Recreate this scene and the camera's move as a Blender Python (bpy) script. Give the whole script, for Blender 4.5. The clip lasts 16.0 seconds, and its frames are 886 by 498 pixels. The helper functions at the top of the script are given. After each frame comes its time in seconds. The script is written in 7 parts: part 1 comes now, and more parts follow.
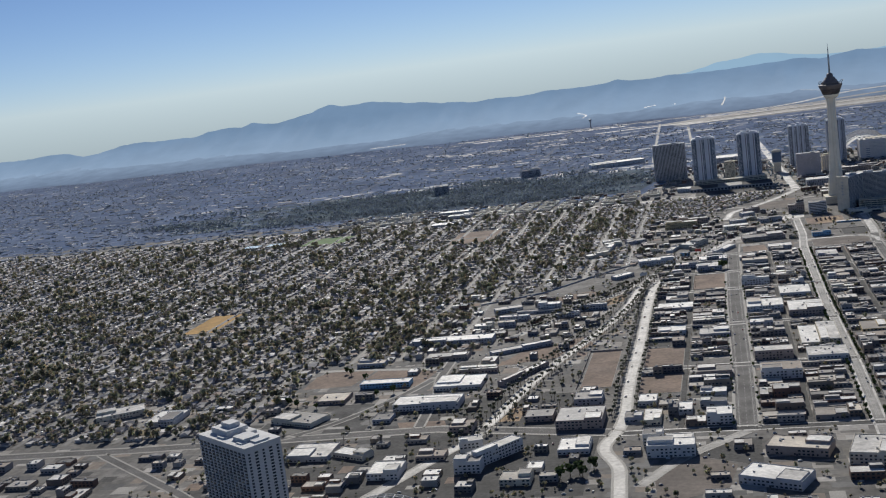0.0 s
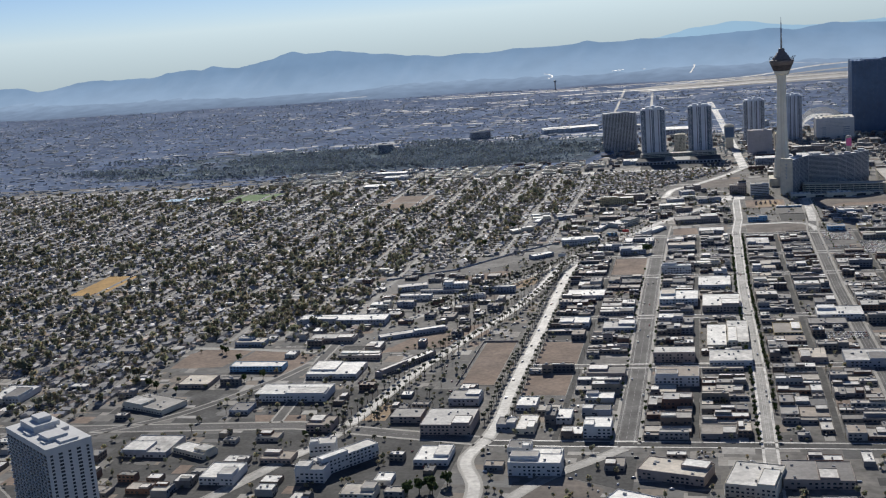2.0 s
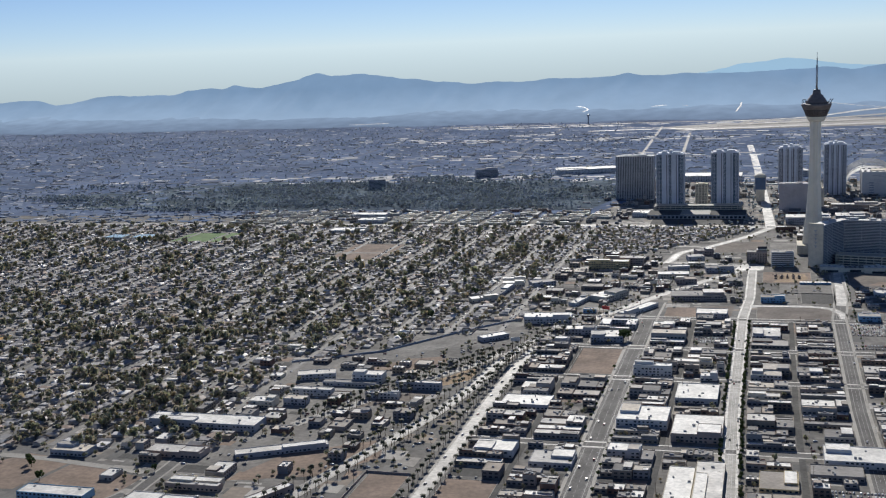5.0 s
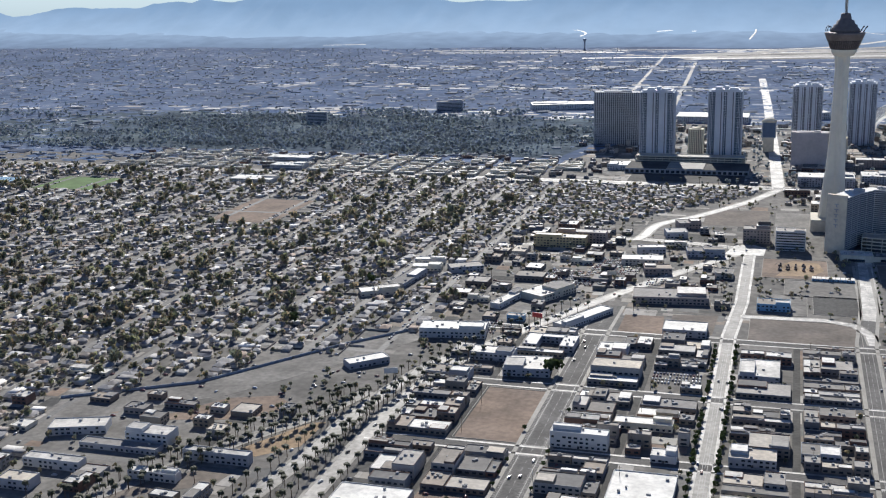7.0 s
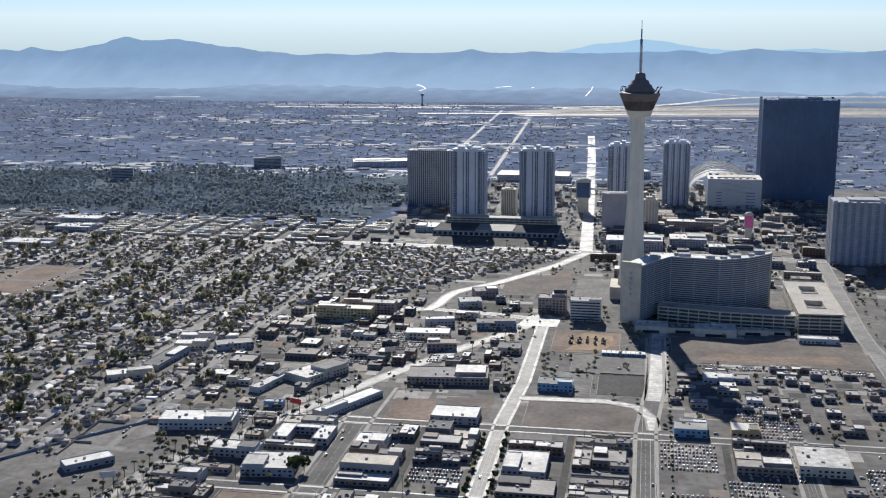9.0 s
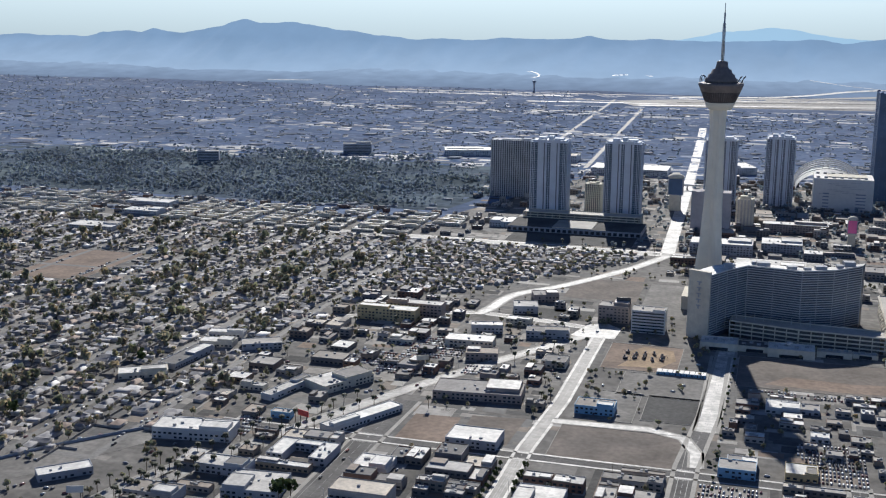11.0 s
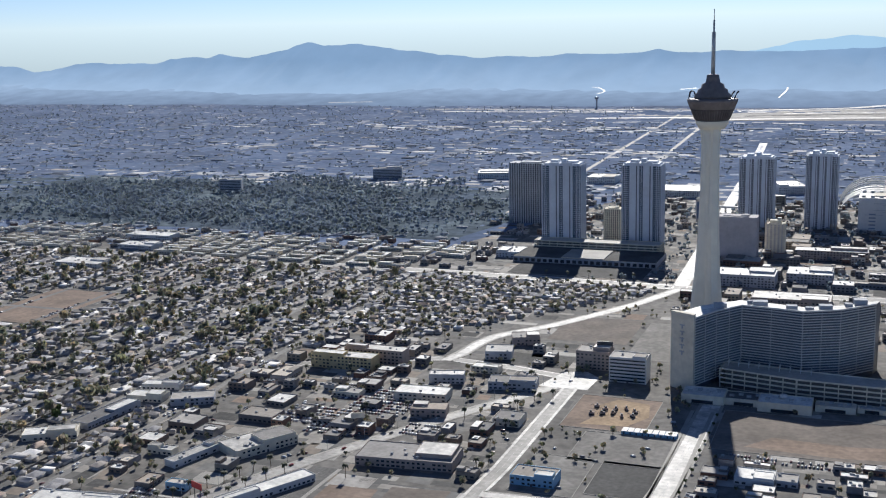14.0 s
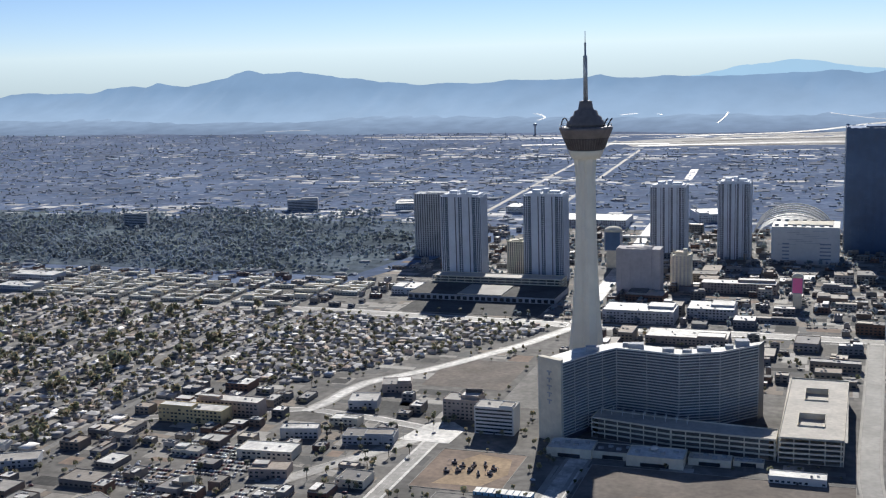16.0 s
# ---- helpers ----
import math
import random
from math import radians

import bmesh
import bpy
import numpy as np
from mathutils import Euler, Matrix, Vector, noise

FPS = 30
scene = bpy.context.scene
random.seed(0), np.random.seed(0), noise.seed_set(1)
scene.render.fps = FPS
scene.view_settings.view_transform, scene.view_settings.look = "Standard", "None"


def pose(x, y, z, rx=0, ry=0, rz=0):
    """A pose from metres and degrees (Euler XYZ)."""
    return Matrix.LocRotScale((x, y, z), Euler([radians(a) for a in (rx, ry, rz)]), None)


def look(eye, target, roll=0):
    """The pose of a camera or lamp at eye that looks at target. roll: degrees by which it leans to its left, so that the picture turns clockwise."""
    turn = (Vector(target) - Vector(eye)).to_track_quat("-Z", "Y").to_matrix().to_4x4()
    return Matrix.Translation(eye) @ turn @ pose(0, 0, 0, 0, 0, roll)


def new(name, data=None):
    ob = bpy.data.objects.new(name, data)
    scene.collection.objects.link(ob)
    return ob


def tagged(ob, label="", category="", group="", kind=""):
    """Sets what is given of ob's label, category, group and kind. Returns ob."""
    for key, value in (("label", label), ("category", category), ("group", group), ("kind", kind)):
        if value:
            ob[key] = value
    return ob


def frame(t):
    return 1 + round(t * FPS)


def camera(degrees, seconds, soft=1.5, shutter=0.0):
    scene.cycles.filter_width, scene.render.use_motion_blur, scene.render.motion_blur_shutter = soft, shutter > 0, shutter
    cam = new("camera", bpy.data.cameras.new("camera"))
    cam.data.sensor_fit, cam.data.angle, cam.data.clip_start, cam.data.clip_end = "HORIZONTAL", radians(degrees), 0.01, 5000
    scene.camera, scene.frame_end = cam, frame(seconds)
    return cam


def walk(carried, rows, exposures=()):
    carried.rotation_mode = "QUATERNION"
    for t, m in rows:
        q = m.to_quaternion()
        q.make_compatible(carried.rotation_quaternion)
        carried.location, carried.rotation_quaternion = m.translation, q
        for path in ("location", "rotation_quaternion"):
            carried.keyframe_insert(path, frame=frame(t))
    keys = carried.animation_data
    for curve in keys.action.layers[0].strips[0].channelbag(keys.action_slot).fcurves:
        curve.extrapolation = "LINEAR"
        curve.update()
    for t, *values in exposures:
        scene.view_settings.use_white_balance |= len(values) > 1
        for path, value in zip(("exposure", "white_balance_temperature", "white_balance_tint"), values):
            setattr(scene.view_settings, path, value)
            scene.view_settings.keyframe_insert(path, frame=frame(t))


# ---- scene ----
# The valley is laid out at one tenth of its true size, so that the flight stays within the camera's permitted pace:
# K turns true metres into model units, and every size below is given in true metres.
K = 0.1
cam = camera(42.01, 16.0, soft=1.15)
PATH = [
    (0, (-23.039, -268.644, 41.596), (-23.53, -266.7308, 41.2798), -7.38),
    (0.5, (-20.389, -264.507, 41.588), (-20.8638, -262.5964, 41.237), -6.44),
    (1, (-18.39, -261.305, 41.559), (-18.8322, -259.3909, 41.1846), -5.79),
    (1.5, (-16.483, -256.851, 41.407), (-16.9238, -254.9405, 41.0142), -4.61),
    (2, (-14.691, -253.134, 41.431), (-15.1496, -251.2291, 41.0295), -4.5),
    (2.5, (-12.691, -248.42, 41.118), (-13.1864, -246.5249, 40.7134), -4.38),
    (3, (-10.942, -243.48, 40.966), (-11.4634, -241.5914, 40.5657), -3.61),
    (3.5, (-9.312, -239.455, 40.696), (-9.8662, -237.5601, 40.3781), -3.78),
    (4, (-7.284, -235.923, 40.514), (-7.8173, -234.0196, 40.2062), -3.63),
    (4.2, (-6.597, -233.833, 40.679), (-7.1289, -231.9312, 40.3647), -3.06),
    (4.62, (-6.789, -224.464, 40.136), (-7.3267, -222.5658, 39.8095), -2.88),
    (5.04, (-7.081, -210.199, 39.309), (-7.6325, -208.3091, 38.954), -2.42),
    (5.46, (-7.374, -195.933, 38.482), (-7.9407, -194.0547, 38.093), -1.88),
    (5.88, (-7.666, -181.667, 37.655), (-8.2461, -179.799, 37.2376), -1.43),
    (6.3, (-7.877, -171.4, 37.059), (-8.4619, -169.5361, 36.6305), -1.24),
    (6.5, (-7.293, -168.618, 36.793), (-7.8646, -166.7552, 36.3423), -1.11),
    (7, (-6.26, -160.793, 36.167), (-6.8258, -158.9367, 35.6845), -1.31),
    (7.5, (-4.659, -156.529, 35.87), (-5.1494, -154.6547, 35.3718), -1.13),
    (8, (-2.843, -153.651, 36.114), (-3.2714, -151.7482, 35.6725), -1.13),
    (8.5, (-1.062, -150.999, 35.902), (-1.4163, -149.0711, 35.5054), -0.61),
    (8.7, (-0.282, -149.591, 35.901), (-0.6082, -147.6585, 35.5032), -0.15),
    (9.4, (1.978, -145.365, 35.505), (1.5965, -143.4435, 35.1051), 0.03),
    (10.1, (4.353, -140.926, 35.09), (3.8688, -139.0279, 34.6847), 0.35),
    (10.8, (6.614, -136.7, 34.694), (6.0747, -134.8174, 34.2866), 0.52),
    (11, (7.21, -135.429, 35.07), (6.6567, -133.5536, 34.649), 0.42),
    (11.5, (8.986, -132.905, 35.246), (8.3936, -131.0474, 34.8014), 0.26),
    (12, (10.385, -129.973, 35.044), (9.7535, -128.1315, 34.5864), -0.12),
    (12.5, (12.279, -127.216, 34.88), (11.6028, -125.3855, 34.4413), -0.6),
    (13, (13.979, -124.438, 34.998), (13.2865, -122.6042, 34.6009), -0.74),
    (13.5, (15.472, -121.444, 35.004), (14.7617, -119.6179, 34.6027), -1.07),
    (14, (17.051, -119.03, 34.627), (16.3348, -117.2033, 34.2376), -1.41),
    (14.5, (18.922, -116.97, 34.634), (18.2432, -115.1308, 34.2377), -1.73),
    (15, (20.932, -114.118, 34.6), (20.3121, -112.2621, 34.1847), -1.56),
    (15.5, (22.232, -110.58, 34.226), (21.608, -108.7216, 33.8309), -1.52),
    (16, (23.635, -107.55, 34.066), (22.9735, -105.6948, 33.7202), -1.82),
]
EXPOSURES = [(t, e, k, 10.0) for t, e, k in ((0.0, 0.06, 5900.0), (1.0, 0.22, 5900.0), (4.2, 0.24, 5900.0), (6.3, 0.4, 5800.0), (7.0, 0.58, 5800.0), (7.5, 0.8, 5800.0), (8.0, 0.7, 5800.0), (8.5, 0.56, 5800.0), (11.0, 0.44, 5750.0), (11.5, 0.56, 5750.0), (14.0, 0.54, 5750.0), (16.0, 0.52, 5850.0))]
walk(cam, [(t, look(eye, target, roll)) for t, eye, target, roll in PATH], EXPOSURES)

# ---- light ----
SUN_ELEVATION, SUN_AZIMUTH = radians(31.0), math.atan2(-0.19, 0.98)  # azimuth from +y towards +x
world = bpy.data.worlds.new("world")
scene.world = world
world.use_nodes = True
wn, wl = world.node_tree.nodes, world.node_tree.links
sky = wn.new("ShaderNodeTexSky")
sky.sky_type, sky.sun_disc = "NISHITA", False
sky.sun_elevation, sky.sun_rotation = SUN_ELEVATION, SUN_AZIMUTH
sky.altitude, sky.air_density, sky.dust_density, sky.ozone_density = 600.0, 0.6, 0.0, 1.4
cool = wn.new("ShaderNodeMix")
cool.data_type, cool.blend_type = "RGBA", "MULTIPLY"
cool.inputs[0].default_value = 1.0
cool.inputs[7].default_value = (0.86, 0.88, 0.985, 1.0)  # the clear, dry desert air
wl.new(sky.outputs[0], cool.inputs[6])
wl.new(cool.outputs[2], wn["Background"].inputs[0])
wn["Background"].inputs[1].default_value = 0.0575
sun = new("sun", bpy.data.lights.new("sun", "SUN"))
sun.data.energy, sun.data.angle, sun.data.color = 3.6, radians(0.53), (1.0, 0.907, 0.765)
sun.matrix_world = look((0, 0, 0), (-math.sin(SUN_AZIMUTH) * math.cos(SUN_ELEVATION), -math.cos(SUN_AZIMUTH) * math.cos(SUN_ELEVATION), -math.sin(SUN_ELEVATION)))

# ---- materials ----
def material(name, colour, rough=0.8, vary=0.25, grain=0.5, coarse=0.03, bump=0.0, metal=0.0, spec=0.4, object_vary=0.0, island_vary=0.0, tint=None, palette=None, sheer=0.0, glow=None):
    """A surface with two scales of variation. grain and coarse are cycles per true metre; palette: colours picked piece by piece."""
    m = bpy.data.materials.new(name)
    m.use_nodes = True
    n, l = m.node_tree.nodes, m.node_tree.links
    shader = n["Principled BSDF"]
    shader.inputs["Roughness"].default_value = rough
    shader.inputs["Metallic"].default_value = metal
    shader.inputs["Specular IOR Level"].default_value = spec
    place = n.new("ShaderNodeNewGeometry")
    def cloud(scale, detail):
        t = n.new("ShaderNodeTexNoise")
        t.inputs["Scale"].default_value, t.inputs["Detail"].default_value = scale / K, detail
        l.new(place.outputs["Position"], t.inputs["Vector"])
        return t.outputs["Fac"]
    def mix(kind, fac, a, b):
        x = n.new("ShaderNodeMix")
        x.data_type, x.blend_type = "RGBA", kind
        for socket, value in ((x.inputs[0], fac), (x.inputs[6], a), (x.inputs[7], b)):
            if hasattr(value, "links"):
                l.new(value, socket)
            else:
                socket.default_value = value if isinstance(value, float) else (*value, 1)
        return x.outputs[2]
    def spread(value, lo, hi):
        r = n.new("ShaderNodeMapRange")
        r.inputs["From Min"].default_value, r.inputs["From Max"].default_value = 0.3, 0.7
        r.inputs["To Min"].default_value, r.inputs["To Max"].default_value = lo, hi
        l.new(value, r.inputs["Value"])
        return r.outputs[0]
    base = colour
    if palette:
        ramp = n.new("ShaderNodeValToRGB")
        ramp.color_ramp.interpolation = "CONSTANT"
        while len(ramp.color_ramp.elements) < len(palette):
            ramp.color_ramp.elements.new(0.5)
        for k, (e, c) in enumerate(zip(ramp.color_ramp.elements, palette)):
            e.position, e.color = k / len(palette), (*c, 1)
        if island_vary:
            l.new(place.outputs["Random Per Island"], ramp.inputs[0])
        else:
            l.new(n.new("ShaderNodeObjectInfo").outputs["Random"], ramp.inputs[0])
        base = ramp.outputs[0]
    if tint:
        base = mix("MIX", spread(cloud(coarse * 0.6, 3.0), 0.0, 1.0), base, tint)
    shade_lift = 1.0 if glow else 1.18  # raises every base colour so shaded faces read brighter, glowing slopes left out
    shade = spread(cloud(coarse, 4.0), shade_lift * (1 - vary), shade_lift * (1 + vary))
    fine = spread(cloud(grain, 3.0), 1 - vary * 0.7, 1 + vary * 0.7)
    both = n.new("ShaderNodeMath")
    both.operation = "MULTIPLY"
    l.new(shade, both.inputs[0]), l.new(fine, both.inputs[1])
    factor = both.outputs[0]
    if object_vary or (island_vary and not palette):
        pick = place.outputs["Random Per Island"] if island_vary else n.new("ShaderNodeObjectInfo").outputs["Random"]
        r = n.new("ShaderNodeMapRange")
        amount = object_vary or island_vary
        r.inputs["To Min"].default_value, r.inputs["To Max"].default_value = 1 - amount, 1 + amount
        l.new(pick, r.inputs["Value"])
        more = n.new("ShaderNodeMath")
        more.operation = "MULTIPLY"
        l.new(factor, more.inputs[0]), l.new(r.outputs[0], more.inputs[1])
        factor = more.outputs[0]
    grey = n.new("ShaderNodeCombineColor")
    for s in grey.inputs:
        l.new(factor, s)
    l.new(mix("MULTIPLY", 1.0, base, grey.outputs[0]), shader.inputs["Base Color"])
    if sheer:
        thin = n.new("ShaderNodeBsdfTranslucent")
        l.new(shader.inputs["Base Color"].links[0].from_socket, thin.inputs[0])
        blend = n.new("ShaderNodeMixShader")
        blend.inputs[0].default_value = sheer
        l.new(shader.outputs[0], blend.inputs[1]), l.new(thin.outputs[0], blend.inputs[2])
        l.new(blend.outputs[0], n["Material Output"].inputs[0])
    # Distance haze is emitted from the surface, blended by height between two colours.
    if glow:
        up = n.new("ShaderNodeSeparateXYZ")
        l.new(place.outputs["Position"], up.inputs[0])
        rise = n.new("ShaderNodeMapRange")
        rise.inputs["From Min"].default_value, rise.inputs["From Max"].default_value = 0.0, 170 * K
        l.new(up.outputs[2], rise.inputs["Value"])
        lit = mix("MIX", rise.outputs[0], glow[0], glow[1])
        glow_mottle = n.new("ShaderNodeCombineColor")
        for s in glow_mottle.inputs:
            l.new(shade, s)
        l.new(mix("MULTIPLY", 1.0, lit, glow_mottle.outputs[0]), shader.inputs["Emission Color"])
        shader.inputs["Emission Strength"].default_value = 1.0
    if bump:
        b = n.new("ShaderNodeBump")
        b.inputs["Strength"].default_value, b.inputs["Distance"].default_value = bump, 0.5 * K
        l.new(cloud(grain, 4.0), b.inputs["Height"])
        l.new(b.outputs[0], shader.inputs["Normal"])
    return m


GROUND = material("dusty_ground", (0.155, 0.144, 0.128), 0.9, 0.4, 0.12, 0.02, tint=(0.115, 0.109, 0.099))
DIRT = material("bare_brown_dirt", (0.24, 0.178, 0.132), 0.95, 0.26, 0.2, 0.03, tint=(0.195, 0.15, 0.118))
ORANGE_DIRT = material("orange_soil", (0.42, 0.26, 0.09), 0.95, 0.2, 0.2, 0.03)
GRASS = material("mown_grass", (0.10, 0.17, 0.05), 0.9, 0.25, 0.4, 0.04)
ASPHALT = material("worn_asphalt", (0.115, 0.11, 0.104), 0.85, 0.28, 0.4, 0.03, spec=0.2)
LOT = material("parking_lot_asphalt", (0.08, 0.078, 0.074), 0.9, 0.3, 0.25, 0.03, spec=0.2)
CONCRETE = material("pale_concrete", (0.42, 0.40, 0.365), 0.62, 0.4, 0.2, 0.04, spec=0.35)
BOULEVARD = material("new_grey_concrete_road", (0.27, 0.255, 0.232), 0.62, 0.4, 0.2, 0.03, spec=0.35)
PALE_ASPHALT = material("sun_bleached_asphalt", (0.175, 0.165, 0.15), 0.65, 0.4, 0.2, 0.03, spec=0.35)
PAVING = material("pavement_concrete", (0.27, 0.255, 0.225), 0.75, 0.16, 0.6, 0.05)
PAINT = material("road_paint", (0.27, 0.265, 0.25), 0.6, 0.2, 1.5, 0.1)
WHITE_ROOF = material("white_membrane_roof", (0.60, 0.58, 0.53), 0.65, 0.25, 0.25, 0.05)
ROOF = material("flat_roof_coating", (0.4, 0.4, 0.4), 0.8, 0.2, 0.3, 0.05, palette=[(0.32, 0.30, 0.27), (0.60, 0.57, 0.51), (0.20, 0.185, 0.165), (0.44, 0.40, 0.34), (0.13, 0.125, 0.12), (0.54, 0.48, 0.39), (0.26, 0.23, 0.195), (0.36, 0.335, 0.30), (0.17, 0.16, 0.15), (0.48, 0.46, 0.42), (0.23, 0.215, 0.20), (0.30, 0.25, 0.20)])
WALL = material("stucco_wall", (0.4, 0.38, 0.35), 0.85, 0.12, 0.5, 0.08, palette=[(0.203, 0.187, 0.164), (0.257, 0.242, 0.226), (0.164, 0.133, 0.109), (0.234, 0.203, 0.164), (0.125, 0.125, 0.129), (0.343, 0.328, 0.304), (0.156, 0.098, 0.074), (0.179, 0.187, 0.203)])
TOWER_WHITE = material("off_white_concrete", (0.76, 0.70, 0.57), 0.6, 0.06, 0.1, 0.02)
POD_DARK = material("dark_bronze_glass", (0.085, 0.075, 0.075), 0.4, 0.2, 0.2, 0.05, spec=0.4)
POD_TRIM = material("brown_metal_cladding", (0.185, 0.16, 0.15), 0.6, 0.15, 0.2, 0.05, metal=0.1)
STEEL = material("galvanised_steel", (0.42, 0.43, 0.44), 0.4, 0.15, 0.5, 0.1, metal=0.7)
DARK_STEEL = material("dark_steel", (0.08, 0.08, 0.085), 0.5, 0.15, 0.5, 0.1, metal=0.5)
GLASS_DARK = material("dark_window_glass", (0.03, 0.04, 0.05), 0.15, 0.3, 0.2, 0.05, spec=0.7)
GLASS_BLUE = material("blue_curtain_wall_glass", (0.055, 0.10, 0.185), 0.3, 0.15, 0.1, 0.02, spec=0.5)
GLASS_PALE = material("pale_blue_window_glass", (0.17, 0.21, 0.27), 0.3, 0.15, 0.1, 0.02, spec=0.6)
WHITE_PAINT = material("white_painted_render", (0.53, 0.525, 0.51), 0.7, 0.06, 0.2, 0.03)
CREAM = material("cream_render", (0.60, 0.55, 0.44), 0.8, 0.1, 0.2, 0.05)
YELLOW = material("ochre_render", (0.50, 0.40, 0.22), 0.8, 0.1, 0.2, 0.05)
GREY_RENDER = material("grey_render", (0.36, 0.37, 0.39), 0.75, 0.1, 0.2, 0.05)
BROWN_RENDER = material("brown_render", (0.33, 0.275, 0.24), 0.8, 0.1, 0.2, 0.05)
BLUE_PAINT = material("sky_blue_painted_metal", (0.20, 0.36, 0.50), 0.6, 0.1, 0.3, 0.05)
RED_PAINT = material("red_paint", (0.50, 0.07, 0.06), 0.6, 0.1, 0.3, 0.05)
PINK_PANEL = material("pink_display_panel", (0.75, 0.16, 0.35), 0.5, 0.05, 0.3, 0.05)
YELLOW_PAINT = material("yellow_paint", (0.65, 0.45, 0.04), 0.6, 0.1, 0.3, 0.05)
HOUSE_ROOF = material("shingle_roof", (0.3, 0.28, 0.26), 0.85, 0.15, 0.5, 0.08, island_vary=1, palette=[(0.259, 0.255, 0.259), (0.337, 0.324, 0.311), (0.214, 0.210, 0.214), (0.298, 0.266, 0.240), (0.389, 0.376, 0.363), (0.240, 0.233, 0.233), (0.713, 0.687, 0.648), (0.311, 0.240, 0.194), (0.279, 0.274, 0.279), (0.350, 0.337, 0.330), (0.227, 0.222, 0.227), (0.272, 0.259, 0.259), (0.518, 0.499, 0.467), (0.246, 0.227, 0.214)])
HOUSE_WALL = material("house_wall_stucco", (0.48, 0.44, 0.39), 0.85, 0.15, 0.4, 0.05)
BARK = material("bark", (0.12, 0.09, 0.065), 0.9, 0.2, 2.0, 0.2)
LEAF = material("dull_green_leaves", (0.08, 0.09, 0.06), 0.9, 0.2, 0.5, 0.02, spec=0.1, island_vary=1, sheer=0.48, palette=[(0.225, 0.235, 0.165), (0.285, 0.285, 0.19), (0.165, 0.18, 0.135), (0.33, 0.285, 0.195), (0.21, 0.225, 0.155), (0.40, 0.315, 0.19), (0.27, 0.235, 0.185), (0.14, 0.155, 0.125), (0.31, 0.315, 0.175), (0.24, 0.225, 0.19)])
# Far haze lifts and blues these leaf colours beyond their own green.
LEAF_HAZED = material("haze_blue_leaves", (0.06, 0.085, 0.055), 0.8, 0.2, 0.5, 0.01, spec=0.1, island_vary=1, sheer=0.5, palette=[(0.26, 0.305, 0.355), (0.29, 0.335, 0.335), (0.235, 0.28, 0.345), (0.32, 0.365, 0.34), (0.245, 0.29, 0.36), (0.21, 0.25, 0.315)])
HOUSE_ROOF_OWN = material("shingle_roof_by_house", (0.3, 0.28, 0.26), 0.85, 0.15, 0.5, 0.08, palette=[(0.230, 0.227, 0.230), (0.299, 0.287, 0.276), (0.190, 0.186, 0.190), (0.265, 0.236, 0.213), (0.345, 0.333, 0.322), (0.213, 0.207, 0.207), (0.632, 0.609, 0.575), (0.276, 0.213, 0.172), (0.247, 0.244, 0.247), (0.310, 0.299, 0.293), (0.201, 0.198, 0.201), (0.241, 0.230, 0.230), (0.460, 0.443, 0.414), (0.218, 0.201, 0.190)])
# Blue haze of distance is mixed into the base colours of the FAR_ materials.
FAR_ROOF = material("haze_blue_far_roofs", (0.3, 0.3, 0.3), 0.9, 0.15, 0.1, 0.01, spec=0.15, island_vary=1, palette=[(0.10, 0.12, 0.165), (0.12, 0.14, 0.18), (0.09, 0.11, 0.155), (0.11, 0.13, 0.17), (0.20, 0.215, 0.24), (0.17, 0.18, 0.20), (0.21, 0.23, 0.25), (0.145, 0.165, 0.195), (0.19, 0.195, 0.21), (0.16, 0.18, 0.21)])
FAR_WALL = material("haze_blue_far_walls", (0.44, 0.47, 0.51), 0.85, 0.15, 0.1, 0.01)
FAR_GROUND = material("haze_blue_valley_floor", (0.14, 0.178, 0.262), 1.0, 0.26, 0.05, 0.004, spec=0.0, tint=(0.172, 0.203, 0.272))
# Tree shade and blue haze are painted into this lawn's dark colour.
PARK_GROUND = material("painted_shade_park_lawn", (0.095, 0.118, 0.155), 1.0, 0.4, 0.06, 0.01, spec=0.0, tint=(0.15, 0.178, 0.18))
FAR_STREET = material("haze_blue_far_asphalt", (0.13, 0.145, 0.175), 0.9, 0.3, 0.03, 0.006, spec=0.2)
FAR_PLOT = material("haze_blue_yards_and_roofs", (0.14, 0.16, 0.19), 1.0, 0.2, 0.08, 0.01, spec=0.0, island_vary=1, palette=[(0.135, 0.179, 0.276), (0.179, 0.220, 0.307), (0.113, 0.158, 0.254), (0.239, 0.273, 0.344), (0.149, 0.191, 0.276), (0.128, 0.172, 0.254), (0.194, 0.224, 0.299), (0.329, 0.359, 0.412), (0.135, 0.172, 0.269), (0.164, 0.206, 0.299)])
# Pale roofs whose colour also carries the glints of the far avenues.
PALE_PLOT = material("far_pale_roofs_with_glints", (0.5, 0.5, 0.5), 0.8, 0.15, 0.08, 0.01, spec=0.2, island_vary=1, palette=[(0.42, 0.42, 0.42), (0.55, 0.54, 0.52), (0.34, 0.345, 0.35), (0.62, 0.60, 0.57), (0.40, 0.37, 0.33), (0.48, 0.48, 0.48)])
LEAF_GREEN = material("dark_green_leaves", (0.075, 0.10, 0.04), 0.8, 0.25, 0.5, 0.05, spec=0.2, sheer=0.3)
PALM_LEAF = material("palm_fronds", (0.085, 0.088, 0.052), 0.7, 0.2, 0.8, 0.05, sheer=0.25)
# The blue haze over these slopes is their own emission.
MOUNTAIN = material("haze_glow_mountain_slopes", (0.10, 0.10, 0.11), 1.0, 0.05, 0.02, 0.006, spec=0.0, glow=((0.265, 0.345, 0.43), (0.17, 0.245, 0.335)))
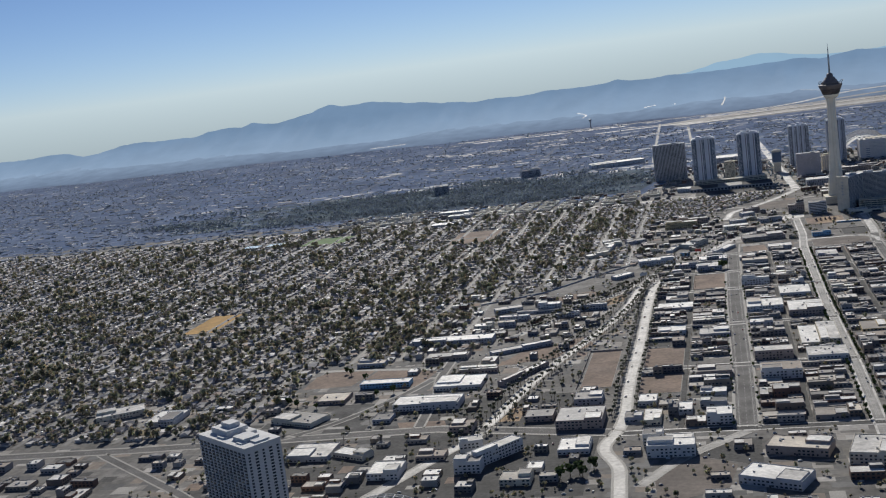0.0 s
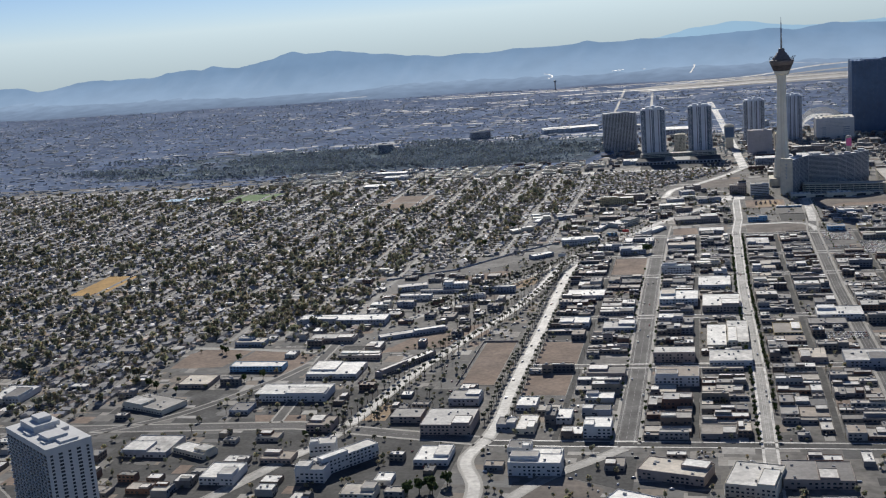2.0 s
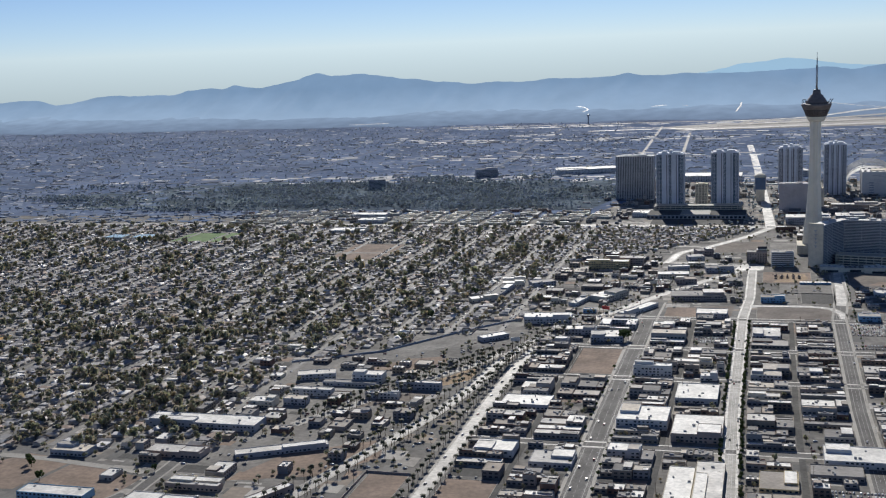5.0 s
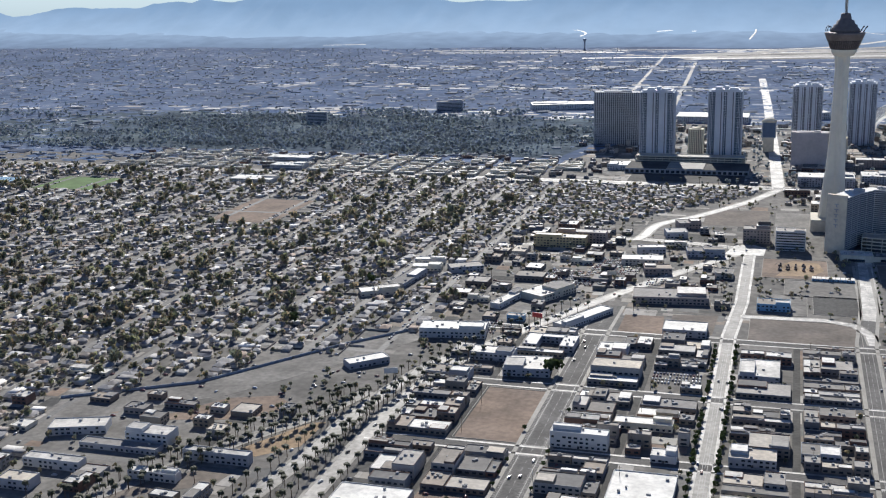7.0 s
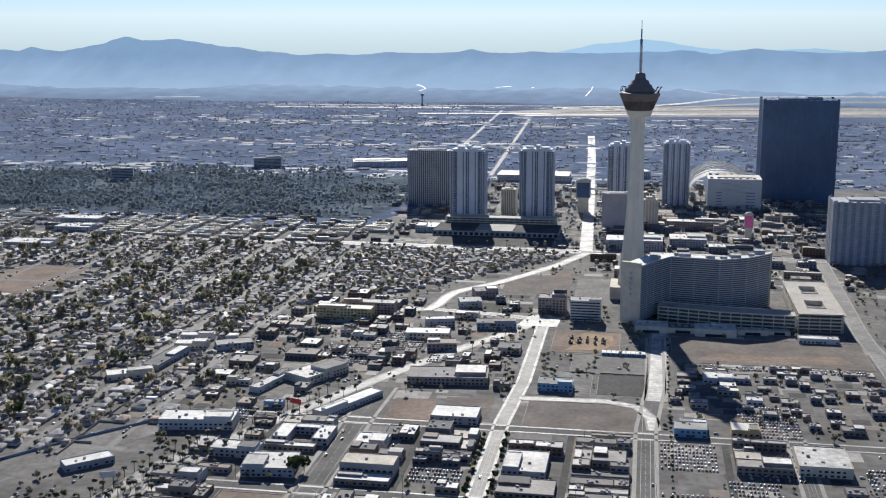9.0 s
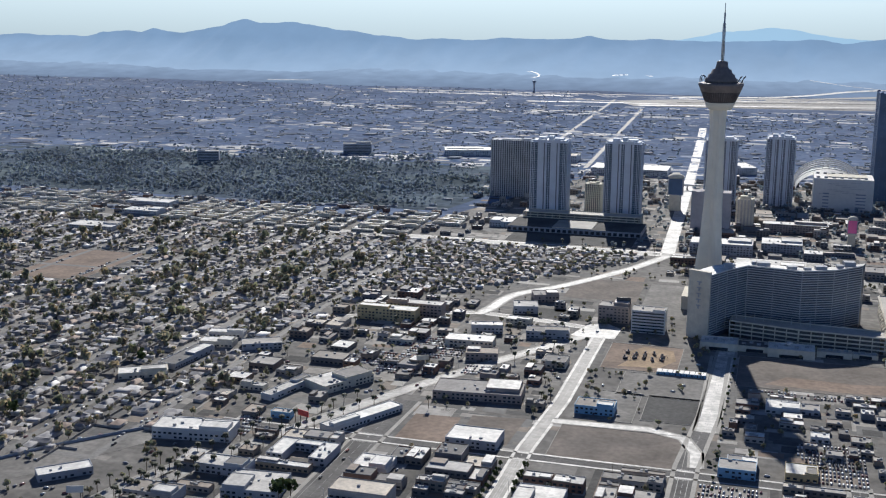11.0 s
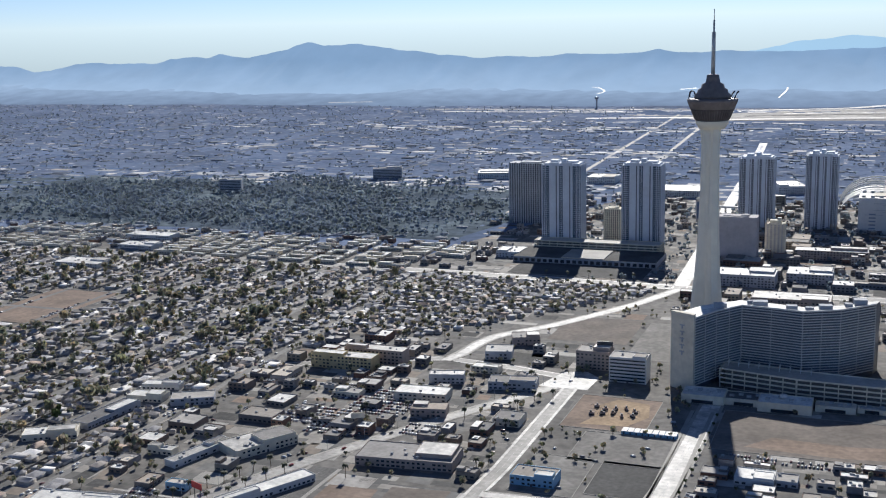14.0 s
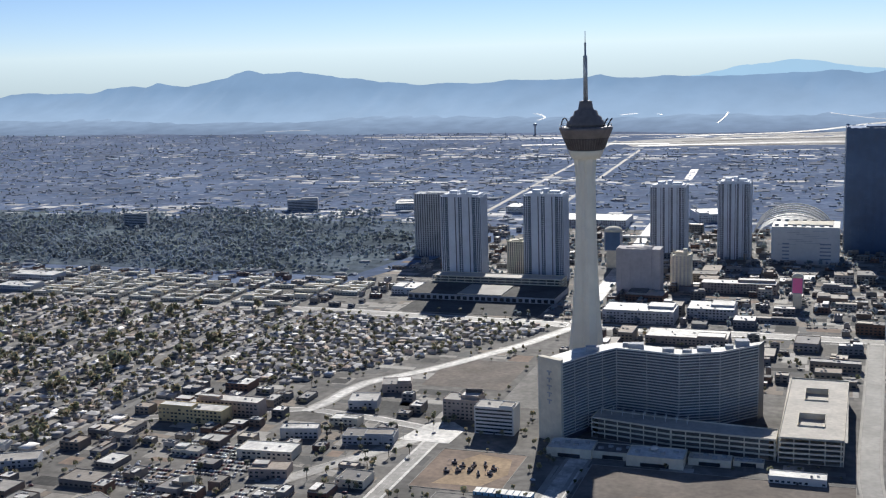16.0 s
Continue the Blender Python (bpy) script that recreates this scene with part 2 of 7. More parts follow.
FAR_MOUNTAIN = material("haze_glow_far_slopes", (0.10, 0.10, 0.11), 1.0, 0.05, 0.004, 0.0015, spec=0.0, glow=((0.31, 0.42, 0.49), (0.28, 0.40, 0.48)))
CAR_PAINT = material("car_paint", (0.4, 0.4, 0.4), 0.3, 0.05, 1.0, 0.2, spec=0.6, palette=[(0.7, 0.7, 0.7), (0.05, 0.05, 0.055), (0.45, 0.46, 0.47), (0.12, 0.12, 0.13), (0.62, 0.61, 0.58), (0.28, 0.05, 0.04), (0.06, 0.09, 0.2), (0.3, 0.3, 0.31)])
CAR_MIX = material("parked_car_paint", (0.4, 0.4, 0.4), 0.3, 0.05, 1.0, 0.2, spec=0.6, island_vary=1, palette=[(0.504, 0.504, 0.504), (0.037, 0.037, 0.038), (0.328, 0.331, 0.335), (0.088, 0.088, 0.091), (0.440, 0.437, 0.426), (0.145, 0.062, 0.059), (0.064, 0.074, 0.114), (0.217, 0.217, 0.221)])
RUBBER = material("tyre_rubber", (0.02, 0.02, 0.02), 0.9, 0.1, 1.0, 0.2)
STREET = material("old_street_asphalt", (0.16, 0.153, 0.142), 0.75, 0.25, 0.3, 0.02)
# The rising plain glows too, its haze paler with height.
FOOTHILL = material("haze_glow_foothills", (0.08, 0.085, 0.095), 1.0, 0.10, 0.03, 0.012, spec=0.0, glow=((0.115, 0.155, 0.215), (0.42, 0.54, 0.66)))
DECK = material("parking_deck_concrete", (0.42, 0.385, 0.33), 0.75, 0.15, 0.3, 0.05)
ROOF_MIX = material("mixed_flat_roofs", (0.4, 0.4, 0.4), 0.8, 0.2, 0.3, 0.05, island_vary=1, palette=[(0.32, 0.30, 0.27), (0.60, 0.57, 0.51), (0.20, 0.185, 0.165), (0.44, 0.40, 0.34), (0.13, 0.125, 0.12), (0.54, 0.48, 0.39), (0.26, 0.23, 0.195), (0.36, 0.335, 0.30), (0.17, 0.16, 0.15), (0.48, 0.46, 0.42), (0.23, 0.215, 0.20), (0.30, 0.25, 0.20)])
WALL_MIX = material("mixed_stucco_walls", (0.4, 0.38, 0.35), 0.85, 0.12, 0.5, 0.08, island_vary=1, palette=[(0.213, 0.197, 0.172), (0.271, 0.254, 0.238), (0.172, 0.139, 0.115), (0.246, 0.213, 0.172), (0.131, 0.131, 0.135), (0.361, 0.344, 0.320), (0.164, 0.102, 0.078), (0.189, 0.197, 0.213)])
AIRFIELD = material("bare_airfield_ground", (0.36, 0.335, 0.30), 0.9, 0.3, 0.05, 0.006, tint=(0.27, 0.265, 0.25))
YARD = material("mixed_yard_surfaces", (0.2, 0.19, 0.17), 0.85, 0.22, 0.2, 0.03, island_vary=1, palette=[(0.10, 0.097, 0.092), (0.20, 0.165, 0.13), (0.13, 0.127, 0.12), (0.27, 0.25, 0.22), (0.085, 0.083, 0.08), (0.165, 0.155, 0.14), (0.34, 0.32, 0.29), (0.12, 0.115, 0.105)])
BLUE_WALL = material("pale_blue_block_wall", (0.26, 0.30, 0.36), 0.8, 0.12, 0.3, 0.05)
ORANGE_TAN = material("orange_brown_dirt", (0.33, 0.24, 0.15), 0.95, 0.25, 0.3, 0.04)
UNIT_GREY = material("dusty_unit_paint", (0.34, 0.34, 0.335), 0.85, 0.2, 1.0, 0.2, spec=0.2)
GRAVEL = material("trodden_grey_gravel", (0.20, 0.19, 0.172), 0.9, 0.3, 0.2, 0.03, tint=(0.155, 0.145, 0.13))
GREY_DIRT = material("dusty_grey_brown_dirt", (0.175, 0.148, 0.122), 0.95, 0.24, 0.2, 0.03, tint=(0.15, 0.13, 0.112))
GARDEN_WALL = material("block_garden_wall", (0.30, 0.27, 0.235), 0.9, 0.2, 0.3, 0.03, island_vary=0.3)
MAUVE = material("mauve_grey_render", (0.42, 0.39, 0.385), 0.8, 0.1, 0.2, 0.03)
CONDO_WALL = material("pale_blue_grey_concrete", (0.52, 0.55, 0.60), 0.7, 0.08, 0.2, 0.03)
GLASS_TEAL = material("deep_blue_window_glass", (0.05, 0.085, 0.125), 0.25, 0.15, 0.1, 0.02, spec=0.6)
GLASS_MID = material("grey_window_glass", (0.085, 0.10, 0.125), 0.3, 0.2, 0.1, 0.02, spec=0.6)

# ---- building blocks of the meshes ----
class Shape:
    """Gathers faces in true metres, each with the number of its material."""
    def __init__(self):
        self.v, self.f, self.m, self.smooth = [], [], [], []

    def face(self, points, m=0, smooth=False):
        n = len(self.v)
        self.v.extend(points)
        self.f.append(tuple(range(n, n + len(points))))
        self.m.append(m)
        self.smooth.append(smooth)

    def mesh_of(self, verts, faces, m=0, smooth=False):
        n = len(self.v)
        self.v.extend(tuple(p) for p in verts)
        for f in faces:
            self.f.append(tuple(n + i for i in f))
            self.m.append(m)
            self.smooth.append(smooth)
        return self

    def box(self, x, y, z, sx, sy, sz, m=0, turn=0.0, top=None, taper=1.0):
        """A box on z, centred on x and y."""
        c, s = math.cos(turn), math.sin(turn)
        pts = []
        for k, zz in ((1.0, z), (taper, z + sz)):
            for dx, dy in ((-1, -1), (1, -1), (1, 1), (-1, 1)):
                a, b = dx * sx / 2 * k, dy * sy / 2 * k
                pts.append((x + a * c - b * s, y + a * s + b * c, zz))
        n = len(self.v)
        self.v.extend(pts)
        for k, f in enumerate(((0, 1, 5, 4), (1, 2, 6, 5), (2, 3, 7, 6), (3, 0, 4, 7), (4, 5, 6, 7), (3, 2, 1, 0))):
            self.f.append(tuple(n + i for i in f))
            self.m.append(top if k == 4 and top is not None else m)
            self.smooth.append(False)
        return self

    def walled(self, x, y, a, b, h, w, drop, m=0):
        """A block with a parapet of width w round a roof sunk by drop: one closed skin."""
        n = len(self.v)
        ring = ((-1, -1), (1, -1), (1, 1), (-1, 1))
        for k, z in ((0, 0), (0, h), (w, h), (w, h - drop)):
            self.v.extend((x + u * (a / 2 - k), y + v * (b / 2 - k), z) for u, v in ring)
        for level in range(3):
            for i in range(4):
                j = (i + 1) % 4
                self.f.append((n + level * 4 + i, n + level * 4 + j, n + level * 4 + 4 + j, n + level * 4 + 4 + i))
        self.f.append((n + 12, n + 13, n + 14, n + 15))
        self.m += [m] * 13
        self.smooth += [False] * 13
        return self

    def prism(self, outline, z, h, m=0, top=None):
        """An upright prism over a plan outline that runs counter-clockwise."""
        n, c = len(self.v), len(outline)
        self.v.extend([(x, y, z) for x, y in outline] + [(x, y, z + h) for x, y in outline])
        for i in range(c):
            j = (i + 1) % c
            self.f.append((n + i, n + j, n + c + j, n + c + i))
            self.m.append(m)
            self.smooth.append(False)
        self.f.append(tuple(n + c + i for i in range(c)))
        self.m.append(m if top is None else top)
        self.f.append(tuple(n + i for i in reversed(range(c))))
        self.m.append(m)
        self.smooth += [False, False]
        return self

    def turned(self, profile, x=0.0, y=0.0, around=32, m=0, smooth=True):
        """A solid of revolution from (radius, z) pairs."""
        n = len(self.v)
        for r, z in profile:
            self.v.extend((x + r * math.cos(2 * math.pi * k / around), y + r * math.sin(2 * math.pi * k / around), z) for k in range(around))
        for i in range(len(profile) - 1):
            for k in range(around):
                j = (k + 1) % around
                self.f.append((n + i * around + k, n + i * around + j, n + (i + 1) * around + j, n + (i + 1) * around + k))
                self.m.append(m)
                self.smooth.append(smooth)
        self.f.append(tuple(n + k for k in reversed(range(around))))
        self.f.append(tuple(n + (len(profile) - 1) * around + k for k in range(around)))
        self.m += [m, m]
        self.smooth += [False, False]
        return self

    def bar(self, a, b, r, m=0, sides=6, r2=None):
        """A round bar from a to b."""
        a, b = Vector(a), Vector(b)
        d = (b - a).normalized()
        u = d.orthogonal().normalized()
        w = d.cross(u)
        n = len(self.v)
        for p, rr in ((a, r), (b, r if r2 is None else r2)):
            self.v.extend(tuple(p + rr * (math.cos(2 * math.pi * k / sides) * u + math.sin(2 * math.pi * k / sides) * w)) for k in range(sides))
        for k in range(sides):
            j = (k + 1) % sides
            self.f.append((n + k, n + j, n + sides + j, n + sides + k))
            self.m.append(m)
            self.smooth.append(True)
        self.f += [tuple(n + k for k in reversed(range(sides))), tuple(n + sides + k for k in range(sides))]
        self.m += [m, m]
        self.smooth += [False, False]
        return self

    def data(self, name, mats):
        me = bpy.data.meshes.new(name)
        me.from_pydata([(x * K, y * K, z * K) for x, y, z in self.v], [], self.f)
        for m in mats:
            me.materials.append(m)
        me.polygons.foreach_set("material_index", self.m)
        me.polygons.foreach_set("use_smooth", self.smooth)
        me.update()
        return me


def at(x, y, z=0.0, turn=0.0):
    """A pose at true metres."""
    return pose(x * K, y * K, z * K, 0, 0, turn)


def thing(name, label, category, x=0.0, y=0.0, z=0.0, turn=0.0, group="", kind=""):
    """An Empty at a thing's base, which its parts hang from."""
    ob = new(name)
    ob.empty_display_size = 0.1
    ob.matrix_basis = at(x, y, z, turn)
    return tagged(ob, label, category, group, kind)


def part(name, shape, mats, parent=None, label="", data=None):
    """One mesh object under a thing or a part."""
    ob = new(name, data or shape.data(name, mats if isinstance(mats, (list, tuple)) else [mats]))
    if parent:
        ob.parent = parent
    return tagged(ob, label)


def structure(name, shape, mats, label, category):
    return tagged(part(name, shape, mats), label, category, kind="structure")


def stuff(name, verts, faces, mats, label, category, index=None):
    """One joined object for what nobody could count; verts in true metres, faces of equal size, as arrays."""
    me = bpy.data.meshes.new(name)
    verts, faces = np.asarray(verts, np.float32) * K, np.asarray(faces, np.int32)
    me.vertices.add(len(verts)), me.loops.add(faces.size), me.polygons.add(len(faces))
    me.vertices.foreach_set("co", verts.ravel())
    me.loops.foreach_set("vertex_index", faces.ravel())
    me.polygons.foreach_set("loop_start", np.arange(0, faces.size, faces.shape[1], dtype=np.int32))
    me.polygons.foreach_set("loop_total", np.full(len(faces), faces.shape[1], np.int32))
    for m in mats:
        me.materials.append(m)
    if index is not None:
        me.polygons.foreach_set("material_index", np.asarray(index, np.int32))
    me.update(calc_edges=True)
    return tagged(new(name, me), label, category, kind="stuff")


def scatter(verts, faces, spots, turns, sizes, heights=None):
    """Many copies of one small mesh as arrays: spots (n, 3), turns in radians, sizes as factors."""
    verts, faces = np.asarray(verts, float), np.asarray(faces, int)
    spots, turns, sizes = np.asarray(spots, float), np.asarray(turns, float), np.asarray(sizes, float)
    heights = sizes if heights is None else np.asarray(heights, float)
    c, s = np.cos(turns)[:, None], np.sin(turns)[:, None]
    x = (verts[None, :, 0] * c - verts[None, :, 1] * s) * sizes[:, None] + spots[:, 0:1]
    y = (verts[None, :, 0] * s + verts[None, :, 1] * c) * sizes[:, None] + spots[:, 1:2]
    z = verts[None, :, 2] * heights[:, None] + spots[:, 2:3]
    out = np.stack([x, y, z], -1).reshape(-1, 3)
    return out, (faces[None] + (np.arange(len(spots)) * len(verts))[:, None, None]).reshape(-1, faces.shape[1])


# ---- ground, roads and lots ----
g = Shape()
STEP = 250.0
for i in range(-26, 12):
    for j in range(-14, 22):
        g.face([(i * STEP, j * STEP, 0), ((i + 1) * STEP, j * STEP, 0), ((i + 1) * STEP, (j + 1) * STEP, 0), (i * STEP, (j + 1) * STEP, 0)])
structure("ground", g, GROUND, "dusty grey desert valley floor between the streets", "ground")
# The far floor's blue is haze put into its colour.
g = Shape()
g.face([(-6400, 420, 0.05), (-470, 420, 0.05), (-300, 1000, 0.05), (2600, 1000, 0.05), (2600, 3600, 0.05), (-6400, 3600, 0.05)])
structure("far_ground", g, FAR_GROUND, "far valley floor with blue haze put into its colour", "ground")


def strip(points, width, z, shape, m=0):
    """A flat ribbon along a line of plan points."""
    left, right = [], []
    for k, p in enumerate(points):
        a, b = points[max(k - 1, 0)], points[min(k + 1, len(points) - 1)]
        d = Vector((b[0] - a[0], b[1] - a[1])).normalized()
        left.append((p[0] - d.y * width / 2, p[1] + d.x * width / 2, z))
        right.append((p[0] + d.y * width / 2, p[1] - d.x * width / 2, z))
    for k in range(len(points) - 1):
        shape.face([right[k], right[k + 1], left[k + 1], left[k]], m)


def curve_through(points, steps=8):
    """A smooth line through plan points."""
    out = []
    for k in range(len(points) - 1):
        p0, p1, p2, p3 = (Vector(points[min(max(k + o, 0), len(points) - 1)]) for o in (-1, 0, 1, 2))
        for s in range(steps):
            t = s / steps
            q = 0.5 * (2 * p1 + (p2 - p0) * t + (2 * p0 - 5 * p1 + 4 * p2 - p3) * t * t + (3 * p1 - p0 - 3 * p2 + p3) * t ** 3)
            out.append((q.x, q.y))
    return out + [tuple(points[-1])]


ROAD_LINES = []


def road(name, points, width, surface, label, pavement=3.5, dashes=True, z=0.12, kerbing=None):
    ROAD_LINES.append((points, width / 2 + pavement))
    s = Shape()
    strip(points, width, z, s)
    r = structure(name, s, surface, label, "road")
    if pavement:
        s = Shape()
        for side in (-1, 1):
            edge = []
            for k, p in enumerate(points):
                a, b = points[max(k - 1, 0)], points[min(k + 1, len(points) - 1)]
                d = Vector((b[0] - a[0], b[1] - a[1])).normalized()
                off = side * (width / 2 + pavement / 2 + 0.05)
                edge.append((p[0] - d.y * off, p[1] + d.x * off))
            strip(edge, pavement, 0.26, s)
        part("kerbed_pavement", s, kerbing or PAVING, r, "pale concrete pavement beside the road")
    if dashes:
        s = Shape()
        for k in range(len(points) - 1):
            a, b = Vector(points[k]), Vector(points[k + 1])
            d = (b - a).normalized()
            n = int((b - a).length / 12)
            for i in range(n):
                p = a + d * (12 * i + 3)
                strip([p[:], (p + d * 7)[:]], 0.3, z + 0.08, s)
        part("lane_marking", s, PAINT, r, "worn white lane marks")
    return r


AVENUES = ((-235.0, 22.0), (-103.0, 10.0), (26.0, 14.0), (152.0, 12.0))
STREETS = (-1490.0, -1250.0, -1040.0, -812.0, -675.0, -516.0)


def lean(x, y):
    """The avenues' slight bend to the west between the lower and the middle blocks."""
    far_east = float(np.interp(x, [-395, -330, -200, -100, 0, 150], [0, 2, 4, 7, 9, 9]))
    return x - far_east * float(np.interp(y, [-1300, -900, -500, -380], [0, 1, 1, 0]))


def bent(x, y0, y1):
    return [(lean(x, y), y) for y in [y0] + [v for v in (-1490, -1300, -1100, -900, -675, -500, -440, -380) if y0 < v < y1] + [y1]]


for k, (x, w) in enumerate(AVENUES):
    r = road(f"road_{k + 1}", bent(x, -1490 if k == 0 else -2300, -160 if k == 1 else -500 if k == 3 else -420 if k == 0 else -200), w, PALE_ASPHALT if k == 1 else ASPHALT, "straight grey asphalt avenue with worn lane lines", 2.6 if k == 1 else 3.5, kerbing=CONCRETE if k == 1 else PAVING)
    s = Shape()
    for (ax, ay), (bx, by) in zip(bent(x, -1490, -520), bent(x, -1490, -520)[1:]):
        for off in (-w / 2 + 3.2, w / 2 - 3.2):
            strip([(ax + off, ay), (bx + off, by)], 0.35, 0.2, s)
    part("edge_line", s, PAINT, r, "worn white edge line")
    if k == 0:
        for y0, y1 in ((-1240, -1050), (-1030, -822), (-802, -685), (-1480, -1262)):
            s = Shape()
            for i in range(int((y1 - y0) / 3.1)):
                y = y0 + 3.1 * i
                for side in (-1, 1):
                    e = lean(x, y) + side * (w / 2 - 0.3)
                    strip([(e, y), (e - side * 4.6, y - 3.0)], 0.28, 0.205, s)
            part("parking_marking", s, PAINT, r, "slanting white parking bay lines")
    for y in STREETS:
        s = Shape()
        for side in (-1, 1):
            for i in range(int(w / 1.3)):
                xx = lean(x, y) - w / 2 + 0.8 + 1.3 * i
                strip([(xx, y + side * 8.5 - 1.8), (xx, y + side * 8.5 + 1.8)], 0.6, 0.23, s)
        part("crossing", s, PAINT, r, "worn white zebra crossing")
for k, y in enumerate(STREETS):
    road(f"road_{k + 5}", [(-372, y), (-235, y), (-103, y), (26, y), (300, y)], 11.0, ASPHALT if k else LOT, "narrow grey cross street between the blocks", 2.5, False, 0.16, kerbing=CONCRETE)
for k, x in enumerate((-304.0, -170.0, -38.0, 92.0)):
    road(f"road_{k + 11}", bent(x, -1490, -516), 6.0, LOT, "narrow service alley behind the buildings", 0, False, 0.13)
CURVY = curve_through([(-330, -1900), (-350, -1720), (-357, -1640), (-362, -1590), (-381, -1534), (-371, -1478), (-368, -1420), (-371, -1300), (-370, -1100), (-372, -900), (-369, -740), (-352, -640), (-330, -570), (-262, -425), (-190, -290), (-134, -196), (-108, -150)])
road("road_15", CURVY, 11.0, BOULEVARD, "new pale concrete boulevard, bright in the low sun", 2.6, True, 0.2)
road("road_16", curve_through([(-75, 262), (-84, 500), (-98, 858), (-120, 1400), (-140, 1820), (-150, 2010)]), 15.0, CONCRETE, "wide pale boulevard running away between the towers", 2.5, True, 0.2, kerbing=CONCRETE)
DIAGONAL = curve_through([(-640, -1720), (-560, -1540), (-530, -1470), (-495, -1264), (-458, -1118), (-425, -995), (-405, -880), (-395, -760), (-372, -650), (-340, -585)])
road("road_17", DIAGONAL, 11.0, BOULEVARD, "old pale asphalt road lined with palms", 2.5, True, 0.14)
PALM_ROAD = curve_through([(-560, -1030), (-493, -907), (-463, -845), (-426, -783), (-404, -722)])
road("road_67", PALM_ROAD, 9.0, PALE_ASPHALT, "narrow old road between rows of palms", 3.0, True, 0.17)
road("road_18", [(-2400, -1500), (-960, -1470), (-581, -1445), (-381, -1484), (-372, -1490)], 17.0, ASPHALT, "wide grey cross road", 4.0, True, 0.18)
road("road_19", curve_through([(-250, -118), (-242, -88), (-236, -40), (-222, -6), (-180, 48), (-119, 154), (-92, 216), (-76, 258)]), 11.0, CONCRETE, "pale curving road climbing to the boulevard", 3.0, True, 0.22)
road("road_81", [(-420, -190), (-330, -140), (-250, -112), (-170, -124), (-112, -140)], 9.0, PALE_ASPHALT, "pale street across the bend to the junction", 2.5, False, 0.17, kerbing=CONCRETE)
s = Shape()
s.prism([(-134, -172), (-86, -172), (-84, -132), (-100, -116), (-122, -122)], 0, 0.27)
structure("plaza", s, CONCRETE, "bright bare concrete junction where the avenue meets the boulevard", "road")
road("road_20", [(-3200, 290), (-1000, 285), (-420, 282), (-76, 270), (300, 262), (900, 260)], 18.0, PALE_ASPHALT, "broad pale cross avenue", 4.0, True, 0.24, kerbing=CONCRETE)
road("road_21", [(26, -420), (29, -300), (31, -180)], 16.0, CONCRETE, "pale side road beside the vacant lot", 3.0, True, 0.19)
road("road_22", curve_through([(262, -900), (262, -300), (258, -160), (262, 0), (270, 260)]), 15.0, PALE_ASPHALT, "grey road beside the parking structure", 2.2, False, 0.15)
road("road_23", [(-102, -432), (-20, -428), (10, -440), (22, -470), (24, -500)], 9.0, CONCRETE, "pale looping side road round the lot", 2.0, False, 0.21)

# straight residential streets
n = 24
for k, x in enumerate([-430 - 72 * i for i in range(36)]):
    y0 = -1440 if x < -840 else -1130 if x < -640 else -640
    road(f"road_{n + k}", [(x, y0), (x, -200), (x, 260)], 7.0, STREET, "quiet residential street", 0, False, 0.1)
n = 62
for k, y in enumerate((-1180, -900, -620, -330, -40)):
    road(f"road_{n + k}", [(-3000, y - 60), (-900 if y < -1000 else -430, y)], 8.0, STREET, "quiet residential cross street", 0, False, 0.11)


def lot(name, x0, y0, x1, y1, surface, label, z=0.06, kerb=True):
    s = Shape()
    s.face([(x0, y0, z), (x1, y0, z), (x1, y1, z), (x0, y1, z)])
    o = structure(name, s, surface, label, "lot")
    if kerb:
        s = Shape()
        for a, b, c, d in ((x0, y0, x1, y0), (x1, y0, x1, y1), (x1, y1, x0, y1), (x0, y1, x0, y0)):
            s.box((a + c) / 2, (b + d) / 2, 0, abs(c - a) + 0.5, abs(d - b) + 0.5, 0.35)
        part("kerb", s, PAVING, o, "low pale concrete kerb")
    return o


s = Shape()
s.prism([(-830, -1660), (-390, -1660), (-390, -1500), (-400, -1330), (-830, -1330)], 0, 0.03)
structure("parking_lot_5", s, LOT, "worn dark tarmac between the buildings", "lot")
s = Shape()
s.prism([(-680, -1190), (-500, -1190), (-450, -1000), (-440, -800), (-680, -800)], 0, 0.03)
structure("parking_lot_6", s, GRAVEL, "worn grey gravel yards", "lot")
lot("vacant_lot_1", -92, -512, 14, -436, GREY_DIRT, "bare brown vacant lot inside a pale kerb")
lot("vacant_lot_2", -30, -408, 18, -340, LOT, "dark resurfaced lot")
lot("vacant_lot_3", -86, -272, -12, -184, DIRT, "bare dug-over dirt building site")
lot("vacant_lot_4", -432, -1316, -393, -1150, DIRT, "long brown dirt lot beside the pale boulevard")
lot("vacant_lot_5", -358, -1246, -308, -1150, DIRT, "brown dirt lot")
lot("vacant_lot_6", -358, -1352, -308, -1276, DIRT, "brown dirt lot")
lot("vacant_lot_7", -1196, -856, -1136, -716, ORANGE_DIRT, "orange sandy playing field")
lot("vacant_lot_8", -1310, 60, -1195, 170, GRASS, "green mown sports field")
lot("vacant_lot_18", -880, -120, -775, 45, DIRT, "bare brown lot among the houses")
lot("vacant_lot_9", -305, -800, -253, -687, DIRT, "empty brown lot")
lot("vacant_lot_10", 44, -288, 248, -190, GREY_DIRT, "bare dirt strip before the hotel")
lot("vacant_lot_19", -172, -10, -84, 92, GREY_DIRT, "bare brown dirt between the curving road and the low hotel", kerb=False)
lot("parking_lot_7", -76, -60, -18, 88, GRAVEL, "pale gravel yard beside the tower", kerb=False)
lot("vacant_lot_20", -214, -112, -122, -70, LOT, "dark tarmac corner beside the bend", kerb=False)
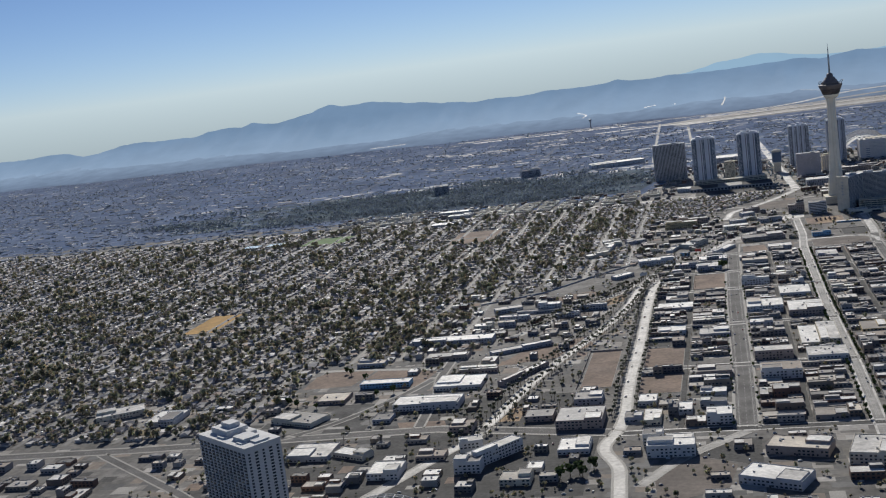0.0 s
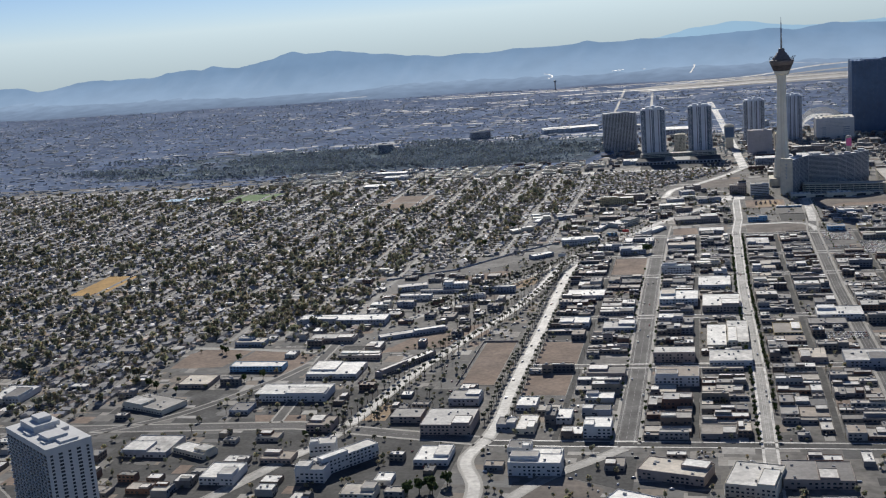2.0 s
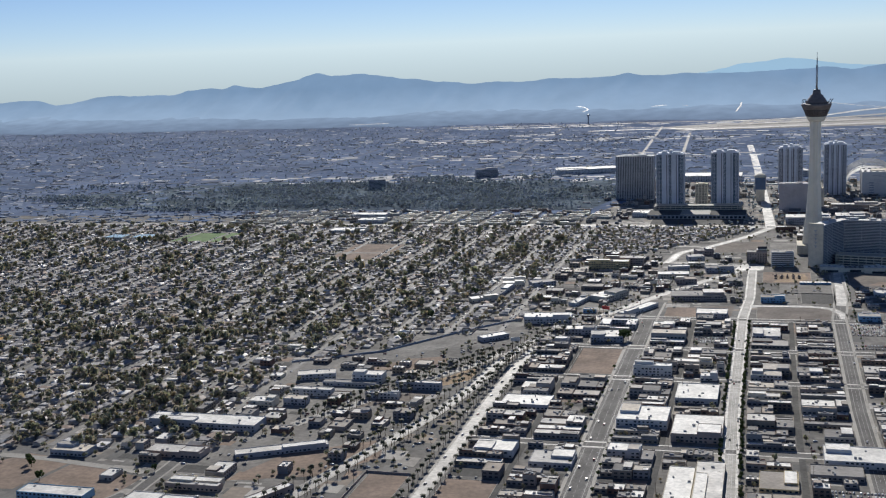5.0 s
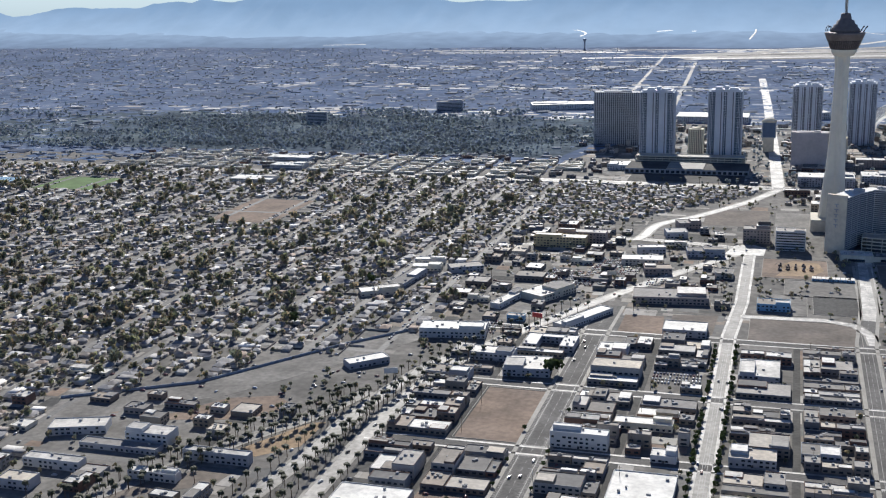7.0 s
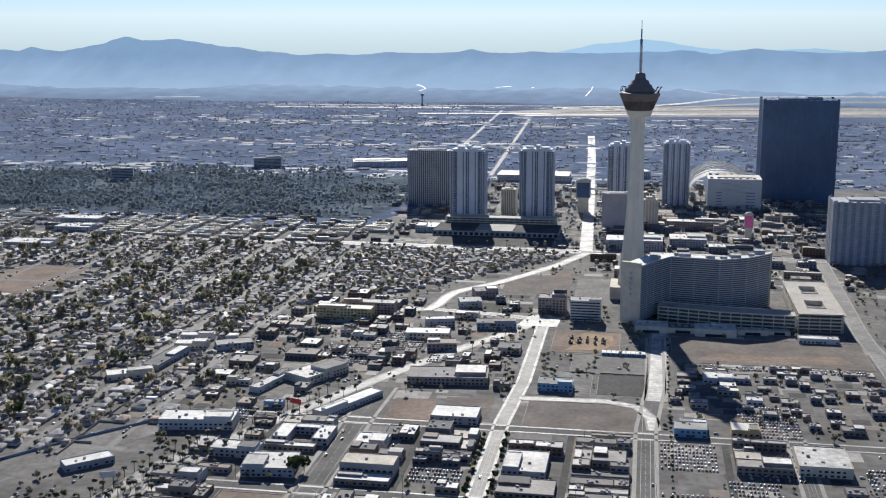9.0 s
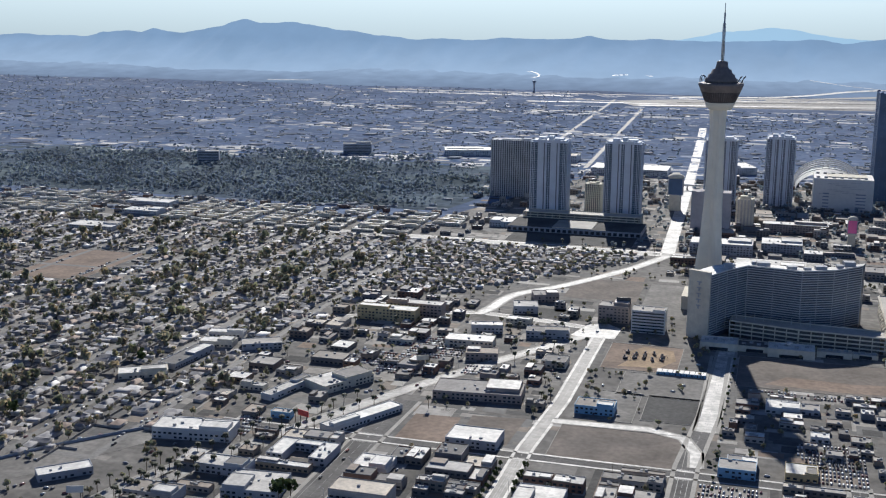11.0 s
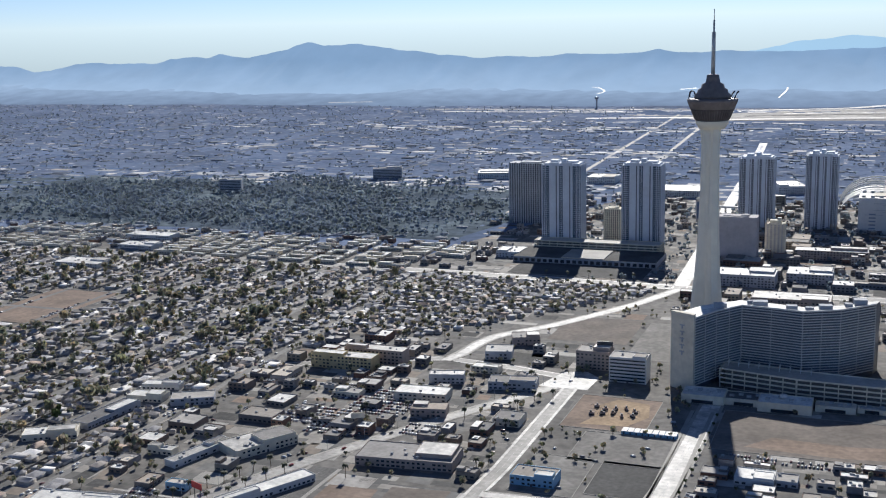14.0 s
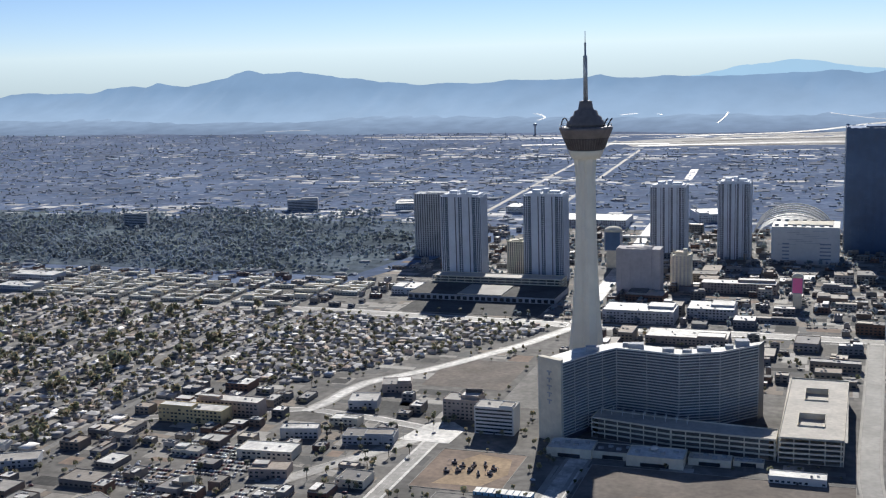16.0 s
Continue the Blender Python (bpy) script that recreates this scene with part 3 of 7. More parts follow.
lot("parking_lot_1", -86, -418, -36, -340, GRAVEL, "pale paved lot")
lot("parking_lot_2", -320, 300, -130, 405, LOT, "empty grey car park before the twin towers")
lot("parking_lot_3", -60, -345, 18, -278, GRAVEL, "pale gravel yard")
s = Shape()
s.prism([(-640, -850), (-520, -760), (-440, -640), (-402, -575), (-420, -552), (-470, -610), (-560, -740), (-660, -800)], 0, 0.08)
structure("parking_lot_4", s, GRAVEL, "long pale grey tarmac lot beside a wall", "lot")
for nm, outline, surface, label in (
    ("vacant_lot_12", [(-462, -868), (-440, -872), (-414, -846), (-413, -796), (-424, -800)], ORANGE_TAN, "triangle of bare orange-brown dirt between the roads"),
    ("vacant_lot_11", [(-753, -1244), (-737, -1166), (-796, -1155), (-822, -1189), (-822, -1250)], DIRT, "brown dirt lot behind a wall"),
    ("vacant_lot_14", [(-652, -1264), (-643, -1196), (-734, -1172), (-746, -1244)], DIRT, "brown dirt lot beside a blue building"),
    ("vacant_lot_15", [(-562, -1190), (-476, -1164), (-435, -1109), (-449, -1058), (-534, -1115)], DIRT, "bare brown corner lot beside the palm road"),
    ("vacant_lot_16", [(-627, -1448), (-571, -1447), (-582, -1414), (-641, -1414)], DIRT, "tan strip of dirt with palms"),
    ("vacant_lot_17", [(-514, -1430), (-489, -1430), (-488, -1386), (-503, -1378)], ORANGE_TAN, "small reddish corner garden"),
    ("vacant_lot_21", [(-326, -1610), (-283, -1568), (-246, -1594), (-254, -1650), (-318, -1690)], GREY_DIRT, "bare trodden gravel lot inside the slanting street"),
    ("vacant_lot_22", [(-300, -1560), (-262, -1520), (-222, -1520), (-222, -1610), (-240, -1590)], LOT, "dark worn car park"),
    ("vacant_lot_23", [(-70, -262), (-30, -258), (-16, -230), (-22, -196), (-52, -190), (-68, -214), (-62, -240)], ORANGE_TAN, "freshly dug tan soil on the building site"),
    ("vacant_lot_24", [(70, -276), (140, -280), (230, -270), (220, -240), (150, -252), (90, -248)], DIRT, "trodden brown patch on the dirt strip"),
    ("vacant_lot_25", [(-218, -512), (-174, -506), (-178, -448), (-218, -450)], DIRT, "brown dirt lot with pale foundations"),
    ("vacant_lot_26", [(-168, -506), (-126, -500), (-124, -434), (-170, -440)], GREY_DIRT, "bare grey-brown lot beside the avenue"),
    ("vacant_lot_27", [(-47, -583), (-24, -580), (-21, -526), (-47, -530)], DIRT, "small brown lot between the buildings"),
    ("vacant_lot_28", [(-512, -965), (-450, -925), (-440, -895), (-470, -905), (-520, -945)], GREY_DIRT, "bare dirt yard before a low motel"),
    ("vacant_lot_13", [(-560, -826), (-479, -806), (-452, -770), (-476, -750), (-516, -765)], DIRT, "bare brown dirt lot beside a wall"),
):
    s = Shape()
    s.prism(outline, 0, 0.09)
    structure(nm, s, surface, label, "lot")
road("road_68", [(-901, -1160), (-770, -1166), (-649, -1184)], 7.0, PAVING, "pale narrow street past the dirt lots", 1.5, False, 0.2)
road("road_69", curve_through([(-608, -1440), (-613, -1368), (-615, -1313), (-630, -1234), (-633, -1154), (-640, -1060)]), 10.0, ASPHALT, "grey side street between the yards", 2.5, True, 0.19)
road("road_70", curve_through([(-336, -1640), (-302, -1576), (-261, -1529), (-235, -1500)]), 9.0, PALE_ASPHALT, "pale slanting street", 2.5, False, 0.19)
road("road_83", curve_through([(-850, -1500), (-757, -1440), (-708, -1382), (-664, -1300), (-640, -1236)]), 9.0, ASPHALT, "grey street slanting between the yards", 2.5, True, 0.2)
road("road_84", [(-1000, -1480), (-986, -1492), (-835, -1613), (-760, -1680)], 9.0, ASPHALT, "grey street beside the high-rise", 2.5, False, 0.17)
FAR_STREETS = ((-330, 1010, 2560), (-470, 1080, 2900), (-900, 1080, 3000), (-1500, 1080, 3050), (-2200, 420, 3050), (-3000, 420, 3050))
for k, (x, y0, y1) in enumerate(FAR_STREETS):
    road(f"road_{71 + k}", [(x, y0), (x - 30, (y0 + y1) / 2), (x - 60, y1)], 10.0 if k < 2 else 8.0, PAVING if k < 2 else FAR_STREET, "far straight avenue over the valley floor", 0, False, 0.3)
for k, y in enumerate((1075, 1700, 2320)):
    road(f"road_{77 + k}", [(-4400, y - 60), (-1500, y), (-150, y + 10)], 9.0, FAR_STREET, "far pale cross avenue", 0, False, 0.32)

# ---- distance: mountains and airfield ----
def ridge(name, outline, y, depth, surface, label, seed):
    """A mountain range: heights over x follow the outline, broken up by noise, falling towards the valley."""
    xs = np.arange(outline[0][0], outline[-1][0], 22.0)
    top = np.interp(xs, [p[0] for p in outline], [p[1] for p in outline])
    s, rows = Shape(), 14
    grid = []
    for j in range(rows + 1):
        u = j / rows
        for x, h in zip(xs, top):
            rough = noise.fractal(Vector((x / 260 + seed, u * 3.0, seed)), 0.9, 2.0, 5)
            fold = abs(noise.noise(Vector((x / 120 + seed, u * 0.9, 3 + seed))))
            crest = noise.fractal(Vector((x / 75 + seed, seed, 0.5)), 0.8, 2.0, 4) * 5 * u ** 4
            z = crest + h * (u ** 1.35) * (1 - 0.34 * fold * (1 - u ** 3)) + rough * 7 * (0.25 + u * 0.3) * (1 if j else 0)
            grid.append((x + rough * 20 * (1 - u), y - depth * (1 - u), max(z, 0.0) - (2 if j == 0 else 0)))
    w = len(xs)
    faces = [(j * w + i, j * w + i + 1, (j + 1) * w + i + 1, (j + 1) * w + i) for j in range(rows) for i in range(w - 1)]
    s.mesh_of(grid, faces, 0, True)
    return structure(name, s, surface, label, "mountain")


ridge("mountain_range", [(-6400, 40), (-5900, 72), (-5400, 92), (-5000, 116), (-4820, 150), (-4600, 140), (-4420, 152), (-4300, 156), (-4180, 122), (-4080, 130), (-3900, 160), (-3745, 168), (-3600, 160), (-3370, 166), (-3310, 182), (-3195, 190), (-3080, 186), (-3010, 206), (-2930, 190), (-2840, 184), (-2740, 203), (-2620, 222), (-2530, 252), (-2495, 260), (-2420, 240), (-2260, 243), (-2130, 230), (-1970, 210), (-1800, 186), (-1570, 168), (-1490, 176), (-1350, 170), (-1190, 184), (-1030, 182), (-870, 186), (-800, 200), (-720, 188), (-620, 186), (-540, 192), (-420, 190), (-200, 182), (160, 198), (300, 186), (500, 204), (800, 190), (1300, 205), (1800, 170), (2600, 120)], 3900, 520, MOUNTAIN, "long desert mountain range beyond the valley, glowing haze blue", 1.7)
ridge("far_mountain_range", [(-1600, 120), (-900, 150), (-500, 168), (-410, 182), (-270, 208), (-140, 226), (-10, 238), (110, 224), (220, 202), (300, 190), (440, 182), (590, 186), (800, 196), (1000, 180), (1700, 190), (2600, 150)], 4350, 330, FAR_MOUNTAIN, "farther mountain ridge, glowing a paler haze blue", 6.1)

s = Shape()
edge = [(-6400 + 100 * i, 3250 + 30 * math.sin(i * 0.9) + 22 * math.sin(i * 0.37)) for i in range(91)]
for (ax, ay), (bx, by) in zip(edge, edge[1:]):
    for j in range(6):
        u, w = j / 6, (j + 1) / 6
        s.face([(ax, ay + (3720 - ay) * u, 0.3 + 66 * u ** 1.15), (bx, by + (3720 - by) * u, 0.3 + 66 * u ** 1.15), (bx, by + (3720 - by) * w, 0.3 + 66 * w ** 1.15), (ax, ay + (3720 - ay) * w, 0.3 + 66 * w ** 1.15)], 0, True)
structure("foothill_plain", s, FOOTHILL, "plain rising to the mountains, glowing haze blue", "plain")

def rising(x, y):
    """Height of the plain, which climbs to the mountains."""
    return 0.3 if y < 3220 else 0.3 + 70 * min((y - 3220) / 500, 1.0) ** 1.15


def laid(shape, points, width, lift=0.5):
    """A strip that follows the rising plain."""
    fine = curve_through(points, 10)
    before = len(shape.v)
    strip(fine, width, 0.0, shape)
    for k in range(before, len(shape.v)):
        x, y, _ = shape.v[k]
        shape.v[k] = (x, y, rising(x, y) + lift)


s = Shape()
s.face([(-430, 2660, 0.2), (1700, 2900, 0.2), (1700, 3230, 0.2), (-150, 3120, 0.2), (-520, 2860, 0.2)])
structure("airfield", s, AIRFIELD, "flat tan airfield ground", "airfield")
for k, (points, width, surface, label) in enumerate((
    ([(-1560, 3080), (-900, 3110), (-300, 3150), (1500, 3210)], 26, PAVING, "long pale airfield runway at the edge of town"),
    ([(-420, 2700), (400, 2890), (1600, 3130)], 36, CONCRETE, "broad pale concrete runway"),
    ([(-440, 2780), (400, 2990), (1600, 3190)], 22, PAVING, "grey runway shoulder"),
    ([(-380, 2680), (500, 2810), (1700, 2960)], 16, LOT, "dark taxiway"),
    ([(-300, 2850), (600, 3080), (1600, 3215)], 18, LOT, "dark taxiway"),
    ([(-180, 2960), (700, 3150), (1600, 3228)], 20, CONCRETE, "narrow pale runway"),
    ([(-350, 3060), (100, 3250), (480, 3420), (1400, 3450)], 24, CONCRETE, "pale runway on the rising ground"),
    ([(-200, 3020), (500, 3300), (1500, 3360)], 30, PAVING, "grey-tan runway on the rising ground"),
    ([(-1450, 2960), (-1000, 2975), (-700, 2990)], 22, CONCRETE, "pale apron along the airfield"),
    ([(-820, 2720), (-560, 2760), (-330, 2770)], 30, CONCRETE, "pale apron beside the hangars"),
    ([(-700, 2860), (-480, 2830), (-260, 2900)], 22, PAVING, "pale apron beside the hangars"),
)):
    s = Shape()
    laid(s, points, width, 0.12 + 0.05 * k)
    structure(f"runway_{k + 1}", s, surface, label, "runway")
for k, (points, width) in enumerate((([(-240, 3400), (-231, 3470), (-222, 3540), (-224, 3620), (-240, 3700)], 7), ([(-1030, 3600), (-985, 3590), (-945, 3525), (-962, 3473)], 7), ([(160, 3560), (300, 3470), (420, 3420)], 6), ([(-640, 3560), (-540, 3590), (-470, 3560)], 9), ([(-2100, 3290), (-1900, 3310)], 9))):
    s = Shape()
    laid(s, points, width, 1.6)
    structure(f"far_road_{k + 1}", s, CONCRETE, "far pale road winding up the plain", "road")

# ---- the observation tower ----
def observation_tower():
    t = thing("observation_tower", "tall off-white concrete observation tower with a dark pod and mast", "tower")
    s = Shape()
    # three joined legs that flare at the foot and meet in a waist
    levels = [(0, 22.5, 11.0), (20, 20.5, 10.2), (48, 18.0, 9.2), (80, 14.5, 8.4), (120, 12.0, 7.6), (170, 10.4, 6.8), (215, 9.8, 6.4), (236, 11.8, 7.4)]
    for leg in range(3):
        s = Shape()
        a = radians(-90 + 120 * leg + 30)
        c, d = math.cos(a), math.sin(a)
        ring = []
        for z, out, wide in levels:
            pts = []
            for u, v in ((-0.5, 0.0), (-0.5, 0.8), (-0.32, 1.0), (0.32, 1.0), (0.5, 0.8), (0.5, 0.0)):
                r, w = out * v, wide * u * 1.25
                pts.append((r * c - w * d, r * d + w * c, z))
            ring.append(pts)
        base = len(s.v)
        for pts in ring:
            s.v.extend(pts)
        for i in range(len(ring) - 1):
            for k in range(5):
                n0 = base + i * 6 + k
                s.f.append((n0 + 1, n0, n0 + 6, n0 + 7))
                s.m.append(0)
                s.smooth.append(False)
        part("leg", s, TOWER_WHITE, t, "off-white concrete leg joined into the shaft")
    s = Shape()
    s.turned([(7.0, 44), (6.5, 80), (6.6, 215), (9.5, 238)], m=0, around=24)
    part("core", s, TOWER_WHITE, t)
    s = Shape()
    s.turned([(13.0, 232), (15.5, 236), (16.5, 239), (16.8, 240)], around=48)
    part("collar", s, TOWER_WHITE, t)
    s = Shape()
    s.turned([(15.5, 239.5), (17.2, 241), (19.5, 247), (20.4, 250), (21.0, 250.3), (21.3, 251.8)], around=48)
    part("lower_pod", s, POD_DARK, t, "dark bronze glazed lower pod")
    s = Shape()
    s.turned([(21.4, 251.8), (22.2, 252.2), (24.6, 258.6), (25.2, 259.4), (25.2, 261.6), (23.0, 262.0), (19.0, 262.4)], around=48)
    part("upper_pod", s, POD_TRIM, t, "brown metal flaring upper pod")
    s = Shape()
    for k in range(48):
        a = 2 * math.pi * k / 48
        s.bar((17.3 * math.cos(a), 17.3 * math.sin(a), 241), (24.7 * math.cos(a), 24.7 * math.sin(a), 259), 0.22, sides=4)
    part("mullion", s, POD_TRIM, t)
    s = Shape()
    s.turned([(18.5, 262), (18.0, 266), (15.5, 268), (14.8, 271), (12.0, 272.5), (10.8, 276.5), (7.5, 278), (6.5, 282), (6.0, 285.5), (3.0, 286.5)], around=40)
    part("dome", s, POD_TRIM, t, "stepped brown upper decks")
    s = Shape()
    for k in range(26):
        a = 2 * math.pi * k / 26
        s.bar((23.8 * math.cos(a), 23.8 * math.sin(a), 261.8), (24.2 * math.cos(a), 24.2 * math.sin(a), 264.2), 0.18, sides=4)
        b = 2 * math.pi * (k + 1) / 26
        s.bar((24.2 * math.cos(a), 24.2 * math.sin(a), 264.2), (24.2 * math.cos(b), 24.2 * math.sin(b), 264.2), 0.18, sides=4)
    part("railing", s, DARK_STEEL, t)
    for x, y in ((-19.0, -6.0), (-21.0, 2.0)):
        s = Shape()
        for k in range(10):
            a, b = math.pi * k / 10, math.pi * (k + 1) / 10
            s.bar((x + 3 * math.cos(a), y, 264 + 6 * math.sin(a)), (x + 3 * math.cos(b), y, 264 + 6 * math.sin(b)), 0.5, sides=5)
        part("ride_loop", s, DARK_STEEL, t, "dark steel ride loop on the rim")
    for x in (18.0, 22.0):
        s = Shape()
        s.bar((x, -7, 262), (x + 3, -9, 268), 0.6)
        s.bar((x + 3, -9, 268), (x + 5, -10, 270), 0.8)
        part("ride_arm", s, DARK_STEEL, t, "dark steel ride arm on the rim")
    s = Shape()
    for k in range(4):
        a = math.pi / 4 + math.pi / 2 * k
        s.bar((2.2 * math.cos(a), 2.2 * math.sin(a), 285), (1.9 * math.cos(a), 1.9 * math.sin(a), 328), 0.33, sides=5)
        b = a + math.pi / 2
        for z in range(288, 328, 4):
            s.bar((2.1 * math.cos(a), 2.1 * math.sin(a), z), (2.1 * math.cos(b), 2.1 * math.sin(b), z + 4), 0.16, sides=4)
    s.bar((0, 0, 285), (0, 0, 340), 0.9, sides=8)
    s.bar((0, 0, 340), (0, 0, 350.5), 0.4, sides=6)
    part("mast", s, STEEL, t, "steel lattice mast and aerial")
    s = Shape()
    s.box(0, 0, 0, 60, 50, 16, 0)
    part("base_building", s, CREAM, t, "low cream building round the legs")
    return t


observation_tower()


def slab_front(t, points, z0, z1, storeys, wall, depth=1.2):
    """A facade along plan points: one proud pale band for each storey, with slim piers."""
    h = (z1 - z0) / storeys
    runs = [(Vector(a), Vector(b) - Vector(a)) for a, b in zip(points, points[1:])]
    for k in range(storeys + 1):
        s = Shape()
        outer = []
        for i, q in enumerate(points):
            d = (Vector(points[min(i + 1, len(points) - 1)]) - Vector(points[max(i - 1, 0)])).normalized()
            outer.append((q[0] + d.y * depth, q[1] - d.x * depth))
        s.prism(outer + [tuple(q) for q in reversed(points)], z0 + k * h - (0.3 if k == storeys else 0), h * 0.3 if k < storeys else 1.5)
        part("balcony_band", s, wall, t, "pale horizontal balcony band")
    for a, v in runs:
        d = v.normalized()
        n = max(1, int(v.length / 16))
        for i in range(n + 1):
            p = a + v * i / n + Vector((d.y, -d.x)) * depth * 0.3
            s = Shape()
            s.box(p.x, p.y, z0, 0.35, depth * 0.5, z1 - z0, 0, math.atan2(d.y, d.x))
            part("pier", s, wall, t)


def tower_hotel():
    t = thing("casino_hotel", "long pale bent hotel slab with banded balconies beside the tower", "hotel")
    front = [(8, -145), (24, -112), (44, -84), (72, -88), (101, -94), (134, -78), (164, -46)]
    back = [(168, -30), (134, -58), (101, -74), (72, -68), (40, -62), (8, -92), (-13, -134)]
    s = Shape()
    s.prism(front + back, 0, 70, 0, 1)
    part("wall", s, [GLASS_MID, WHITE_ROOF], t, "grey-blue glazed storeys under a pale roof")
    slab_front(t, front, 5, 70, 25, WHITE_PAINT)
    s = Shape()
    s.prism([(-14.5, -136.5), (8.5, -148), (9.5, -143.5), (-12, -132)], 0, 74, 0)
    end = part("end_wall", s, CREAM, t, "off-white end wall with a vertical sign")
    for k in range(5):
        s = Shape()
        s.box(-3, -142.7, 62 - 6.4 * k, 5.0, 0.5, 1.1, 0, -0.463)
        s.box(-3, -142.7, 59 - 6.4 * k, 1.3, 0.5, 3.0, 0, -0.463)
        part("sign_mark", s, GREY_RENDER, end, "grey sign mark")
    for x, y, sx, sy, h in ((60, -76, 14, 8, 4), (90, -84, 10, 7, 3.5), (120, -76, 12, 8, 4), (150, -48, 12, 10, 5), (25, -95, 12, 7, 4), (140, -60, 7, 6, 3), (50, -72, 5, 4, 3), (106, -82, 8, 4, 2.4)):
        s = Shape()
        s.box(x, y, 70, sx, sy, h, 0, 0.2)
        part("roof_plant", s, GREY_RENDER, t, "pale roof plant room")
    return t


tower_hotel()


def casino_podium():
    """The low casino halls and service blocks at the hotel's foot."""
    t = thing("casino_hall", "low off-white casino halls and service blocks before the hotel", "building")
    for x, y, sx, sy, h, roof in ((22, -166, 38, 26, 8, WHITE_ROOF), (58, -164, 34, 22, 6.5, ROOF), (94, -172, 46, 26, 9, WHITE_ROOF), (136, -164, 34, 14, 6, ROOF), (166, -160, 24, 10, 4.5, CONCRETE)):
        s = Shape()
        s.walled(x, y, sx, sy, h, 0.5, 0.8)
        part("wall", s, CREAM, t, "off-white rendered block")
        s = Shape()
        s.box(x, y, h - 0.75, sx - 1.1, sy - 1.1, 0.08)
        part("roof", s, roof, t, "flat pale roof")
        for k in range(4):
            s = Shape()
            s.box(x - sx * 0.33 + sx * 0.22 * k, y + (k % 2) * 5 - 2.5, h - 0.7, 4.0, 2.6, 1.8)
            part("air_unit", s, UNIT_GREY, t, "grey rooftop unit")
        s = Shape()
        s.box(x, y - sy / 2 - 0.05, 0.2, sx * 0.5, 0.2, 3.2)
        part("entrance", s, GLASS_DARK, t, "dark recessed entrance")
    s = Shape()
    s.turned([(3.2, 10.5), (3.2, 12.6), (0.4, 13.2)], 92, -170, 18)
    part("dome_vent", s, WHITE_PAINT, t, "white domed roof vent")
    # the pergola frames over the pool deck
    for k in range(9):
        s = Shape()
        x, y = 36 + 9.5 * k, -112 - 1.4 * k
        s.box(x, y, 18.0, 0.5, 0.5, 5.0)
        s.box(x, y + 8, 18.0, 0.5, 0.5, 5.0)
        s.box(x, y + 4, 23.0, 0.6, 8.6, 0.5)
        part("pergola_frame", s, WHITE_PAINT, t, "white steel pergola frame")
    return t


casino_podium()


def parking_structure(name, label, outline, levels, rise, holes=()):
    """Open decks on columns, with solid parapets."""
    t = thing(name, label, "car park")
    xs, ys = [p[0] for p in outline], [p[1] for p in outline]
    for k in range(levels + 1):
        s = Shape()
        z = k * rise - (0.25 if k else 0)
        if k < levels or not holes:
            s.prism(outline, z, 0.35)
        else:
            low, top = min(ys), max(ys)
            pieces = []
            for hx, hy, a, b in sorted(holes, key=lambda q: q[1]):
                pieces.append((min(xs), low, max(xs), hy - b / 2))
                pieces.append((min(xs), hy - b / 2, hx - a / 2, hy + b / 2))
                pieces.append((hx + a / 2, hy - b / 2, max(xs), hy + b / 2))
                low = hy + b / 2
            pieces.append((min(xs), low, max(xs), top))
            for x0, y0, x1, y1 in pieces[1:]:
                q = Shape()
                q.prism([(x0, y0), (x1, y0), (x1, y1), (x0, y1)], z, 0.35)
                part("deck", q, DECK, t, "pale concrete parking deck")
            x0, y0, x1, y1 = pieces[0]
            s.prism([(x0, y0), (x1, y0), (x1, y1), (x0, y1)], z, 0.35)
        part("deck", s, DECK, t, "pale concrete parking deck")
    for a, b in zip(outline, outline[1:] + outline[:1]):
        v = Vector((b[0] - a[0], b[1] - a[1]))
        d = v.normalized()
        turn = math.atan2(d.y, d.x)
        for k in range(1, levels + 1):
            s = Shape()
            s.box((a[0] + b[0]) / 2, (a[1] + b[1]) / 2, k * rise - 0.3, v.length + 0.3, 0.4, 1.5, 0, turn)
            part("parapet", s, CREAM, t, "cream concrete parapet")
        for i in range(int(v.length / 12) + 1):
            p = Vector(a) + d * min(12 * i, v.length)
            s = Shape()
            s.box(p.x, p.y, 0, 0.9, 0.6, levels * rise + 0.6, 0, turn)
            part("column", s, CREAM, t)
    # A dark solid block stands for the shade inside the open decks.
    s = Shape()
    c = Vector((sum(xs) / len(xs), sum(ys) / len(ys)))
    s.prism([tuple(c + (Vector(p) - c) * 0.93) for p in outline], 0.4, levels * rise - (4.6 if holes else 1.0))
    part("inner_wall", s, ASPHALT, t, "dark solid block standing for the shaded deck interior")
    for x, y, sx, sy in holes:
        s = Shape()
        for dx, dy, a, b in ((-1, 0, 0.4, sy), (1, 0, 0.4, sy), (0, -1, sx, 0.4), (0, 1, sx, 0.4)):
            s.box(x + dx * (sx / 2 - 0.2), y + dy * (sy / 2 - 0.2), levels * rise - 4, a, b, 5.2, 0)
        part("light_well", s, CREAM, t, "walled light well cut in the top deck")
    return t


parking_structure("parking_structure", "big cream multi-storey car park with two light wells", [(188, -148), (238, -146), (241, 25), (190, 25)], 5, 4.2, [(212, -98, 22, 34), (214, -24, 20, 36)])
parking_structure("parking_structure", "long cream car park wing before the hotel", [(30, -124), (101, -140), (186, -146), (186, -120), (101, -112), (32, -100)], 4, 4.4)


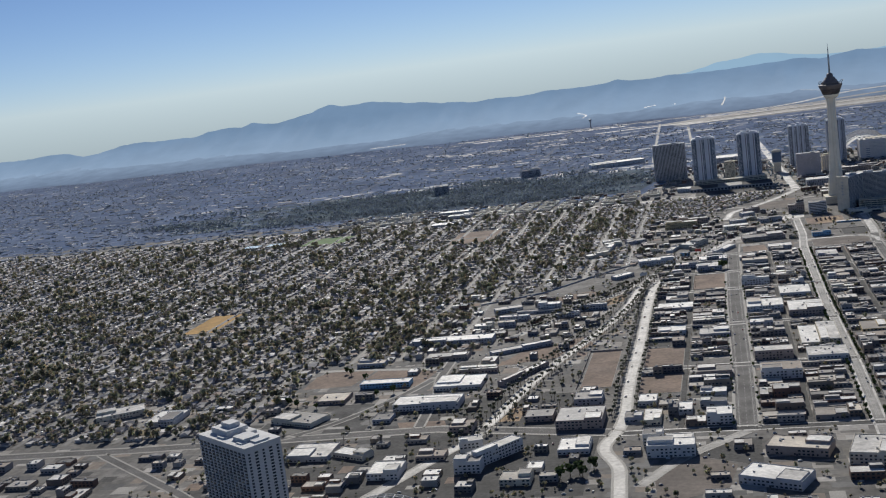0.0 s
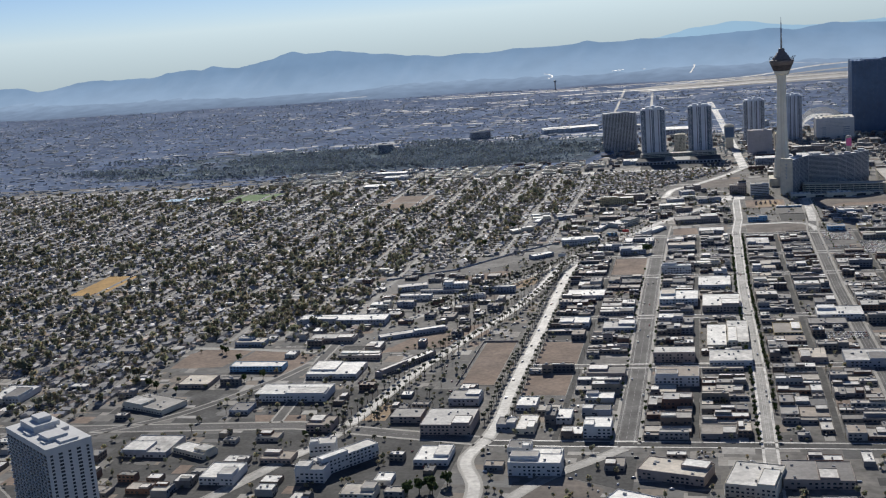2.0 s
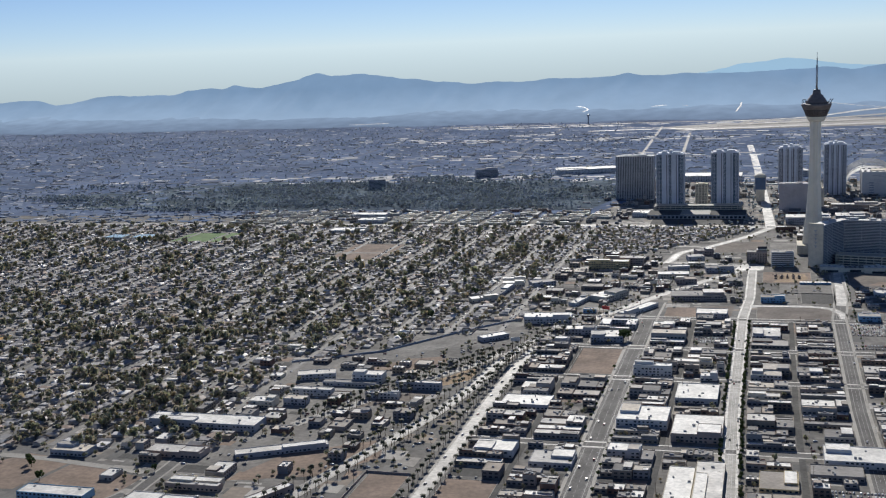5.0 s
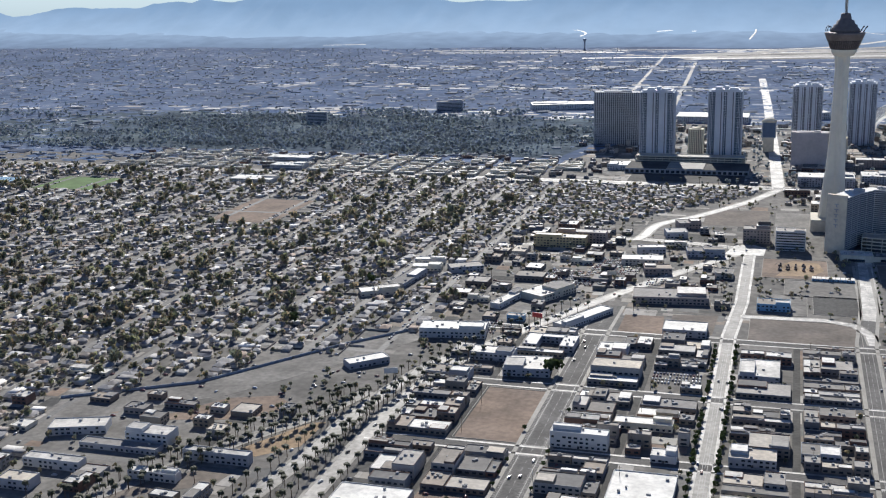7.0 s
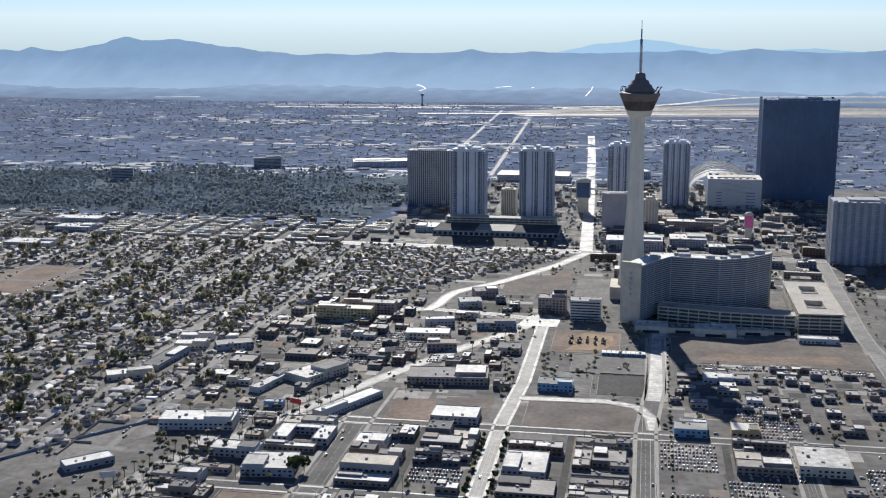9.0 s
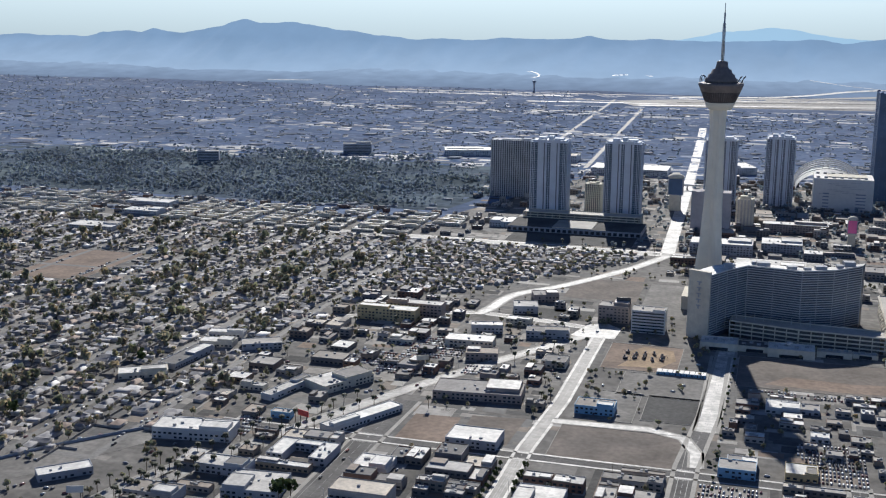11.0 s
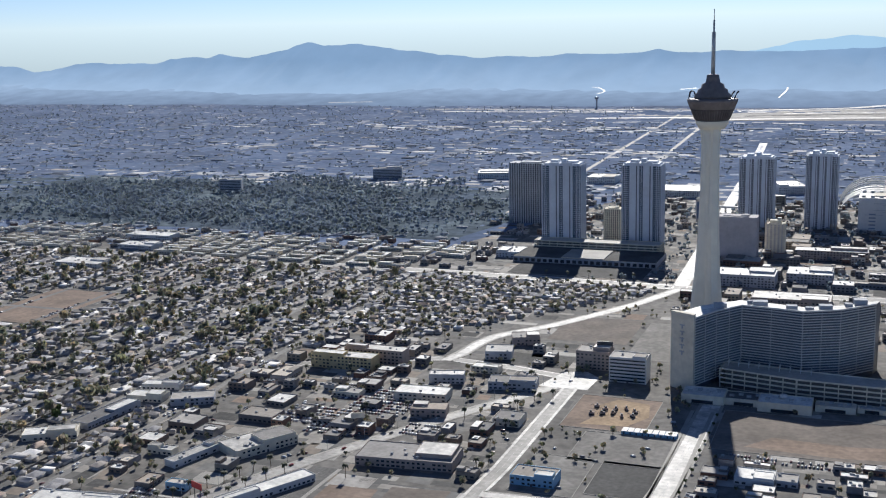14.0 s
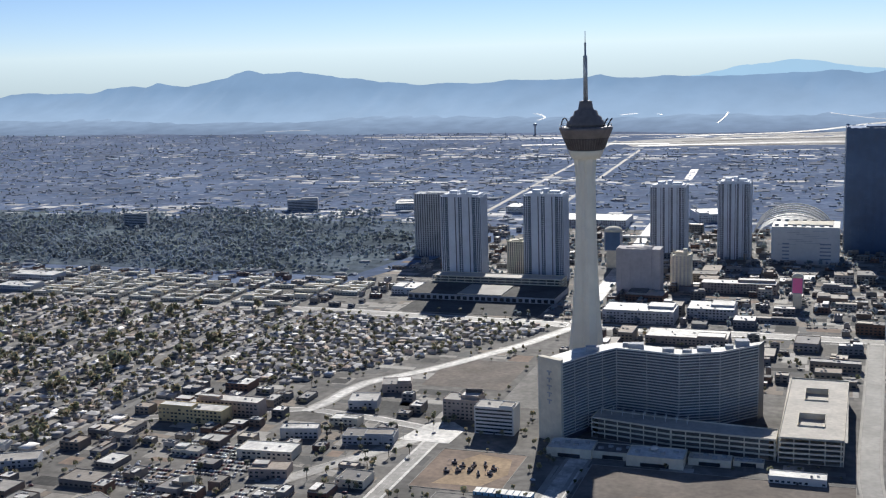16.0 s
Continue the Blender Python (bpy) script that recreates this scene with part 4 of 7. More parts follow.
def slab_tower(name, label, x, y, sx, sy, h, storeys, wall, glass, turn=0.0, ribs=6, crown=4.0):
    """A high-rise: a glazed core between proud ribs or bands, with a crown and roof plant."""
    t = thing(name, label, "high-rise", x, y, 0, turn)
    s = Shape()
    s.box(0, 0, 0, sx, sy, h, 0)
    part("core", s, glass, t, "dark glazed storeys")
    def rib(x, y, a, b, z):
        s = Shape()
        s.box(x, y, 0, a, b, z)
        part("rib", s, wall, t, "pale vertical rib")
    for i in range(ribs + 1):
        u = -sx / 2 + sx * i / ribs
        w = sx / ribs * (0.42 if i in (0, ribs) else 0.5)
        for side in (-1, 1):
            rib(min(max(u, -sx / 2 + w / 2), sx / 2 - w / 2), side * (sy / 2 + 0.4), w, 1.0, h + (crown if i % 3 == 0 else crown * 0.4))
    m = max(2, int(ribs * sy / sx))
    for i in range(m + 1):
        v = -sy / 2 + sy * i / m
        w = sy / m * 0.5
        for side in (-1, 1):
            rib(side * (sx / 2 + 0.4), min(max(v, -sy / 2 + w / 2), sy / 2 - w / 2), 1.0, w, h + crown * 0.4)
    s = Shape()
    s.box(0, 0, 0, sx + 0.7, sy + 0.7, 0.7)
    band = s.data("floor_band", [wall])
    for k in range(1, storeys + 1):
        part("floor_band", None, None, t, data=band).matrix_basis = at(0, 0, k * h / storeys - 0.35)
    s = Shape()
    s.box(0, 0, h, sx * 0.6, sy * 0.55, crown, 0)
    s.box(sx * 0.2, 0, h, sx * 0.2, sy * 0.3, crown * 1.7, 0)
    part("roof_plant", s, wall, t)
    return t


def condominium_tower(label, x, y, sx, sy, h, storeys, wall, glass, bays=2, crown=5.0):
    """A residential tower: pale bays of stacked balconies proud of dark glazed recesses, with slim fins at the sides."""
    t = thing("condominium_tower", label, "high-rise", x, y)
    s = Shape()
    s.box(0, 0, 0, sx, sy, h)
    part("core", s, glass, t, "dark glazed storeys")
    w = sx * 0.58 / bays
    for side in (-1, 1):
        for i in range(bays):
            u = sx * 0.70 * ((i + 0.5) / bays - 0.5)
            s = Shape()
            s.box(u, side * (sy / 2 + 0.9), 0, w * 0.86, 1.8, h + crown)
            bay = part("bay", s, wall, t, "pale smooth bay")
            s = Shape()
            s.box(u + w * 0.2, side * (sy / 2 + 1.84), 0, w * 0.1, 0.12, h)
            part("glazing", s, GLASS_MID, bay, "slim dark window strip")
        for u in (-0.485, -0.44, -0.395, 0.0, 0.395, 0.44, 0.485):
            s = Shape()
            s.box(u * sx, side * (sy / 2 + 0.5), 0, 0.7, 1.0, h + crown * 0.5)
            part("fin", s, wall, t, "slim pale fin")
    for i in range(6):
        v = sy * ((i + 0.5) / 6 - 0.5)
        for side in (-1, 1):
            s = Shape()
            s.box(side * (sx / 2 + 0.5), v, 0, 1.0, sy / 6 * 0.45, h + crown * 0.4)
            part("fin", s, wall, t, "pale side fin")
    s = Shape()
    s.box(0, 0, 0, sx + 0.6, sy + 0.6, 0.5)
    band = s.data("floor_band", [wall])
    for k in range(1, storeys + 1):
        part("floor_band", None, None, t, data=band).matrix_basis = at(0, 0, k * h / storeys - 0.25)
    s = Shape()
    s.box(0, 0, h, sx * 0.9, sy * 0.8, crown * 0.7)
    part("parapet", s, wall, t)
    for dx, a, c in ((-0.22, 0.2, 1.5), (0.24, 0.26, 1.25), (0.02, 0.12, 1.9)):
        s = Shape()
        s.box(dx * sx, 0, h + crown * 0.7, a * sx, sy * 0.4, crown * (c - 0.7))
        part("roof_plant", s, wall, t, "pale roof plant room")
    return t


condominium_tower("tall blue-grey apartment tower with pale bays, one of a pair", -293, 505, 60, 34, 126, 42, CONDO_WALL, GLASS_TEAL)
condominium_tower("tall blue-grey apartment tower with pale bays, one of a pair", -175, 525, 58, 34, 126, 42, CONDO_WALL, GLASS_TEAL)
slab_tower("hotel_tower", "broad dark slab hotel behind the apartment towers", -394, 700, 90, 30, 103, 30, GREY_RENDER, GLASS_DARK, 0, 22, 2.0)
slab_tower("office_block", "small cream block between the apartment towers", -228, 560, 26, 22, 52, 14, CREAM, GLASS_DARK, 0, 8, 2.0)
slab_tower("hotel_tower", "square mauve-grey hotel block with plain walls", -29, 462, 58, 26, 64, 18, MAUVE, MAUVE, 0, 4, 1.5)
slab_tower("hotel_tower", "slim cream hotel tower", 21, 505, 26, 20, 48, 15, CREAM, MAUVE, 0, 5, 5.0)
condominium_tower("tall grey-green apartment tower with pale bays", -32, 752, 54, 36, 112, 38, CONDO_WALL, GLASS_MID, 3)
condominium_tower("tall pale apartment tower with narrow bays", 69, 756, 48, 36, 118, 38, CONDO_WALL, GLASS_MID, 3)
slab_tower("glass_tower", "huge dark blue glass hotel tower", 300, 850, 140, 60, 196, 52, GLASS_BLUE, GLASS_BLUE, 2, 12, 3.0)
slab_tower("glass_tower", "grey-blue glass hotel tower near the boulevard", 335, 262, 110, 50, 92, 26, GREY_RENDER, GLASS_PALE, 0, 10, 3.0)
parking_structure("parking_structure", "low cream car park at the foot of the twin towers", [(-326, 455), (-136, 455), (-136, 484), (-326, 484)], 4, 4.0)


def podium_deck():
    t = thing("podium_deck", "low dark parking podium with one sunlit square built in pale colour", "car park")
    s = Shape()
    s.prism([(-334, 375), (-126, 375), (-126, 453), (-334, 453)], 0, 8, 0, 1)
    part("wall", s, [GREY_RENDER, LOT], t)
    # The sunlit gap between the tower shadows is built as a pale square.
    s = Shape()
    s.box(-232, 408, 8, 62, 62, 1.2, 0, 0, 1)
    part("roof", s, [CREAM, PAVING], t, "raised pale square standing for the sunlit gap between shadows")
    # Dark panels stand for the shade in the podium's front gaps.
    for k in range(24):
        s = Shape()
        s.box(-330 + k * 8.7, 374.6, 1.2, 5.4, 0.6, 4.6)
        part("opening", s, GLASS_DARK, t, "dark panel in place of a shaded gap")
    TOWN_TAKEN.append((-230, 414, 106, 42))


TOWN_TAKEN = []
podium_deck()


def convention_hall():
    t = thing("convention_hall", "big white boxy hall with an arched roof behind it", "hall")
    s = Shape()
    s.box(176, 745, 0, 98, 66, 57, 0, 0, 1)
    part("wall", s, [WHITE_PAINT, WHITE_ROOF], t)
    for x, w in ((148, 10), (205, 16)):
        for k in range(5):
            s = Shape()
            s.box(x, 711.7, 8 + k * 5.6, w, 0.6, 2.0)
            part("window", s, GLASS_PALE, t, "blue-grey window strip")
    for k in range(9):
        s = Shape()
        s.box(150 + (k * 37) % 50, 711.7, 30 + k * 2.6, 26 - k, 0.5, 0.8)
        part("fin", s, GREY_RENDER, t, "grey horizontal fin")
    s = Shape()
    s.box(182, 748, 57, 66, 36, 1.6)
    part("roof_panel", s, CREAM, t, "warm pale raised roof panel")
    for k in range(14):
        s = Shape()
        s.box(134 + (k % 7) * 13, 722 + (k // 7) * 50, 57, 6, 4, 2.4)
        part("roof_plant", s, UNIT_GREY, t, "grey rooftop unit")
    for j in range(4):
        y = 788 + j * 26
        arch = None
        for top, low, r in ((44, 27, 1.1), (38, 26, 0.8)):
            s = Shape()
            ring = [(154 + 60 * math.cos(math.pi * k / 18), y, low + top * math.sin(math.pi * k / 18)) for k in range(19)]
            base = len(s.v)
            for x, _, z in ring:
                s.v.extend([(x, y - r, z - r), (x, y + r, z - r), (x, y + r, z + r), (x, y - r, z + r)])
            for k in range(18):
                for i in range(4):
                    n = base + k * 4
                    s.f.append((n + i, n + (i + 1) % 4, n + 4 + (i + 1) % 4, n + 4 + i))
                    s.m.append(0)
                    s.smooth.append(False)
            arch = part("arch", s, WHITE_PAINT, t, "white steel arch")
        for k in range(1, 18):
            a = math.pi * k / 18
            s = Shape()
            s.bar((154 + 60 * math.cos(a), y, 26 + 38 * math.sin(a)), (154 + 60 * math.cos(a + 0.1), y, 27 + 44 * math.sin(a + 0.1)), 0.5, 0, 5)
            part("brace", s, WHITE_PAINT, arch)
    s = Shape()
    for k in range(18):
        a, b = math.pi * k / 18, math.pi * (k + 1) / 18
        s.face([(154 + 56 * math.cos(a), 790, 22 + 34 * math.sin(a)), (154 + 56 * math.cos(a), 866, 22 + 34 * math.sin(a)), (154 + 56 * math.cos(b), 866, 22 + 34 * math.sin(b)), (154 + 56 * math.cos(b), 790, 22 + 34 * math.sin(b))], 0, True)
    part("arched_roof", s, WHITE_ROOF, t, "pale arched roof under the lattice")
    return t


convention_hall()

# ---- the town: houses, trees and low buildings ----
rng = np.random.default_rng(5)
TAKEN = list(TOWN_TAKEN)  # plan rectangles of built things: x, y, half size, half size


def clear(x, y, r, roads=True):
    """Whether a spot is free of roads, lots and buildings by r metres."""
    for px, py, hx, hy in TAKEN:
        if abs(x - px) < hx + r and abs(y - py) < hy + r:
            return False
    if roads:
        for points, half in ROAD_LINES:
            for (ax, ay), (bx, by) in zip(points, points[1:]):
                if min(ax, bx) - half - r > x or max(ax, bx) + half + r < x or min(ay, by) - half - r > y or max(ay, by) + half + r < y:
                    continue
                dx, dy = bx - ax, by - ay
                u = min(max(((x - ax) * dx + (y - ay) * dy) / (dx * dx + dy * dy + 1e-9), 0), 1)
                if math.hypot(x - ax - u * dx, y - ay - u * dy) < half + r:
                    return False
    return True


def house_mesh(kind):
    """A low house: walls under a hipped, gabled or flat roof with eaves. Verts, quad faces, material numbers (0 wall, 1 roof)."""
    a, b, h, r = 7.5, 5.5, 2.9, 1.9
    e = 0.5
    v = [(-a, -b, 0), (a, -b, 0), (a, b, 0), (-a, b, 0), (-a, -b, h), (a, -b, h), (a, b, h), (-a, b, h)]
    f, m = [(0, 1, 5, 4), (1, 2, 6, 5), (2, 3, 7, 6), (3, 0, 4, 7)], [0] * 4
    n = len(v)
    if kind == 2:
        v += [(-a - e, -b - e, h), (a + e, -b - e, h), (a + e, b + e, h), (-a - e, b + e, h), (-a - e, -b - e, h + 0.6), (a + e, -b - e, h + 0.6), (a + e, b + e, h + 0.6), (-a - e, b + e, h + 0.6)]
        f += [(n, n + 1, n + 5, n + 4), (n + 1, n + 2, n + 6, n + 5), (n + 2, n + 3, n + 7, n + 6), (n + 3, n, n + 4, n + 7), (n + 4, n + 5, n + 6, n + 7)]
        m += [1] * 5
    else:
        inset = 4.5 if kind == 0 else 0.0
        v += [(-a - e, -b - e, h - 0.1), (a + e, -b - e, h - 0.1), (a + e, b + e, h - 0.1), (-a - e, b + e, h - 0.1), (-a - e + inset, 0, h + r), (a + e - inset, 0, h + r), (-a - e + inset, 0.01, h + r), (a + e - inset, 0.01, h + r)]
        f += [(n, n + 1, n + 5, n + 4), (n + 2, n + 3, n + 6, n + 7), (n + 1, n + 2, n + 7, n + 5), (n + 3, n, n + 4, n + 6)]
        m += [1] * 4
    return np.array(v), np.array(f), np.array(m)


def tree_mesh(seed, clumps=16, leaf=1.0):
    """A small broad tree: a trunk and a crown of many separate leaf clumps."""
    r = np.random.default_rng(seed)
    v, f, m = [], [], []
    for k in range(4):
        a, b = math.pi / 2 * k, math.pi / 2 * (k + 1)
        n = len(v)
        v += [(0.22 * math.cos(a), 0.22 * math.sin(a), 0), (0.22 * math.cos(b), 0.22 * math.sin(b), 0), (0.12 * math.cos(b), 0.12 * math.sin(b), 3.4), (0.12 * math.cos(a), 0.12 * math.sin(a), 3.4)]
        f.append((n, n + 1, n + 2, n + 3))
        m.append(0)
    for _ in range(clumps):
        d = r.normal(size=3)
        d /= np.linalg.norm(d)
        c = d * np.array([2.5, 2.5, 1.9]) * r.uniform(0.35, 1.0) + np.array([0, 0, 4.2])
        for _ in range(2):
            u, w = r.normal(size=3), r.normal(size=3)
            u /= np.linalg.norm(u)
            w -= u * (w @ u)
            w /= np.linalg.norm(w)
            s = r.uniform(0.9, 1.5) * leaf
            n = len(v)
            v += [tuple(c + s * (-u - w * 0.6)), tuple(c + s * (u * 0.7 - w)), tuple(c + s * (u + w * 0.7)), tuple(c + s * (-u * 0.6 + w))]
            f.append((n, n + 1, n + 2, n + 3))
            m.append(1)
    return np.array(v), np.array(f), np.array(m)


kinds = [house_mesh(k) for k in range(3)]
TREE_KINDS = [tree_mesh(20 + k, 13) for k in range(4)]
FAR_TREE_KINDS = [tree_mesh(30 + k, 8, 1.25) for k in range(4)]


def house_stuff(name, spots, label, wall, roof, low=1.0):
    vs, fs, ms, base = [], [], [], 0
    for k, (v, f, m) in enumerate(kinds):
        own = [h for h in spots if h[2] == k]
        if not own:
            continue
        ov, of = scatter(v, f, [(h[0], h[1], 0) for h in own], [h[3] for h in own], [h[4] for h in own], [low * (0.9 + 0.25 * (h[4] % 0.3)) for h in own])
        vs.append(ov), fs.append(of + base), ms.append(np.tile(m, len(own)))
        base += len(ov)
    return stuff(name, np.concatenate(vs), np.concatenate(fs), [wall, roof], label, "houses", np.concatenate(ms))


def tree_stuff(name, spots, leaf, label, category="trees", models=None):
    vs, fs, ms, base = [], [], [], 0
    for k, (v, f, m) in enumerate(models or TREE_KINDS):
        own = spots[k::4]
        if not len(own):
            continue
        ov, of = scatter(v, f, [(p[0], p[1], 0) for p in own], rng.uniform(0, 6.28, len(own)), [p[2] for p in own], [p[2] * rng.uniform(0.85, 1.25) for p in own])
        vs.append(ov), fs.append(of + base), ms.append(np.tile(m, len(own)))
        base += len(ov)
    return stuff(name, np.concatenate(vs), np.concatenate(fs), [BARK, leaf], label, category, np.concatenate(ms))


# ---- flat-roofed buildings ----
BUILDINGS = "flat-roofed town buildings"


def commercial_building(x, y, sx, sy, h, label="low flat-roofed stucco commercial building", wall=None, roof=None, units=3, turn=0.0, name="commercial_building", court=False):
    """A flat-roofed building: walls, sunk roof behind a parapet, windows, door and rooftop units."""
    t = thing(name, label, "building", x, y, 0, turn, BUILDINGS)
    c, n = abs(math.cos(radians(turn))), abs(math.sin(radians(turn)))
    TAKEN.append((x, y, (sx * c + sy * n) / 2, (sx * n + sy * c) / 2))
    wings = [(0, 0, sx, sy)] if not court else [(-sx * 0.36, 0, sx * 0.28, sy), (sx * 0.36, 0, sx * 0.28, sy), (0, sy * 0.36, sx * 0.44, sy * 0.28)]
    w = 0.35
    s, r = Shape(), Shape()
    for cx, cy, a, b in wings:
        s.walled(cx, cy, a, b, h, w, 0.7)
        r.box(cx, cy, h - 0.66, a - 2 * w - 0.02, b - 2 * w - 0.02, 0.06, 0)
    part("wall", s, wall or WALL, t)
    part("roof", r, roof or ROOF, t)
    pick = random.Random(int(x * 7 + y * 13))
    if sx * sy > 260 and not court and pick.random() < 0.75:
        s, r = Shape(), Shape()
        a, b, up = sx * pick.uniform(0.3, 0.55), sy * pick.uniform(0.4, 0.75), pick.uniform(1.0, 3.2)
        cx, cy = pick.choice([-1, 1]) * (sx - a) / 2 * 0.9, pick.choice([-1, 1]) * (sy - b) / 2 * 0.9
        s.walled(cx, cy, a, b, h + up, w, 0.5)
        r.box(cx, cy, h + up - 0.46, a - 2 * w - 0.02, b - 2 * w - 0.02, 0.06, 0)
        high = part("upper_storey", s, wall or WALL, t)
        part("roof", r, pick.choice([ROOF, WHITE_ROOF, CONCRETE]), high)
    for _ in range(min(units, 2) if sx * sy < 1500 else min(units, 6)):
        s = Shape()
        cx, cy, p, q = pick.choice(wings)
        a, b, c = pick.uniform(1.2, 3.0), pick.uniform(1.2, 2.4), pick.uniform(0.8, 1.7)
        s.box(cx + pick.uniform(-0.38, 0.38) * p, cy + pick.uniform(-0.38, 0.38) * q, h - 0.6, a, b, c, 0)
        part("air_unit", s, UNIT_GREY, t, "grey rooftop air unit")
    if h > 3.4:
        floors = max(1, int(h / 3.5))
        s = Shape()
        for cx, cy, a, b in wings:
            for fl in range(floors):
                m = max(1, int(a / 4.2))
                for i in range(m):
                    if pick.random() < 0.8:
                        s.box(cx - a / 2 + a * (i + 0.5) / m, cy - b / 2 - 0.02, fl * 3.4 + 0.9, a / m * pick.uniform(0.4, 0.65), 0.12, 1.6, 0)
        if h > 20:
            s = Shape()
            for fl in range(floors):
                s.box(0, -sy / 2 - 0.02, fl * 3.4 + 1.2, sx * 0.94, 0.12, 1.5, 0)
                s.box(-sx / 2 - 0.02, 0, fl * 3.4 + 1.2, 0.12, sy * 0.9, 1.5, 0)
        if s.f:
            tagged(part("glazing", s, GLASS_DARK, t, "dark window panes"), kind="stuff")
        s = Shape()
        s.box(wings[0][0], wings[0][1] - wings[0][3] / 2 - 0.05, 0, 1.8, 0.16, 2.2, 0)
        part("door", s, DARK_STEEL, t)
    return t


PLACED = [
    (-616, -1353, 84, 36, 9, 0, WHITE_PAINT, WHITE_ROOF),
    (-605, -1294, 99, 40, 8, 0, GREY_RENDER, WHITE_ROOF),
    (-583, -1204, 51, 14, 6, 0, CREAM, WHITE_ROOF),
    (-526, -1228, 96, 12, 6, 62, CREAM, WHITE_ROOF),
    (-700, -1253, 69, 20, 7, 0, BLUE_PAINT, WHITE_ROOF),
    (-655, -1045, 128, 30, 8, 0, GREY_RENDER, WHITE_ROOF),
    (-642, -1131, 61, 22, 6, 0, BROWN_RENDER, ROOF),
    (-791, -1367, 59, 36, 8, 19, CREAM, ROOF),
    (-660, -1523, 40, 26, 7, 0, CREAM, WHITE_ROOF),
    (-600, -1590, 43, 22, 8, 0, GREY_RENDER, WHITE_ROOF),
    (-513, -1582, 31, 22, 13, 0, WHITE_PAINT, ROOF),
    (-504, -1525, 58, 22, 15, 53, WHITE_PAINT, ROOF),
    (-542, -1441, 49, 22, 10, 0, CREAM, ROOF),
    (-1059, -1324, 65, 34, 8, 30, CREAM, CONCRETE),
    (-982, -1363, 62, 30, 8, 29, WHITE_PAINT, WHITE_ROOF),
]
PLACED_MID = [
    (-311, -1557, 48, 22, 13, 0, WHITE_PAINT, WHITE_ROOF),
    (-409, -1541, 35, 28, 8, 0, WHITE_PAINT, WHITE_ROOF),
    (-428, -1445, 93, 34, 11, 0, BROWN_RENDER, ROOF),
    (-183, -1570, 65, 40, 10, -8, BROWN_RENDER, ROOF),
    (-126, -1584, 36, 40, 14, -8, CREAM, CONCRETE),
    (-221, -1623, 56, 30, 8, 0, GREY_RENDER, WHITE_ROOF),
    (-450, -1628, 44, 20, 7, -21, GREY_RENDER, ROOF),
    (-371, -553, 72, 30, 12, 0, WHITE_PAINT, WHITE_ROOF),
    (-334, -656, 32, 18, 8, 16, GREY_RENDER, ROOF),
    (-300, -613, 40, 24, 8, 30, CREAM, ROOF),
    (-273, -567, 49, 34, 7, 0, GREY_RENDER, WHITE_ROOF),
    (-273, -633, 47, 40, 6, 0, CREAM, WHITE_ROOF),
    (-262, -483, 80, 18, 6, 66, WHITE_PAINT, WHITE_ROOF),
    (-501, -433, 54, 26, 6, 20, CREAM, WHITE_ROOF),
    (-320, -379, 70, 28, 8, 0, CREAM, CONCRETE),
]
PLACED_FAR = [
    (-341, -168, 68, 20, 14, 0, YELLOW, CONCRETE),
    (-318, -140, 66, 18, 15, 0, BROWN_RENDER, ROOF),
    (-479, -321, 39, 18, 6, 0, CREAM, WHITE_ROOF),
    (-165, -377, 48, 40, 7, 0, BROWN_RENDER, ROOF),
    (-152, -499, 42, 30, 8, 0, GREY_RENDER, WHITE_ROOF),
    (-70, -396, 34, 22, 8, 0, BLUE_PAINT, ROOF),
    (-97, -96, 34, 22, 19, 0, BROWN_RENDER, ROOF),
    (-55, -128, 36, 22, 25, 0, WHITE_PAINT, ROOF),
    (55, -502, 28, 20, 8, 0, BLUE_PAINT, ROOF),
    (157, -561, 41, 46, 9, 0, CREAM, CONCRETE),
    (205, -187, 43, 14, 6, 0, WHITE_PAINT, WHITE_ROOF),
    (-3, 317, 87, 44, 16, 0, GREY_RENDER, WHITE_ROOF),
    (80, 352, 57, 46, 14, 0, GREY_RENDER, WHITE_ROOF),
    (99, 501, 99, 26, 14, 0, BROWN_RENDER, WHITE_ROOF),
]
PLACED_MORE = [
    (67, 226, 92, 40, 9, 0, BROWN_RENDER, CONCRETE),
    (-1134, 913, 47, 20, 26, 20, GREY_RENDER, ROOF),
    (-882, 1166, 66, 22, 24, 20, GREY_RENDER, ROOF),
    (-598, 1244, 181, 60, 14, 17, WHITE_PAINT, WHITE_ROOF),
    (-396, 1203, 60, 60, 14, 0, WHITE_PAINT, WHITE_ROOF),
    (-15, 1141, 55, 80, 16, 20, WHITE_PAINT, WHITE_ROOF),
    (-230, 1059, 158, 80, 14, 0, WHITE_PAINT, WHITE_ROOF),
    (-975, 362, 90, 40, 7, 20, WHITE_PAINT, WHITE_ROOF),
    (-949, 190, 79, 40, 7, 0, WHITE_PAINT, WHITE_ROOF),
    (-621, -970, 29, 20, 8, 0, CREAM, WHITE_ROOF),
    (-574, -925, 40, 16, 9, 0, CREAM, WHITE_ROOF),
    (-539, -851, 36, 30, 12, 30, WHITE_PAINT, ROOF),
    (-494, -926, 38, 14, 8, 18, BROWN_RENDER, WHITE_ROOF),
    (-465, -885, 59, 14, 7, 14, GREY_RENDER, ROOF),
    (-602, -858, 46, 20, 7, 19, GREY_RENDER, ROOF),
    (-430, -655, 40, 16, 6, 43, GREY_RENDER, WHITE_ROOF),
]
